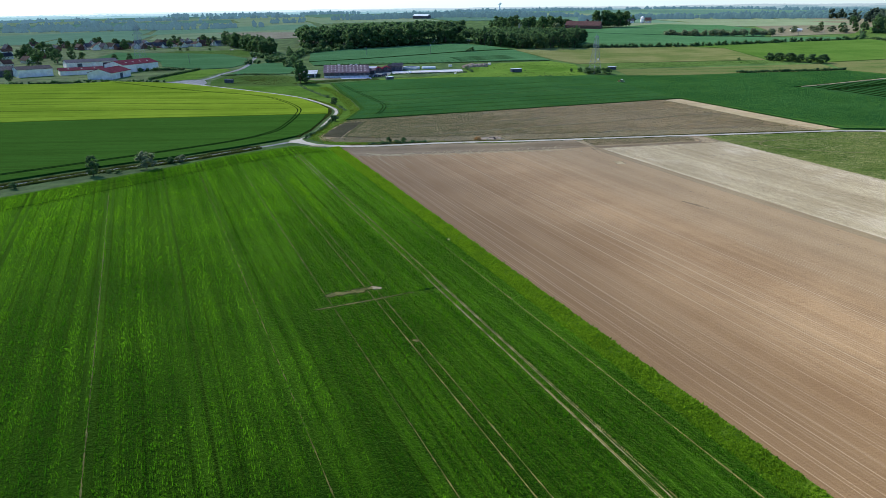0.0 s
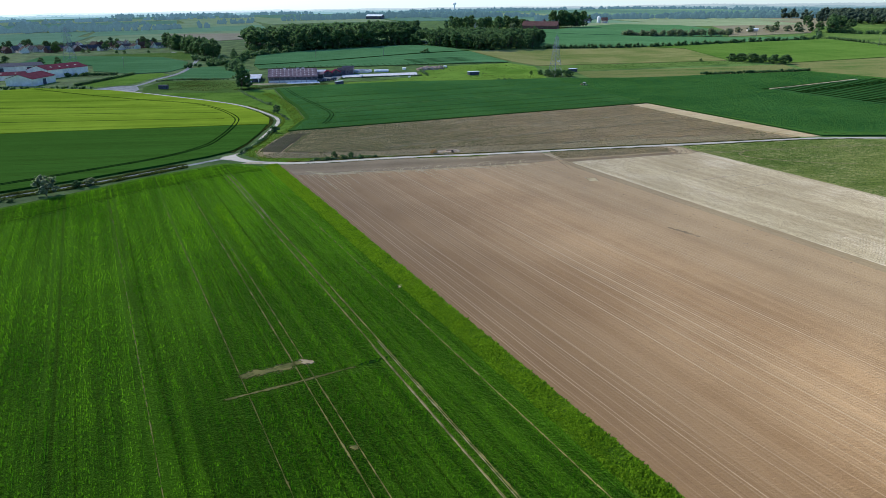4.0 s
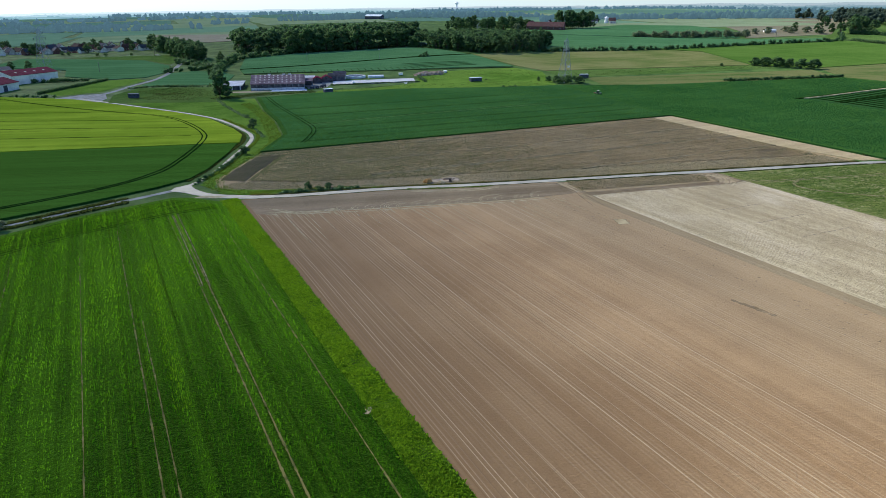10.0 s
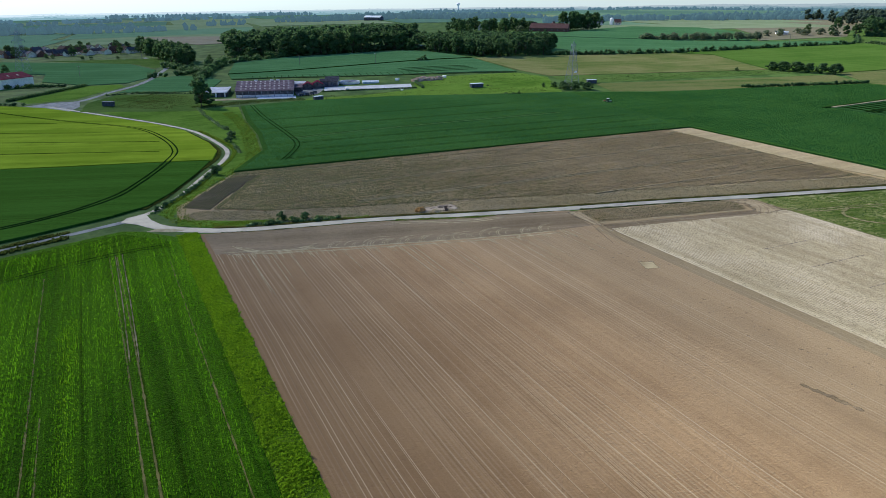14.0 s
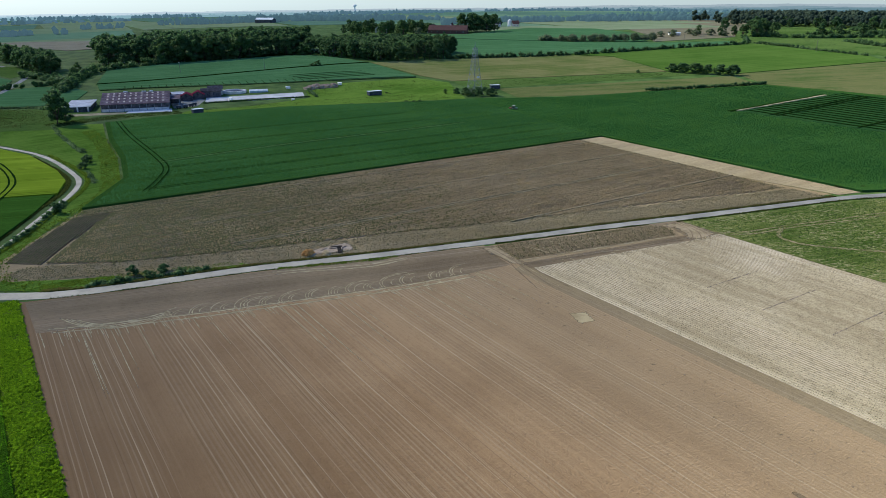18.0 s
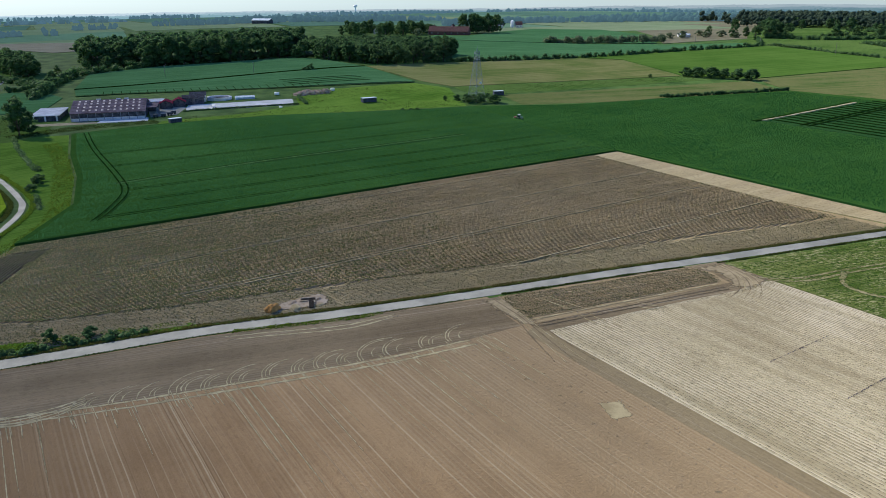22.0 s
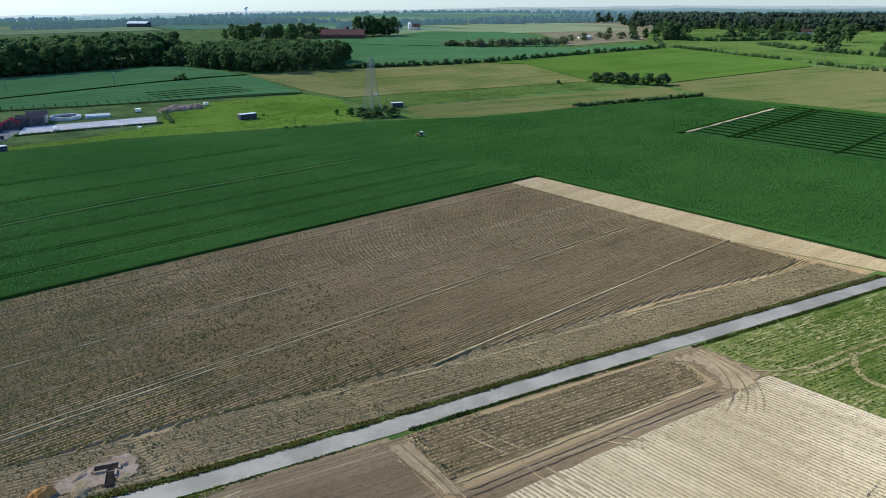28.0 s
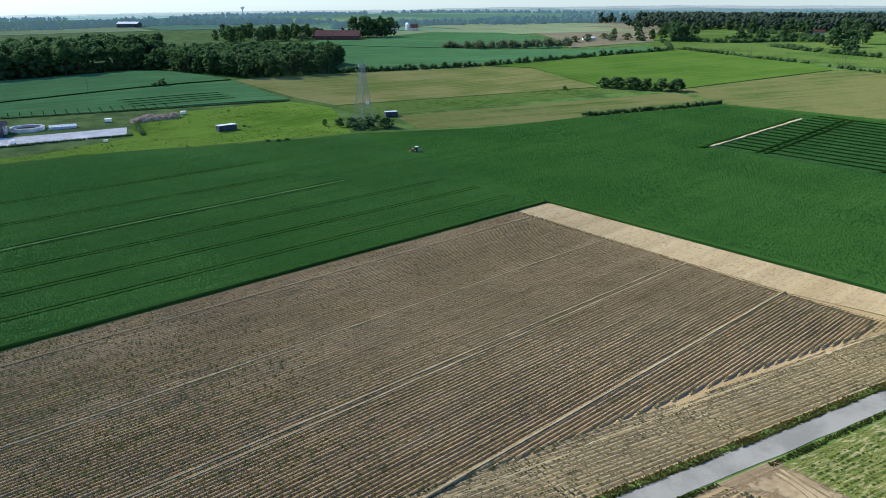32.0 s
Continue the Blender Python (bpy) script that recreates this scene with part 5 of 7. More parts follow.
# bushes by the road and along the curve
for x, y, s, t in ((22.5, 9.6, 0.95, 1.5), (29, 7.8, 1.0, 1.15), (16, 8.4, 0.7, 0.7), (19, 7.6, 0.9, 0.75), (25.5, 7.2, 1.0, 0.8), (32.5, 6.2, 0.8, 0.8), (36, 5.4, 0.6, 0.6)):
    bush(x, y, s, "dark green bush on the road verge", t * 0.75)
hedge([(13, 8.2), (20, 7.0), (28, 5.6), (38, 4.2)], 1.0, 2.2, "low dark scrub along the road verge", 0.1, 60, lump=1.2)
for x, y, s, t in ((32.5, 145, 1.5, 0.85), (33.5, 150, 1.3, 0.8), (30, 136, 1.4, 0.7), (30, 119, 0.9, 0.6), (34.5, 170, 1.1, 0.6)):
    bush(x, y, s, "bush in rough grass beside the curved road", t)
hedge([(-10, 33), (-2, 46), (6, 60), (13, 76), (18, 86)], 1.3, 2.0, "low broken scrub beside the curved road", 0.35, 59, lump=1.5)
hedge([(31.5, 250), (31.5, 232), (31.6, 214), (33.3, 180), (34.5, 168)], 0.9, 2.6, "line of dark scrub through rough grass", 0.04, 63, lump=1.2)
hedge([(30.5, 132), (30, 123), (29.6, 110)], 0.8, 2.4, "low dark scrub beside the curved road", 0.1, 64, lump=1.5)
bush(14.5, 76, 1.5, "rounded bush beside the curved road", 0.9)
tree(FINE, -96, -9.5, 0.55, "small dark green tree by the lane", tall=1.15)
tree(WILLOWS, -78, -5, 0.85, "pale grey-green bushy willow by the lane")
bush(-69, 2.5, 1.1, "bush by the lane", 0.9)
bush(-65, 3.2, 0.8, "grey-green bush by the lane", 0.9, BUSH_GREY)
bush(-120, -19, 1.0, "bush by the lane")
bush(-88, -8, 0.9, "low bush by the lane", 0.6)
bush(-91, -6, 0.8, "low bush by the lane", 0.6)
tree(FINE, 34.5, 255, 1.35, "large rounded tree beside the farm track", tall=1.05)
tree(FINE, 39, 259, 0.9, "rounded tree beside the farm track")
for k, x in enumerate((469, 472, 476, 480, 484, 488)):
    y = 222 - k * 8.4
    tree(BROAD, x - 2, y, 0.78 + 0.07 * (k % 3), "rounded dark tree in a clump", "clump of field trees", tall=0.82)
    bush(x - 5, y - 1, 1.3, "dark bush under the clump", 0.9)
bush(442, 234, 1.0, "small lone dark bush", 1.1)
hedge([(377, 168), (410, 155.5), (462, 137.5)], 2.6, 3.2, "dense dark clipped hedge between fields", seed=61)
for x, y in ((221, 220), (225, 217.5), (229, 217)):
    bush(x, y, 0.85, "small bush at the pasture edge", 0.9)
for x, y, s in ((206, 225, 0.5), (212, 223, 0.5), (190, 232, 0.8), (184, 234, 0.6), (231, 262, 0.7), (232, 259, 0.5)):
    bush(x, y, s, "low bush in the pasture", 0.6)
for x, y, s, t in ((270, 226, 1.7, 0.9), (266, 231, 1.2, 1.1), (275, 219, 2.0, 0.8), (281, 213, 2.1, 0.75), (276, 228, 1.4, 0.8), (284, 219, 1.5, 0.8), (268, 220, 1.2, 0.9), (290, 232, 0.8, 1.1), (262, 238, 0.7, 1.4)):
    bush(x, y, s * 1.35, "bush growing round the foot of the pylon", t)

# hedges across the north
hedge([(365, 388), (424, 377), (512, 358), (617, 344), (713, 328)], 4.2, 5.0, "long dark hedge with small trees", 0.12, 62, lump=1.6)
hedge([(722, 330), (790, 380), (790, 384)], 4.0, 5.0, "hedge at the corner of the bright field", 0.2, 63, lump=1.5)
hedge([(735, 330), (722, 281), (703, 237), (690, 185)], 3.0, 4.0, "line of low bushes along the pasture", 0.25, 64, lump=1.3)
hedge([(684, 168), (676, 150), (664, 105), (656, 40), (650, -60)], 3.2, 4.2, "broken line of bushes along the pasture", 0.45, 65, lump=1.3)
hedge([(52, 392), (62, 425), (68, 452), (80, 488), (92, 520)], 6.5, 7.0, "tall overgrown hedge along the stream", 0.1, 66, lump=1.6)
hedge([(92, 522), (120, 534), (160, 545)], 6.0, 7.0, "tall hedge below the wood", 0.15, 67, lump=1.6)
hedge([(20, 436), (39, 443), (60, 455)], 4.0, 5.0, "bushy hedge by the stream", 0.15, 68, lump=1.5)
hedge([(38, 520), (51, 493), (64, 440)], 5.0, 6.0, "bushy hedge by the stream", 0.2, 69, lump=1.5)
hedge([(-14, 334), (9, 335), (36, 318)], 1.5, 2.2, "low hedge along the meadow", 0.3, 70)
hedge([(-70, 326), (-50, 358), (-26, 398)], 2.2, 2.6, "dark clipped hedge beside the meadow", 0.0, 71, lump=0.5)
hedge([(-84, 404), (-62, 402), (-40, 400)], 3.0, 4.0, "dark reddish-green hedge by the sheds", 0.05, 72)
hedge([(186, 274), (192, 300)], 2.0, 2.4, "clipped hedge at the arena end", 0.0, 73, lump=0.6)
hedge([(118, 288), (150, 283.5), (182, 276.5)], 1.0, 1.4, "low dark hedge below the arena", 0.05, 74, lump=0.6)
hedge([(76, 391), (110, 382.5), (193, 345), (283, 310)], 0.9, 1.4, "dark grassy bank behind the farm", 0.05, 75, name="bank")
bush(246, 404, 2.2, "dark bush on the bank", 0.9)
bush(241, 405, 1.6, "dark bush on the bank", 0.7)


def wood(corners, gap, kinds, label, group, seed, size=1.0, tall=1.0):
    rg = random.Random(seed)
    xs, ys = [c[0] for c in corners], [c[1] for c in corners]
    y, deep = min(ys), []
    while y < max(ys):
        x = min(xs) + rg.uniform(0, gap)
        while x < max(xs):
            px, py = x + rg.uniform(-0.35, 0.35) * gap, y + rg.uniform(-0.35, 0.35) * gap
            if inside(px, py, corners):
                k = size * rg.uniform(0.75, 1.12)
                if inside(px + 4, py - 13, corners) and inside(px - 3, py - 14, corners) and inside(px, py - 6, corners):
                    deep.append((px, py, k))
                else:
                    tree(kinds, px, py, k, label, group, seed, tall=tall)
            x += gap
        y += gap * 0.9
    V, F, base = [], [], 0
    for px, py, k in deep:
        me = INNER[rg.randrange(3)]
        v = np.empty(len(me.vertices) * 3, np.float32)
        me.vertices.foreach_get("co", v)
        f = np.empty(len(me.loops), np.int32)
        me.loops.foreach_get("vertex_index", f)
        a = rg.uniform(0, 6.283)
        v = v.reshape(-1, 3) @ np.array([[math.cos(a), math.sin(a), 0], [-math.sin(a), math.cos(a), 0], [0, 0, 1]], np.float32) * k
        V.append(v + np.array([px, py, lift(px, py)], np.float32))
        F.append(f.reshape(-1, 3) + base)
        base += len(v)
    tagged(new("wood_interior", fast_mesh("wood_interior", np.concatenate(V), np.concatenate(F), LEAF)), "crowns inside the %s" % group, "woodland", kind="stuff")


wood([(150, 547), (200, 529), (240, 514), (266, 503), (300, 540), (310, 600), (240, 640), (120, 660), (104, 580)], 9.5, OAKS, "broad-leaved tree in a dense dark wood", "wood behind the farm", 7, 1.38)
wood([(268, 497), (280, 455), (297, 404), (312, 386), (340, 383), (361, 390), (400, 430), (420, 500), (340, 560), (305, 545)], 8.0, OAKS + POPLARS[:1], "tall leafy tree in a plantation", "plantation by the knoll", 8, 0.88)
wood([(58, 528), (70, 545), (66, 600), (54, 660), (40, 720), (28, 716), (40, 640), (46, 570)], 7.5, OAKS + POPLARS[:1], "tall tree in a grove by the village", "grove by the village", 9, 0.95)
for x, y, s in ((82, 540, 0.5), (74, 500, 0.5), (72, 478, 0.55), (66, 448, 0.5), (104, 545, 0.6), (122, 552, 0.7), (140, 556, 0.8), (58, 470, 0.45), (50, 400, 0.35), (60, 410, 0.4)):
    tree(OAKS, x, y, s, "young broad-leaved tree by the stream", "stream-side trees")

for line, wide, n, s in (([(106, 258), (150, 256), (205, 246), (262, 226)], 26, 1300, 91), ([(186, 290), (230, 300), (282, 284)], 34, 900, 92), ([(300, 252), (382, 244), (470, 212)], 22, 1200, 93), ([(0, 262), (20, 290), (0, 320)], 40, 2500, 94), ([(30, 250), (60, 262), (98, 262)], 14, 2500, 95)):
    tufts("pasture_tufts", line, wide, n, 0.36, LEAF_DARK, "coarse grass tufts in grazed pasture", seed=s)


# ---- buildings ----
ROOF_RED = plain_material("red_sheet_roof", (0.12, 0.008, 0.028), (0.20, 0.016, 0.045), 0.4, 2.0, rough=0.95, spec=0.02, bump=0.05)
ROOF_TILE = plain_material("brown_tile_roof", (0.06, 0.035, 0.030), (0.13, 0.072, 0.058), 0.6, 3.0, rough=0.95, bump=0.4, vary=0.9)
ROOF_SLATE = plain_material("slate_roof", (0.035, 0.038, 0.05), (0.085, 0.09, 0.11), 0.6, 3.0, rough=0.9, bump=0.3, vary=0.9)
ROOF_BARN = plain_material("brown_fibre_cement_roof", (0.11, 0.078, 0.088), (0.20, 0.15, 0.165), 0.3, 2.5, rough=0.95, bump=0.3)
SKYLIGHT = plain_material("translucent_roof_sheet", (0.25, 0.22, 0.225), (0.38, 0.35, 0.35), 0.5, 4, rough=0.5)
WALL_WHITE = plain_material("white_sheet_wall", (0.56, 0.54, 0.49), (0.72, 0.69, 0.63), 0.3, 2.0, rough=0.6, vary=0.4)
WALL_RENDER = plain_material("pale_rendered_wall", (0.48, 0.43, 0.37), (0.72, 0.68, 0.62), 0.5, 3.0, vary=0.8)
WALL_DARK = plain_material("dark_slatted_wall", (0.05, 0.055, 0.065), (0.12, 0.125, 0.14), 0.5, 3.0, vary=0.4)
WALL_BRICK = plain_material("red_brick_wall", (0.11, 0.052, 0.045), (0.19, 0.095, 0.08), 0.5, 3.0, vary=0.5)
CONCRETE = plain_material("pale_concrete", (0.52, 0.52, 0.51), (0.70, 0.70, 0.69), 0.25, 2.0, bump=0.1)
SAND = plain_material("white_arena_sand", (0.56, 0.55, 0.50), (0.70, 0.69, 0.64), 0.15, 2.0, bump=0.1)
GLASS = plain_material("dark_window_glass", (0.02, 0.025, 0.03), (0.05, 0.06, 0.07), 1, 4, rough=0.1, spec=0.6, bump=0)
STEEL = plain_material("galvanised_steel", (0.16, 0.19, 0.22), (0.27, 0.30, 0.33), 1.0, 6, rough=0.6, bump=0)
DARK_METAL = plain_material("dark_painted_metal", (0.03, 0.04, 0.055), (0.08, 0.09, 0.11), 0.8, 4, rough=0.5)
BLUE_METAL = plain_material("blue_grey_sheet", (0.33, 0.40, 0.46), (0.50, 0.57, 0.62), 0.8, 4, rough=0.5)
WOODEN = plain_material("weathered_pole", (0.16, 0.14, 0.12), (0.30, 0.27, 0.23), 1.0, 6, bump=0.4)
GREEN_PAINT = plain_material("pale_green_machine_paint", (0.28, 0.42, 0.20), (0.40, 0.55, 0.28), 1.0, 6, rough=0.4, spec=0.5)
RED_PAINT = plain_material("red_machine_paint", (0.35, 0.04, 0.02), (0.50, 0.08, 0.04), 1.0, 6, rough=0.4, spec=0.5)
YELLOW_PAINT = plain_material("pale_yellow_rim", (0.55, 0.50, 0.25), (0.70, 0.65, 0.40), 1.0, 6, rough=0.5)
WHITE_PAINT = plain_material("white_paint", (0.70, 0.70, 0.70), (0.82, 0.82, 0.82), 1.0, 6, rough=0.5)
RUBBER = plain_material("black_rubber", (0.02, 0.02, 0.02), (0.04, 0.04, 0.04), 2.0, 8)
CLAY = plain_material("orange_clay", (0.40, 0.20, 0.06), (0.60, 0.33, 0.11), 0.5, 3.0, bump=0.6, depth=0.2)
CHALK = plain_material("white_chalk_soil", (0.34, 0.26, 0.175), (0.48, 0.39, 0.285), 0.6, 3.0, bump=0.5, depth=0.15)
HEAP = plain_material("pinkish_straw_heap", (0.28, 0.19, 0.13), (0.48, 0.36, 0.27), 0.5, 3.0, bump=0.8, depth=0.3)
# near-black for slurry and the dig; shade inside the dig is put in
PIT = plain_material("pit_shade_and_slurry", (0.018, 0.014, 0.012), (0.04, 0.032, 0.025), 0.8, 3.0, bump=0.5)


def gable_wall(length, width, eave, ridge):
    bm = bmesh.new()
    a, b = length / 2, width / 2
    prof = [(-b, -0.4), (b, -0.4), (b, eave), (0, ridge), (-b, eave)]
    ends = [[bm.verts.new((x, y, z)) for y, z in prof] for x in (-a, a)]
    bm.faces.new(ends[0])
    bm.faces.new(ends[1][::-1])
    for k in range(5):
        bm.faces.new((ends[0][k], ends[0][k - 1], ends[1][k - 1], ends[1][k]))
    bmesh.ops.recalc_face_normals(bm, faces=bm.faces[:])
    return bm


def roof_side(length, width, eave, ridge, side, over=0.5, thick=0.22):
    """One slope of a gable roof: a slab with its own thickness, past the walls all round."""
    bm = bmesh.new()
    a = length / 2 + over
    b = width / 2
    drop = (ridge - eave) / b * over
    low = (side * (b + over), eave - drop + 0.05)
    top = (0, ridge + 0.05)
    vs = []
    for x in (-a, a):
        for y, z in (low, top):
            for dz in (0, thick):
                vs.append(bm.verts.new((x, y, z + dz)))
    bmesh.ops.convex_hull(bm, input=vs)
    bmesh.ops.dissolve_limit(bm, angle_limit=0.01, verts=bm.verts[:], edges=bm.edges[:])
    return bm


def window(parent, x, y, z, w, h, turn, frame_mat):
    bm = box(bmesh.new(), x, y, z, w, 0.12, h, turn)
    frame_ob = part("window", bm, frame_mat, parent)
    bm = box(bmesh.new(), x, y, z + 0.1, w - 0.2, 0.16, h - 0.2, turn)
    part("pane", bm, GLASS, frame_ob)


def building(name, x, y, turn, length, width, eave, ridge, wall, roof, label, category="house", chimney=0, windows=0, doors=0, door_mat=None, skylights=(), group="", dormer=False):
    ob = thing(name, x, y, turn, label, category, group)
    part("wall", gable_wall(length, width, eave, ridge), wall, ob)
    roofs = [part("roof", roof_side(length, width, eave, ridge, s), roof, ob) for s in (-1, 1)]
    for k in range(chimney):
        cx = (-1) ** k * length * 0.32
        bm = box(bmesh.new(), cx, 0, ridge - 0.4, 0.7, 0.6, 1.5)
        ch = part("chimney", bm, WALL_BRICK, ob)
        part("chimney_pot", rod(bmesh.new(), (cx, 0, ridge + 1.1), (cx, 0, ridge + 1.5), 0.16), DARK_METAL, ch)
    for side in (-1, 1):
        for k in range(windows):
            wx = (k + 0.5) / windows * length - length / 2
            window(ob, wx, side * (width / 2 + 0.02), eave * 0.38, 1.2, 1.2, 0, WHITE_PAINT)
    for k in range(doors):
        wx = (k + 0.5) / doors * length - length / 2
        part("door", box(bmesh.new(), wx, -width / 2 - 0.03, 0, 4.2, 0.1, eave * 0.82), door_mat or DARK_METAL, ob)
    slope = math.degrees(math.atan2(ridge - eave, width / 2))
    for sx, sy in skylights:
        bm = bmesh.new()
        z = ridge - (ridge - eave) * abs(sy) / (width / 2) + 0.32
        m = pose(sx, sy, z, slope if sy < 0 else -slope) @ Matrix.Diagonal((1.0, 1.9, 0.12, 1))
        bmesh.ops.create_cube(bm, size=1, matrix=m)
        part("skylight", bm, SKYLIGHT, roofs[0 if sy < 0 else 1])
    return ob


# the stock farm
grid = [(-15 + i * 3.0, y) for i in range(11) for y in (-16.5, -11.5, -6.5, -2.5)]
barn = building("barn", 82.6, 299.5, -15, 36, 40, 4.0, 8.2, WALL_DARK, ROOF_BARN, "large cattle barn with brown roof and rows of skylights", "barn", skylights=grid)
for k in range(9):
    part("wall_panel", box(bmesh.new(), -16 + k * 4, -20.06, 0, 3.7, 0.12, 1.6), CONCRETE, barn)
for k in range(10):
    part("post", box(bmesh.new(), -18 + k * 4, -20.1, 0, 0.25, 0.25, 3.9), STEEL, barn)
for x in (-6, 8, 4):
    part("ridge_vent", box(bmesh.new(), x, 0, 8.2, 2.2, 1.0, 0.7), CONCRETE, barn)
porch = thing("lean_to", 101.5, 291, -15, "dark open lean-to at the barn end", "shed")
part("roof", box(bmesh.new(), 0, 0, 4.6, 7, 18, 0.25), ROOF_BARN, porch)
for x in (-3, 3):
    for y in (-8.5, 0, 8.5):
        part("post", box(bmesh.new(), x, y, -0.2, 0.3, 0.3, 4.8), STEEL, porch)
part("back_wall", box(bmesh.new(), 0, 8.8, 0, 7, 0.2, 4.6), WALL_DARK, porch)
annex = thing("silage_store", 53, 309, -15, "low white flat-roofed store with dark openings", "shed")
part("wall", box(bmesh.new(), 0, 0, -0.3, 13, 30, 3.0), WALL_DARK, annex)
part("roof", box(bmesh.new(), 0, 0, 2.7, 14, 31, 0.35), CONCRETE, annex)
for x in (-5.5, 0, 5.5):
    part("pillar", box(bmesh.new(), x, -15.2, -0.2, 0.8, 0.5, 3.0), CONCRETE, annex)
field("concrete_slab", [(70.5, 273.5), (94, 266), (96.5, 277), (75, 284)], 0.25, CONCRETE, "pale concrete slab in front of the barn", category="slab")
field("farm_yard", [(40, 287), (70, 280), (72, 272), (46, 277)], 0.09, DUST, "trampled pale farmyard ground", category="yard")
field("farm_yard", [(98, 278), (112, 280), (124, 304), (118, 318), (104, 312), (100, 292)], 0.09, GRAVEL, "grey gravel farmyard", category="yard")
for x, y in ((100, 275.5), (104, 276), (108, 279), (111, 283)):
    w = thing("feed_trailer", x, y, -12, "small dark farm trailer in the yard", "trailer")
    part("bed", box(bmesh.new(), 0, 0, 0.7, 2.8, 1.7, 1.1), DARK_METAL, w)
    for sx in (-0.7, 0.7):
        for sy in (-0.9, 0.9):
            part("wheel", rod(bmesh.new(), (sx, sy - 0.1, 0.4), (sx, sy + 0.1, 0.4), 0.4, sides=10), RUBBER, w)
building("shed", 113.5, 309, 74, 9, 7, 3.0, 4.6, WALL_DARK, ROOF_RED, "small red-roofed farm shed", "shed", doors=1)
building("shed", 121.5, 312, 74, 9, 7, 3.0, 4.8, WALL_DARK, ROOF_RED, "small red-roofed farm shed", "shed", doors=1)
building("shed", 131, 316, -14, 12, 9, 4.0, 5.2, WALL_DARK, ROOF_SLATE, "dark farm shed with grey roof", "shed", doors=2)
building("shed", 136, 324, -14, 9, 8, 4.2, 5.6, WALL_WHITE, ROOF_SLATE, "pale farm shed with grey roof", "shed", doors=1)
building("shed", 108, 318, -14, 12, 12, 3.6, 4.4, CONCRETE, CONCRETE, "low pale concrete farm store", "shed")
tank = thing("slurry_tank", 149, 324, 0, "round open concrete slurry tank", "tank")
bm = bmesh.new()
ring = []
for k in range(40):
    a = k / 40 * 6.2832
    ring.append([bm.verts.new((r * math.cos(a), r * math.sin(a), z)) for r, z in ((7.6, -0.3), (7.6, 1.7), (6.0, 1.7), (6.0, 0.6))])
for k in range(40):
    for i in range(3):
        bm.faces.new((ring[k - 1][i], ring[k][i], ring[k][i + 1], ring[k - 1][i + 1]))
part("wall", bm, CONCRETE, tank)
bm = bmesh.new()
bmesh.ops.create_circle(bm, cap_ends=True, segments=40, radius=6.1, matrix=Matrix.Translation((0, 0, 0.7)))
part("slurry", bm, PIT, tank, "dark slurry surface")
green_house = thing("polytunnel", 163, 317, -14, "low pale greenhouse cover", "greenhouse")
part("cover", gable_wall(12, 4, 1.2, 2.0), BLUE_METAL, green_house)
field("riding_arena", [(119, 289.5), (179.5, 277), (187, 298.5), (126.5, 312)], 0.12, SAND, "long white sand riding arena", category="arena")
cart = thing("arena_rake", 136, 292, 20, "small white machine on the arena", "machine")
part("body", box(bmesh.new(), 0, 0, 0.3, 2.6, 1.4, 1.2), WHITE_PAINT, cart)
part("canopy", box(bmesh.new(), 0, 0, 1.9, 1.8, 1.3, 0.12), WHITE_PAINT, cart)
for sx in (-0.8, 0.8):
    for sy in (-0.6, 0.6):
        part("post", box(bmesh.new(), sx * 0.9, sy, 0.3, 0.07, 0.07, 1.65), STEEL, cart)
        part("wheel", rod(bmesh.new(), (sx, sy * 1.25, 0.3), (sx, sy * 1.05, 0.3), 0.3, sides=10), RUBBER, cart)
bar = thing("jump_fence", 162, 287, -14, "white low fence bar on the arena", "fence")
part("bar", box(bmesh.new(), 0, 0, 0.55, 4.0, 0.12, 0.14), WHITE_PAINT, bar)
for sx in (-1.9, 1.9):
    part("post", box(bmesh.new(), sx, 0, 0.05, 0.14, 0.4, 0.8), WHITE_PAINT, bar)


def mound(name, x, y, sx, sy, h, turn, material, label, seed=1, base=0.0):
    rg = random.Random(seed)
    bm = bmesh.new()
    bmesh.ops.create_icosphere(bm, subdivisions=3, radius=1)
    for v in bm.verts:
        n = noise.noise(v.co * 1.7 + Vector((seed, 0, 0))) * 0.28 + noise.noise(v.co * 5 + Vector((0, seed, 0))) * 0.12
        v.co *= 1 + n
        v.co = Vector((v.co.x * sx, v.co.y * sy, max(-0.25, v.co.z) * h))
    ob = part(name, bm, material)
    ob.matrix_world = pose(x, y, lift(x, y, base), 0, 0, turn)
    return tagged(ob, label, "heap")


for k, (x, y, s) in enumerate(((197, 309, 5.0), (203, 310, 5.5), (209, 309, 5.2), (214, 308, 4.2))):
    mound("manure_pile", x, y, s, s * 0.85, 2.4 + 0.3 * (k % 2), 10 * k, HEAP, "long pinkish heap of old straw and manure", 3 + k)


def container(name, x, y, turn, length, width, height, wall, roof, label, category="shed"):
    ob = thing(name, x, y, turn, label, category)
    part("body", box(bmesh.new(), 0, 0, 0.35, length, width, height), wall, ob)
    n = int(length / 0.9)
    for k in range(n):
        part("rib", box(bmesh.new(), (k + 0.5) / n * length - length / 2, -width / 2 - 0.03, 0.4, 0.12, 0.08, height - 0.1), wall, ob)
    part("roof", box(bmesh.new(), 0, 0, 0.35 + height, length + 0.3, width + 0.3, 0.16), roof, ob)
    for sx in (-0.38, 0.38):
        part("skid", box(bmesh.new(), sx * length, 0, 0, 0.4, width, 0.35), DARK_METAL, ob)
    return ob


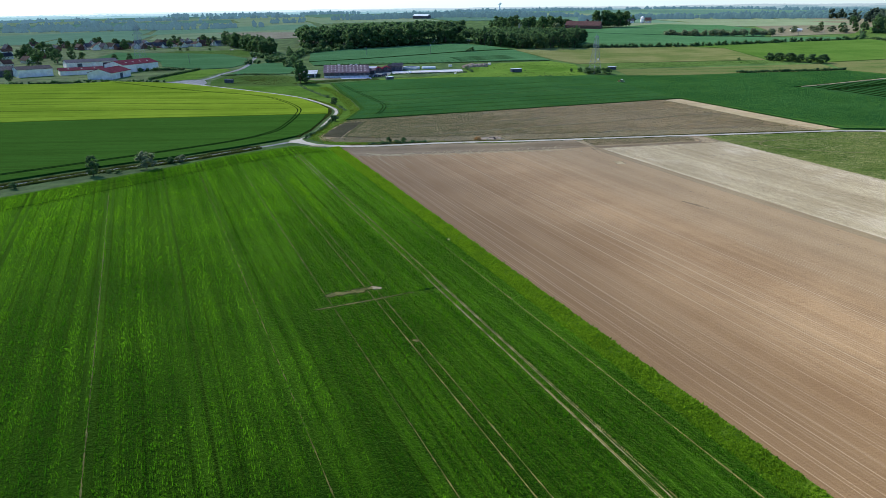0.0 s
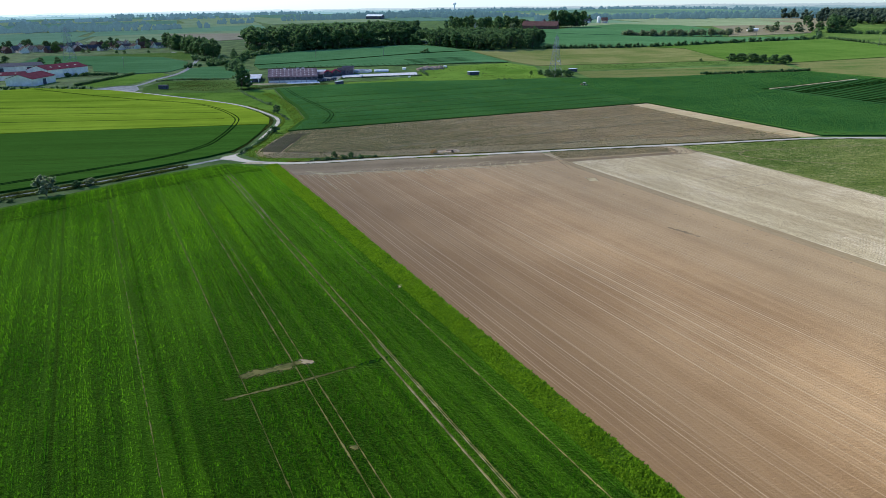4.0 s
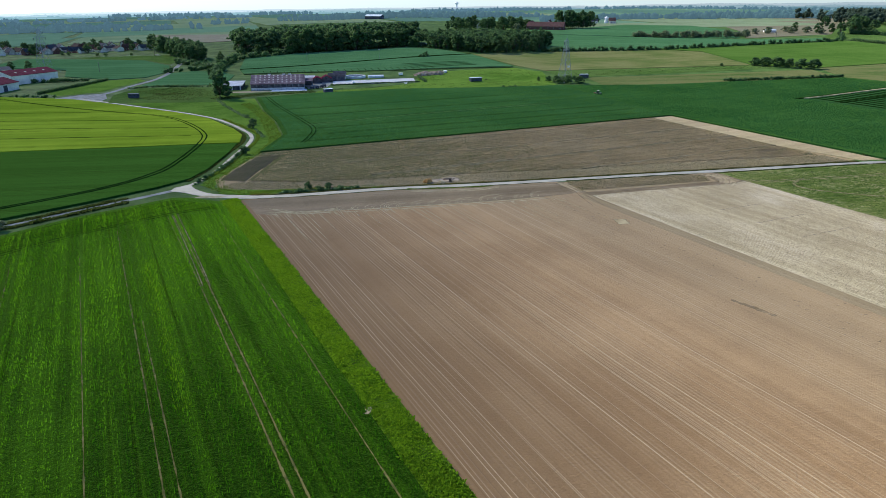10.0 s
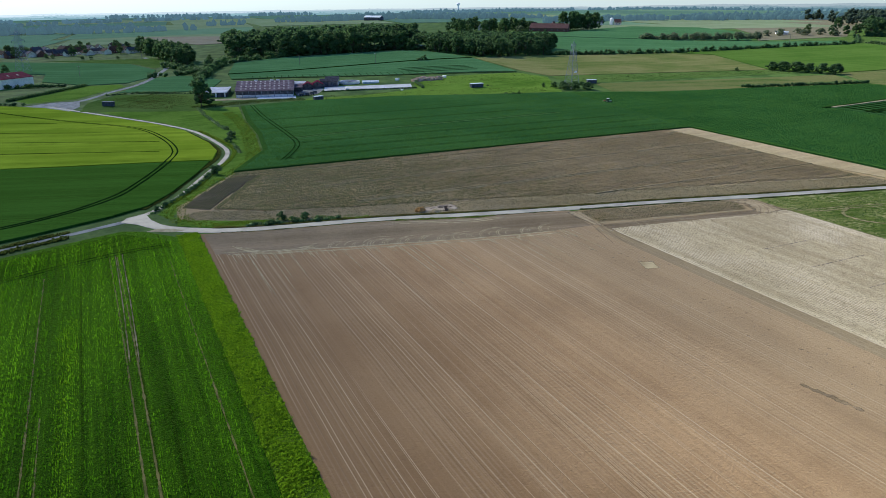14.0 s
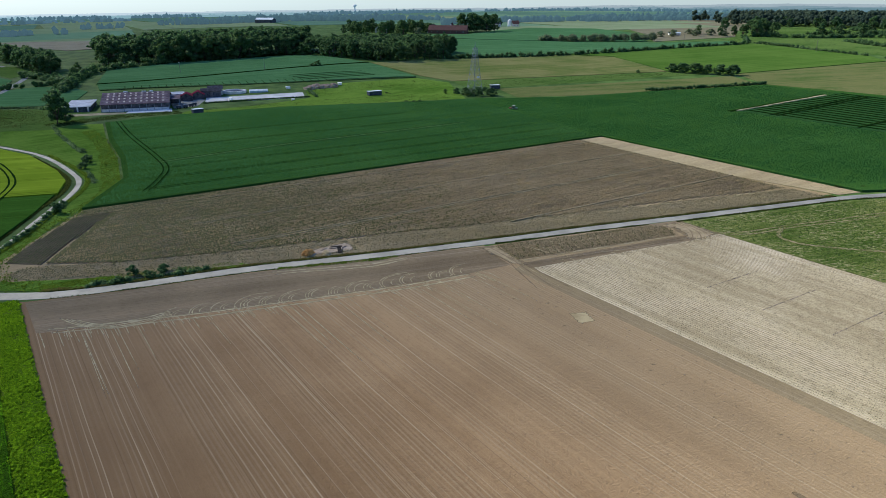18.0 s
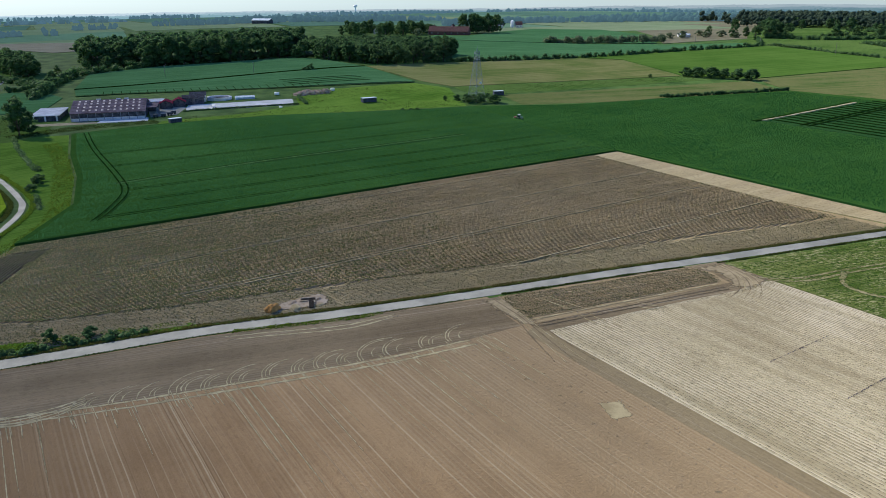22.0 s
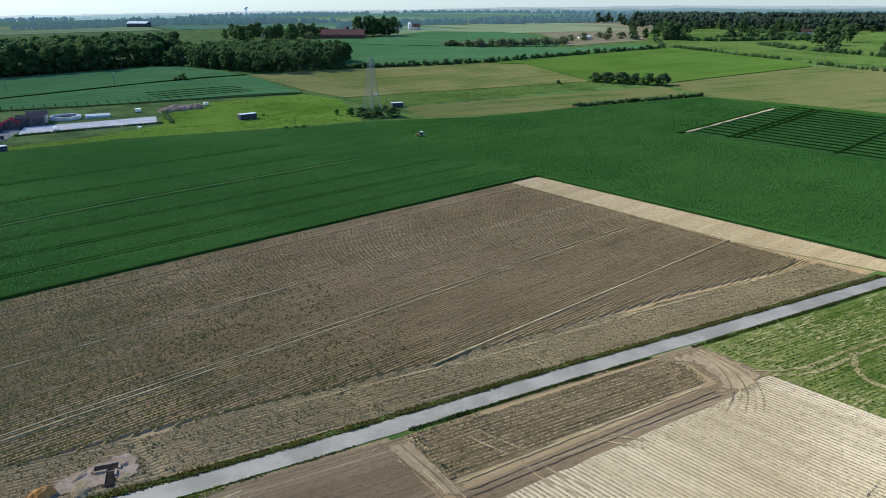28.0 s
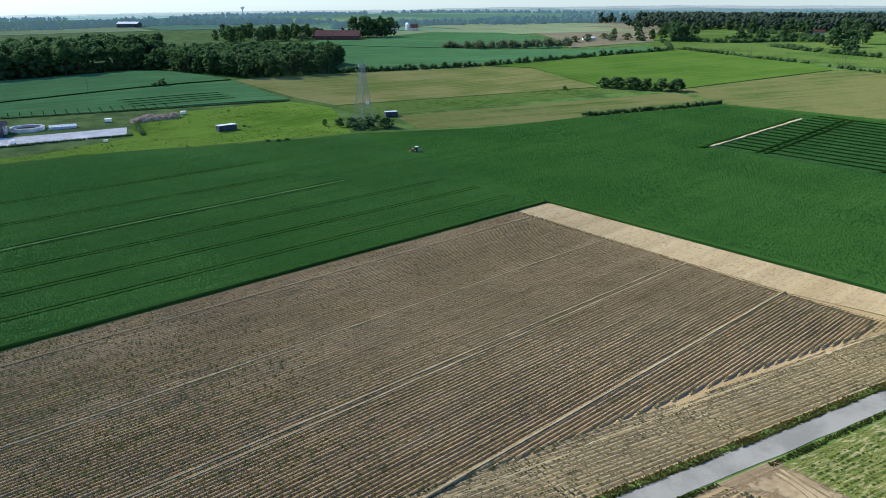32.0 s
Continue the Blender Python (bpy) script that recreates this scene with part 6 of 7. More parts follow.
container("field_shelter", 220.5, 259.5, 0, 9.0, 3.6, 2.4, DARK_METAL, BLUE_METAL, "long pale-roofed animal shelter in the pasture")
container("field_shelter", 302, 236.5, -18, 6.5, 3.2, 2.3, DARK_METAL, BLUE_METAL, "small grey shelter beside the pylon")
container("hay_wagon", 104.5, 252.5, 10, 6.0, 2.6, 2.0, DARK_METAL, BLUE_METAL, "dark covered wagon parked at the field edge", "wagon")
container("hay_wagon", -14.5, 280, -30, 6.4, 2.6, 2.3, DARK_METAL, DARK_METAL, "dark covered wagon in the meadow", "wagon")
container("field_shelter", 184.5, 318, -20, 3.0, 2.0, 1.4, WHITE_PAINT, WHITE_PAINT, "small white box behind the arena")
container("water_tank", 221, 312, -18, 2.6, 1.8, 1.4, WHITE_PAINT, WHITE_PAINT, "small white water tank by the bank", "tank")
container("water_trough", 168, 269, -10, 1.6, 1.0, 0.7, WHITE_PAINT, WHITE_PAINT, "small white trough in the pasture", "trough")

# excavation beside the road
field("dug_ground", [(59.5, 1.2), (66, 3.0), (73.5, 3.6), (74.5, 0.5), (73, -3.2), (66, -2.6), (61, -0.8)], 0.37, CHALK, "pale chalky soil laid bare around a dig", category="soil", step=0.7, soft=1.6)
mound("clay_heap", 61.8, 0.2, 1.7, 1.2, 1.2, 15, CLAY, "heap of orange dug clay", 21, 0.35)
# flat strip: the hollow shows only by its painted shade
mark("dug_hollow", [(63.6, 0.3), (65.2, 0.0)], 0.8, 0.3, PIT, label="flat mark with the shade of a hollow beside the clay heap", category="hollow", ragged=0.1, step=0.5)
mound("chalk_heap", 66.6, 1.4, 1.4, 0.7, 0.45, 30, CHALK, "low heap of pale chalky soil", 22, 0.15)
mound("chalk_heap", 71.9, 0.2, 0.7, 0.5, 0.5, 10, CHALK, "low heap of pale chalky soil", 23, 0.15)
mound("soil_heap", 66.0, -1.4, 1.8, 1.1, 0.55, 70, DUST, "low heap of brown soil", 24, 0.15)
mound("soil_heap", 71.0, -2.6, 1.0, 0.7, 0.4, 20, DUST, "low heap of brown soil", 25, 0.15)
pit = thing("trench", 69.8, 0.8, -22, "rectangular dug trench with shade painted on its dark floor", "trench", h=0.24)
part("floor", box(bmesh.new(), 0, 0, 0.16, 3.0, 1.1, 0.1), PIT, pit)
part("branch_floor", box(bmesh.new(), 0.6, -2.6, 0.16, 1.0, 3.2, 0.1), PIT, pit)
for x, y, sx, sy in ((0, 0.7, 3.4, 0.3), (-1.65, 0, 0.3, 1.2), (1.65, 0, 0.3, 1.2), (-0.7, -0.7, 1.6, 0.3), (1.25, -1.4, 0.3, 1.2), (-0.05, -2.6, 0.3, 2.4)):
    part("rim", box(bmesh.new(), x, y, 0.1, sx, sy, 0.3), CHALK, pit)


# ---- pylons and poles ----
def pylon(x, y, turn, height, foot, label, arms=()):
    ob = thing("pylon", x, y, turn, label, "pylon")
    def half(z):
        t = z / height
        return foot / 2 * (1 - t) ** 1.15 + 0.75
    for sx in (-1, 1):
        for sy in (-1, 1):
            bm = bmesh.new()
            zs = np.linspace(0, height * 0.94, 9)
            for z0, z1 in zip(zs, zs[1:]):
                rod(bm, (sx * half(z0), sy * half(z0), z0), (sx * half(z1), sy * half(z1), z1), 0.13, 0.10, 4)
            part("leg", bm, STEEL, ob)
            part("footing", box(bmesh.new(), sx * half(0), sy * half(0), -0.3, 1.0, 1.0, 0.6), CONCRETE, ob)
    zs, z = [], 0.0
    while z < height * 0.94:
        zs.append(z)
        z += max(1.8, half(z) * 1.25)
    for z0, z1 in zip(zs, zs[1:]):
        for axis in range(2):
            for side in (-1, 1):
                bm = bmesh.new()
                for s in (-1, 1):
                    a, b = half(z0), half(z1)
                    p = (s * a, side * a, z0) if axis == 0 else (side * a, s * a, z0)
                    q = (-s * b, side * b, z1) if axis == 0 else (side * b, -s * b, z1)
                    rod(bm, p, q, 0.055, sides=4)
                b = half(z1)
                rod(bm, (-b, side * b, z1) if axis == 0 else (side * b, -b, z1), (b, side * b, z1) if axis == 0 else (side * b, b, z1), 0.05, sides=4)
                part("brace", bm, STEEL, ob)
    bm = bmesh.new()
    w = half(height * 0.94)
    for s in (-1, 1):
        rod(bm, (s * w, 0, height * 0.94), (s * 0.3, 0, height), 0.14, sides=4)
        rod(bm, (s * w, -w, height * 0.94), (s * w, w, height * 0.94), 0.12, sides=4)
    part("peak", bm, STEEL, ob)
    for z, reach in arms:
        for s in (-1, 1):
            bm = bmesh.new()
            w = half(z)
            for sy in (-1, 1):
                rod(bm, (s * w, sy * w, z), (s * reach, 0, z + 0.3), 0.11, sides=4)
                rod(bm, (s * w, sy * w, z + 1.8), (s * reach, 0, z + 0.3), 0.10, sides=4)
            part("arm", bm, STEEL, ob)
            part("insulator", rod(bmesh.new(), (s * reach, 0, z + 0.2), (s * reach, 0, z - 1.6), 0.14), DARK_METAL, ob)
    return ob


tall = pylon(277, 226, 12, 31.0, 6.4, "slender steel lattice tower rising from bushes", arms=((28.0, 2.2),))
part("antenna_box", box(bmesh.new(), 3.4, 0, 10.2, 1.4, 1.0, 1.2), WHITE_PAINT, tall, "white equipment box")
part("antenna", rod(bmesh.new(), (0, 0, 30.6), (0, 0, 33), 0.08), STEEL, tall)
pylon(-74, 538, 50, 36, 7.5, "steel lattice power pylon with three crossarms", arms=((21, 5.5), (26, 7.0), (31, 5.0)))


def pole(x, y, h, label="weathered wooden utility pole", twin=False, name="utility_pole"):
    ob = thing(name, x, y, 0, label, "pole")
    part("shaft", rod(bmesh.new(), (0, 0, -0.3), (0, 0, h), 0.22, 0.14, 8), WOODEN, ob)
    part("crossarm", box(bmesh.new(), 0, 0, h - 0.7, 2.0, 0.14, 0.14, 35), WOODEN, ob)
    for s in (-0.8, 0, 0.8):
        part("insulator", rod(bmesh.new(), (s * 0.82, s * 0.57, h - 0.55), (s * 0.82, s * 0.57, h - 0.25), 0.07), WHITE_PAINT, ob)
    return ob


for x, y, h in ((148, 459, 9), (203, 413, 10), (663, 368, 11), (691, 234, 11), (655, 149, 11), (666, 148, 11), (730, 337, 11), (27, 620, 9), (-30, 470, 9), (357, 396, 8)):
    pole(x, y, h)

# ---- tractor ----
tractor = thing("tractor", 257, 160, -58, "small pale green tractor towing a red implement in the wheat", "tractor", h=0.75)
tractor.scale = (0.8, 0.8, 0.8)
part("hood", box(bmesh.new(), 1.3, 0, 0.75, 2.0, 0.95, 0.8), GREEN_PAINT, tractor)
cab = part("cab", box(bmesh.new(), -0.35, 0, 0.8, 1.5, 1.5, 1.75), GLASS, tractor)
part("cab_roof", box(bmesh.new(), -0.35, 0, 2.55, 1.7, 1.7, 0.2), WHITE_PAINT, cab)
for sx, r, wy in ((1.7, 0.62, 0.95), (-0.75, 0.92, 1.05)):
    for s in (-1, 1):
        wheel = part("wheel", rod(bmesh.new(), (sx, s * wy - 0.22, r - 0.1), (sx, s * wy + 0.22, r - 0.1), r, sides=18), RUBBER, tractor)
        part("rim", rod(bmesh.new(), (sx, s * wy - 0.25, r - 0.1), (sx, s * wy + 0.25, r - 0.1), r * 0.55, sides=14), YELLOW_PAINT, wheel)
part("exhaust", rod(bmesh.new(), (1.0, 0.4, 1.5), (1.0, 0.4, 2.6), 0.06), DARK_METAL, tractor)
part("hitch", box(bmesh.new(), -2.0, 0, 0.45, 1.4, 0.15, 0.15), DARK_METAL, tractor)
imp = part("implement", box(bmesh.new(), -3.0, 0, 0.6, 1.0, 1.6, 0.8), RED_PAINT, tractor, "red mounted implement")
for s in (-1, 1):
    part("boom", box(bmesh.new(), -3.2, s * 2.6, 0.9, 0.2, 2.8, 0.2), GREEN_PAINT, imp)

# ---- sheds and village to the north-west ----
building("warehouse", -82, 414, 44, 40, 22, 6.5, 9.5, WALL_WHITE, ROOF_RED, "long white warehouse with a dark red roof", "warehouse", skylights=[(-12, -6), (-4, -6), (4, -6), (12, -6)])
building("warehouse", -99, 357, 62, 30, 20, 5.0, 8.0, WALL_WHITE, ROOF_RED, "white shed with a dark red roof", "warehouse", doors=1)
building("warehouse", -122, 400, 10, 34, 16, 3.6, 5.4, WALL_WHITE, ROOF_RED, "low white shed with a red roof", "warehouse", skylights=[(-10, -4), (0, -4), (10, -4)])
building("warehouse", -118, 470, 14, 44, 18, 5.0, 7.0, WALL_WHITE, ROOF_SLATE, "long pale shed with a grey roof", "warehouse", doors=2)
building("warehouse", -158, 396, 20, 26, 18, 6.0, 8.0, WALL_WHITE, ROOF_SLATE, "pale blue-white shed with a grey roof", "warehouse")
building("warehouse", -186, 404, 20, 26, 20, 5.0, 7.5, WALL_DARK, ROOF_SLATE, "dark shed with a grey roof", "warehouse")
rng = random.Random(17)
spots = [(-205, 604), (-178, 540), (-192, 648), (-182, 690), (-215, 680), (-230, 640), (-212, 560), (-190, 490), (-216, 470), (-172, 600), (-225, 760), (-200, 800), (-245, 720), (-168, 724), (-160, 770)]
for k in range(19):
    x = -142 + k * 9.2
    spots.append((x, 726 - (x + 120) * 0.05 + rng.uniform(-14, 10)))
    if k % 3:
        spots.append((x + 3, 764 - (x + 120) * 0.05 + rng.uniform(-12, 12)))
for x, y in spots:
    roof = rng.choice((ROOF_TILE, ROOF_SLATE, ROOF_TILE, ROOF_SLATE))
    wall = rng.choice((WALL_RENDER, WALL_BRICK, WALL_RENDER, WALL_BRICK, WALL_WHITE))
    look_of = {WALL_RENDER: "cream rendered", WALL_WHITE: "white", WALL_BRICK: "red brick"}[wall]
    tiles = {ROOF_TILE: "brown tiled roof", ROOF_SLATE: "grey slate roof"}[roof]
    building("house", x, y, rng.choice((20, 35, 110, 125)) + rng.uniform(-8, 8), rng.uniform(9, 14), rng.uniform(7, 9), rng.uniform(2.6, 3.8), rng.uniform(5.6, 7.2), wall, roof, "%s village house with a %s" % (look_of, tiles), chimney=rng.choice((1, 2)), windows=3, group="village houses")
for k in range(56):
    x = rng.uniform(-260, 20)
    y = 700 + rng.uniform(0, 95) - 0.05 * x if k % 3 else rng.uniform(470, 680)
    if k % 3 == 0:
        x = rng.uniform(-260, -150)
    tree(OAKS, x, y, rng.uniform(0.4, 0.75), "garden tree among village houses", "village trees")
for x, y, s in ((-150, 520, 0.8), (-165, 505, 0.9), (-140, 560, 0.8), (-160, 575, 0.9), (-175, 555, 0.8), (-128, 530, 0.6), (-182, 585, 1.0), (-98, 508, 0.5), (-84, 498, 0.55), (-170, 352, 0.55), (-182, 360, 0.5)):
    tree(OAKS, x, y, s, "dark broad tree beside the sheds", "village trees")
hedge([(-200, 338), (-150, 328), (-105, 322), (-60, 304)], 2.0, 3.0, "low dark hedge behind the barley", 0.25, 81, lump=1.5)
for x, y, s in ((-62, 690, 1.8), (-56, 684, 1.6), (-28, 655, 1.4), (-20, 650, 1.3), (5, 640, 1.2)):
    bush(x, y, s, "dark bush on the meadow")

# ---- farmstead on the hill ----
ROOF_RUST = plain_material("rust_red_tile_roof", (0.16, 0.075, 0.062), (0.27, 0.135, 0.11), 0.6, 3.0, rough=0.95, bump=0.4)
building("farm_building", 572, 694, -47, 54, 15, 4.6, 10.5, WALL_BRICK, ROOF_RUST, "long brick farm building with a red-brown roof", "farm building", windows=6)
building("farm_house", 566, 724, 43, 18, 11, 6.0, 11.0, WALL_WHITE, ROOF_TILE, "white gabled farmhouse with brown roof", chimney=2, windows=3)
building("farm_house", 582, 700, 43, 12, 9, 6.0, 12.5, WALL_WHITE, ROOF_TILE, "white gable of a farm building", chimney=1, windows=2)
building("farm_house", 508, 770, 20, 16, 10, 5.0, 9.0, WALL_RENDER, ROOF_SLATE, "pale house among dark trees", chimney=2, windows=3)
building("farm_house", 728, 788, -30, 14, 9, 4.0, 7.0, WALL_WHITE, ROOF_SLATE, "white cottage at the field end", chimney=1, windows=3)
building("farm_house", 752, 768, -30, 10, 8, 4.5, 9.0, WALL_RENDER, ROOF_RUST, "cream cottage beside a white silo", chimney=1, windows=2)
silo = thing("silo", 746, 776, 0, "round white concrete silo", "silo")
part("shaft", rod(bmesh.new(), (0, 0, -0.5), (0, 0, 9.5), 3.0, 3.0, 20), WHITE_PAINT, silo)
part("cap", rod(bmesh.new(), (0, 0, 9.5), (0, 0, 11.4), 3.1, 0.8, 20), WHITE_PAINT, silo)
for x, y in ((599, 700), (606, 692), (612, 684), (620, 690), (628, 680), (636, 686), (604, 708), (616, 700), (630, 694), (642, 680), (624, 706)):
    tree(OAKS, x, y, 1.15, "tall tree beside the farmstead", "farmstead trees", tall=1.25)
for k in range(44):
    x, y = 450 + rng.uniform(0, 120), 735 + rng.uniform(-25, 85)
    tree(OAKS, x, y, rng.uniform(0.7, 1.1), "dark tree round the farmstead", "farmstead trees")
tree(WILLOWS, 520, 690, 1.3, "pale round willow below the farmstead")
for x, y in ((712, 796), (690, 778), (720, 800), (680, 772), (738, 792)):
    tree(OAKS, x, y, 0.75, "tree beside the cottages", "farmstead trees")
for k, (x, y) in enumerate(((584, 498), (590, 484), (594, 470), (604, 462), (612, 456), (622, 451), (634, 445), (646, 436), (656, 431), (666, 426), (676, 422), (600, 476), (628, 458))):
    tree(WILLOWS, x, y, 0.8 + 0.15 * (k % 3), "pale grey-green willow in a row", "willow row")
hedge([(580, 506), (612, 476), (650, 457), (699, 440)], 6.5, 9.0, "grey-green willow scrub in a long band", 0.08, 96, material=LEAF_GREY, lump=1.3)
for x, y, s in ((730, 457, 2.0), (760, 462, 2.2), (797, 467, 2.0), (800, 436, 2.3), (799, 415, 2.0), (745, 450, 1.6), (775, 440, 2.2)):
    bush(x, y, s, "pale scrubby bush on rough ground", 0.9, BUSH_GREY)
building("shed", 772, 470, -40, 14, 7, 2.6, 3.6, WALL_WHITE, BLUE_METAL, "low pale shed in scrub", "shed")
building("house", 1055, 327, -60, 18, 9, 3.0, 6.0, WALL_RENDER, ROOF_TILE, "low house with an orange-brown roof", chimney=1, windows=3)
shed = building("warehouse", 494, 1195, -44, 34, 18, 6, 9, WALL_DARK, BLUE_METAL, "distant grey-roofed farm shed", "warehouse")

# scattered trees of the hedged slope to the east
hedge([(822, 388), (850, 330), (905, 300), (930, 270)], 5.0, 8.0, "tall hedgerow across the pasture slope", 0.1, 91, lump=1.4)
hedge([(905, 369), (950, 330), (990, 300)], 5.0, 8.0, "tall hedgerow across the pasture slope", 0.1, 92, lump=1.4)
hedge([(1050, 390), (985, 330), (945, 284), (900, 230)], 4.5, 8.0, "tall hedgerow across the pasture slope", 0.2, 93, lump=1.4)
hedge([(830, 283), (800, 230), (780, 150), (770, 60)], 4.5, 7.0, "hedgerow across the pasture", 0.3, 94, lump=1.4)
for k in range(75):
    x, y = rng.uniform(800, 1130), rng.uniform(-40, 520)
    if 0.8 * x + 0.5 * y < 830 or abs(y - 300 - (x - 900) * -0.5) < 20:
        continue
    tree(OAKS + FINE, x, y, rng.uniform(0.7, 1.2), "broad tree in the hedged pasture", "pasture trees")
for x, y, s in ((825, 388, 1.1), (835, 396, 1.2), (846, 404, 1.3), (858, 398, 1.1), (815, 400, 0.9), (828, 372, 0.8), (850, 380, 1.0), (870, 410, 1.1), (800, 420, 0.8), (795, 190, 0.9), (806, 200, 0.9), (784, 142, 0.8), (790, 120, 0.9), (861, 232, 1.2), (872, 222, 1.1), (882, 240, 1.2)):
    tree(OAKS + FINE, x, y, s, "broad dark tree on the pasture edge", "pasture trees")

# ---- distance ----
LEAF_FAR = leaf_material("distant_trees", (0.030, 0.056, 0.040), (0.058, 0.092, 0.060), (0.075, 0.105, 0.06))


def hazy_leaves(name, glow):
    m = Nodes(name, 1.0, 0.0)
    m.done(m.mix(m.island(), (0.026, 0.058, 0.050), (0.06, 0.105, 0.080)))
    # trees give off no light: this bluish glow imitates haze in front of them
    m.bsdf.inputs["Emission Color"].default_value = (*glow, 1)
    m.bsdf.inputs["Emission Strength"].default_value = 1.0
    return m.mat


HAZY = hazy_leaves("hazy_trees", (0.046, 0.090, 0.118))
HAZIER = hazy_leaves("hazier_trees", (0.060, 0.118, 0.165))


def far_trees(name, places, label, material=None):
    """Distant woods: clumped crowns, joined."""
    rg = np.random.default_rng(len(places))
    blobs = []
    for x, y, r, h in places:
        z = lift(x, y)
        blobs.append((x, y, z + h - r * 0.8, r))
        blobs.append((x + rg.normal(0, r * 0.5), y + rg.normal(0, r * 0.5), z + h * 0.45, r * 0.95))
    if material is None:
        return tagged(new(name, crown_mesh(name, 5, blobs, 6, 1.1, LEAF_FAR, 0.95, 0.95)), label, "woodland", kind="stuff")
    v, f = cores(rg, blobs, 1.0, 1.15, (COARSE_V, COARSE_F), 0.26)
    return tagged(new(name, fast_mesh(name, v, f, material or LEAF_FAR)), label, "woodland", kind="stuff")


def belt(points, depth, gap, h, seed, drop=0.0):
    rg = random.Random(seed)
    out = []
    for x, y in smooth_line(points, gap):
        if rg.random() < drop:
            continue
        for _ in range(max(2, int(1.8 * depth / gap))):
            out.append((x + rg.uniform(-0.5, 0.5) * depth, y + rg.uniform(-0.5, 0.5) * depth, gap * rg.uniform(0.25, 0.5), h * rg.uniform(0.6, 1.15)))
    return out


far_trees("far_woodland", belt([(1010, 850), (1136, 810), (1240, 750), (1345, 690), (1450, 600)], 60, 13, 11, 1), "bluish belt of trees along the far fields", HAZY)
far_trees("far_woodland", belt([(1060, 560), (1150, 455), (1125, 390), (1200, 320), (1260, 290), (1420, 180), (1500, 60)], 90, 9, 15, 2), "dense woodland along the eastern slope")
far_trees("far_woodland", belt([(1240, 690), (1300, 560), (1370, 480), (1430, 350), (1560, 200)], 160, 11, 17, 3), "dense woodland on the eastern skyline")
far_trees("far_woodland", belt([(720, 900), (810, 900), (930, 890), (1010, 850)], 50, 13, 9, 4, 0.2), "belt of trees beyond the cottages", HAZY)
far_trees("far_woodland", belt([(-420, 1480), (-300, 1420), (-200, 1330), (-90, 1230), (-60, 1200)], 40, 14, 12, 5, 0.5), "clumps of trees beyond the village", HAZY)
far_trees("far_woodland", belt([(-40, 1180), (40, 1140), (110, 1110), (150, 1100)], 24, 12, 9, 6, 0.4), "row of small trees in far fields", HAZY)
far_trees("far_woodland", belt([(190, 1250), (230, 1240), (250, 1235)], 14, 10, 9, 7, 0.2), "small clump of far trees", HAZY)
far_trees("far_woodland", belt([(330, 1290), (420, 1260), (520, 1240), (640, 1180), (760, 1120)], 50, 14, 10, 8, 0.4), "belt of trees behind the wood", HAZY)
far_trees("far_woodland", belt([(180, 700), (230, 690), (260, 700)], 16, 10, 8, 9, 0.3), "small far clump of trees")
brg = random.Random(77)
for k in range(26):
    a = radians(brg.uniform(18, 112))
    d = 1400 * 2.1 ** (k / 26)
    x, y = d * math.cos(a), d * math.sin(a) - 100
    s = brg.uniform(60, 240) * (0.6 + d / 2500)
    t = a + radians(90 + brg.uniform(-14, 14))
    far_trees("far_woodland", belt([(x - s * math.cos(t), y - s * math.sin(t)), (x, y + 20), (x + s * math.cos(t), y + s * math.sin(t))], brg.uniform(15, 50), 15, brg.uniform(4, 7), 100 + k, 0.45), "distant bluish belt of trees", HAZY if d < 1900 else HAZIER)

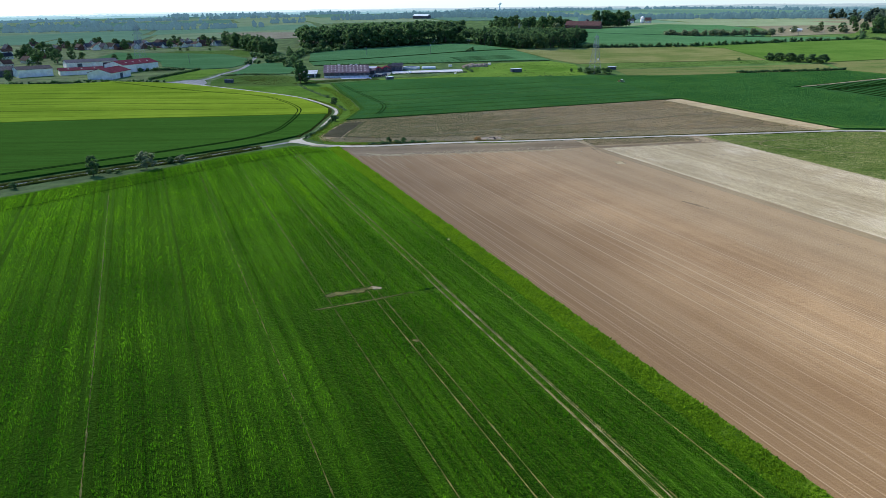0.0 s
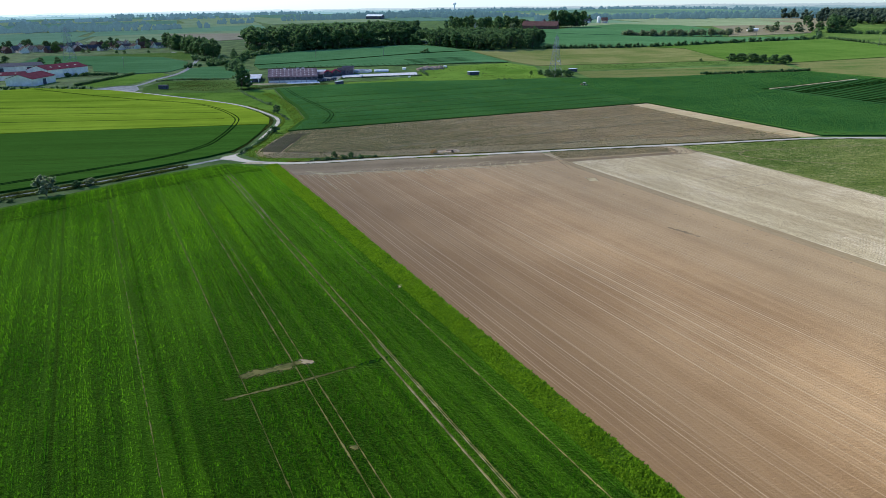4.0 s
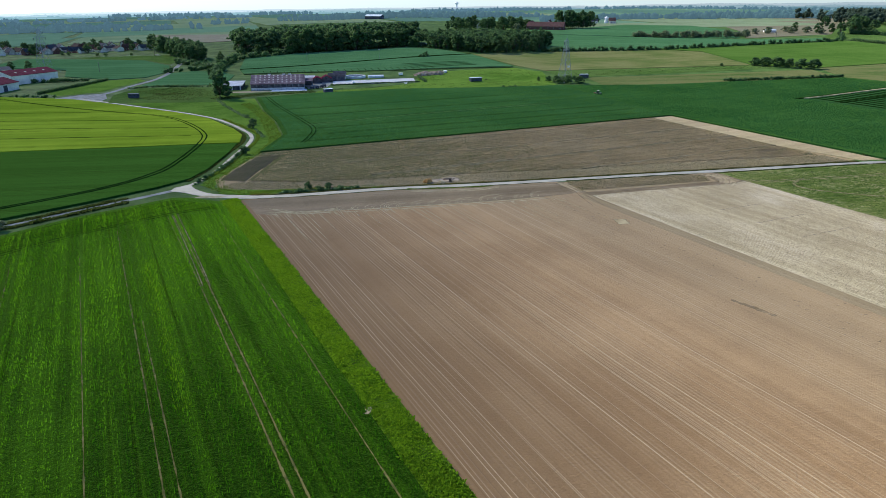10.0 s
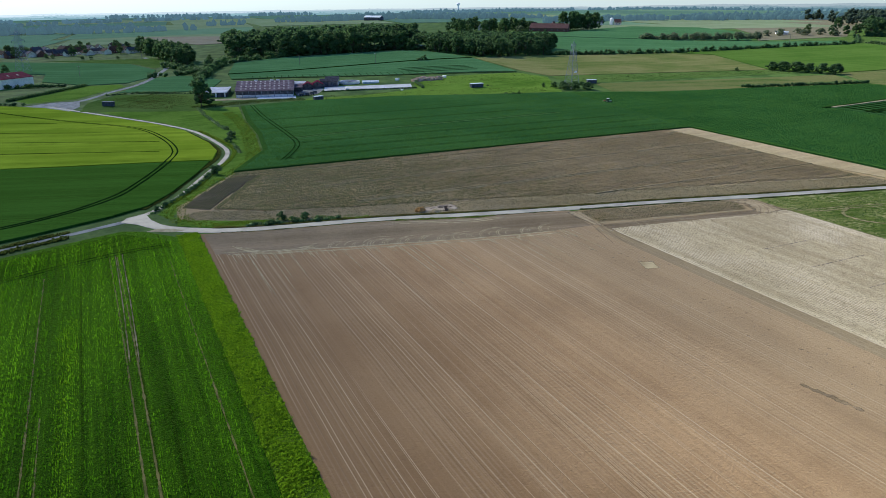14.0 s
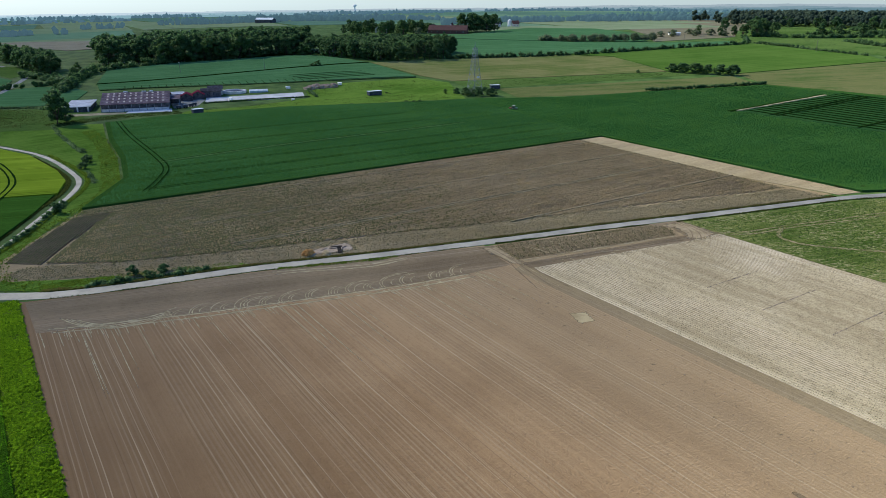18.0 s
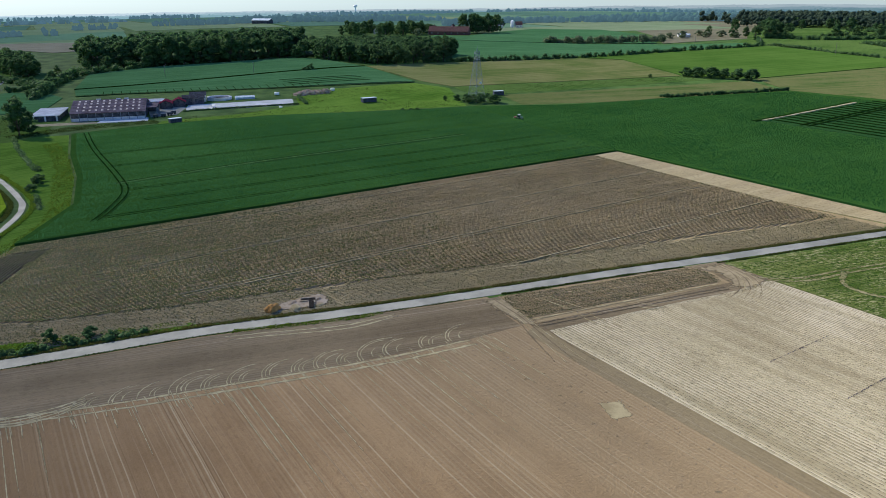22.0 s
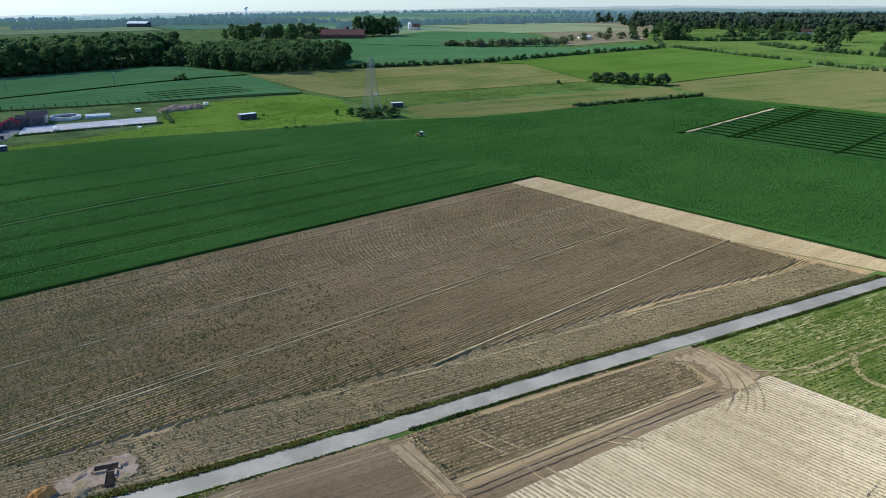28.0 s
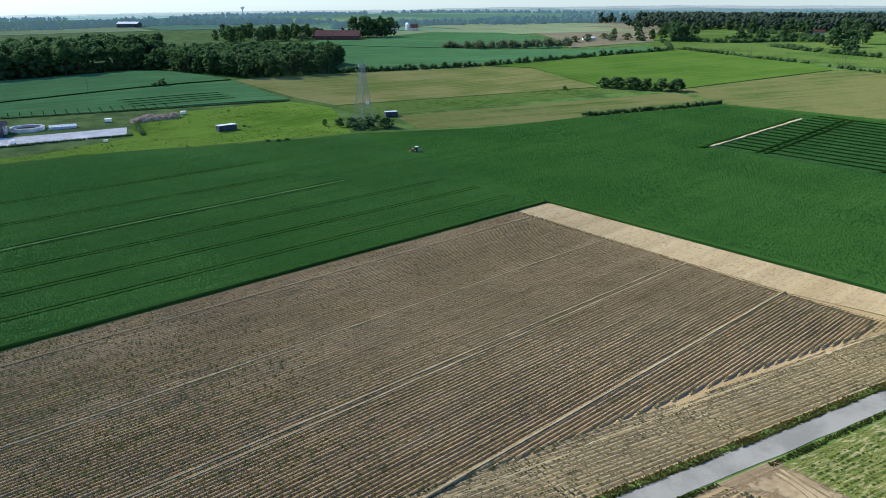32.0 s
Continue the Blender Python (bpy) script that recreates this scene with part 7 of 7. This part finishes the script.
water = thing("water_tower", 1370, 2552, 0, "distant white mushroom-shaped water tower", "water tower")
part("shaft", rod(bmesh.new(), (0, 0, -2), (0, 0, 22), 3.0, 2.6, 16), WHITE_PAINT, water)
part("bowl", rod(bmesh.new(), (0, 0, 22), (0, 0, 29), 3.0, 8.5, 20), WHITE_PAINT, water)
part("cap", rod(bmesh.new(), (0, 0, 29), (0, 0, 32), 8.5, 5.0, 20), WHITE_PAINT, water)


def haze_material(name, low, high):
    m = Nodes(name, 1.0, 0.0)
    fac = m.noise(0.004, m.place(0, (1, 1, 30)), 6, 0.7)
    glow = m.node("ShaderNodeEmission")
    # haze painted as a glowing colour, stronger on the sunward side
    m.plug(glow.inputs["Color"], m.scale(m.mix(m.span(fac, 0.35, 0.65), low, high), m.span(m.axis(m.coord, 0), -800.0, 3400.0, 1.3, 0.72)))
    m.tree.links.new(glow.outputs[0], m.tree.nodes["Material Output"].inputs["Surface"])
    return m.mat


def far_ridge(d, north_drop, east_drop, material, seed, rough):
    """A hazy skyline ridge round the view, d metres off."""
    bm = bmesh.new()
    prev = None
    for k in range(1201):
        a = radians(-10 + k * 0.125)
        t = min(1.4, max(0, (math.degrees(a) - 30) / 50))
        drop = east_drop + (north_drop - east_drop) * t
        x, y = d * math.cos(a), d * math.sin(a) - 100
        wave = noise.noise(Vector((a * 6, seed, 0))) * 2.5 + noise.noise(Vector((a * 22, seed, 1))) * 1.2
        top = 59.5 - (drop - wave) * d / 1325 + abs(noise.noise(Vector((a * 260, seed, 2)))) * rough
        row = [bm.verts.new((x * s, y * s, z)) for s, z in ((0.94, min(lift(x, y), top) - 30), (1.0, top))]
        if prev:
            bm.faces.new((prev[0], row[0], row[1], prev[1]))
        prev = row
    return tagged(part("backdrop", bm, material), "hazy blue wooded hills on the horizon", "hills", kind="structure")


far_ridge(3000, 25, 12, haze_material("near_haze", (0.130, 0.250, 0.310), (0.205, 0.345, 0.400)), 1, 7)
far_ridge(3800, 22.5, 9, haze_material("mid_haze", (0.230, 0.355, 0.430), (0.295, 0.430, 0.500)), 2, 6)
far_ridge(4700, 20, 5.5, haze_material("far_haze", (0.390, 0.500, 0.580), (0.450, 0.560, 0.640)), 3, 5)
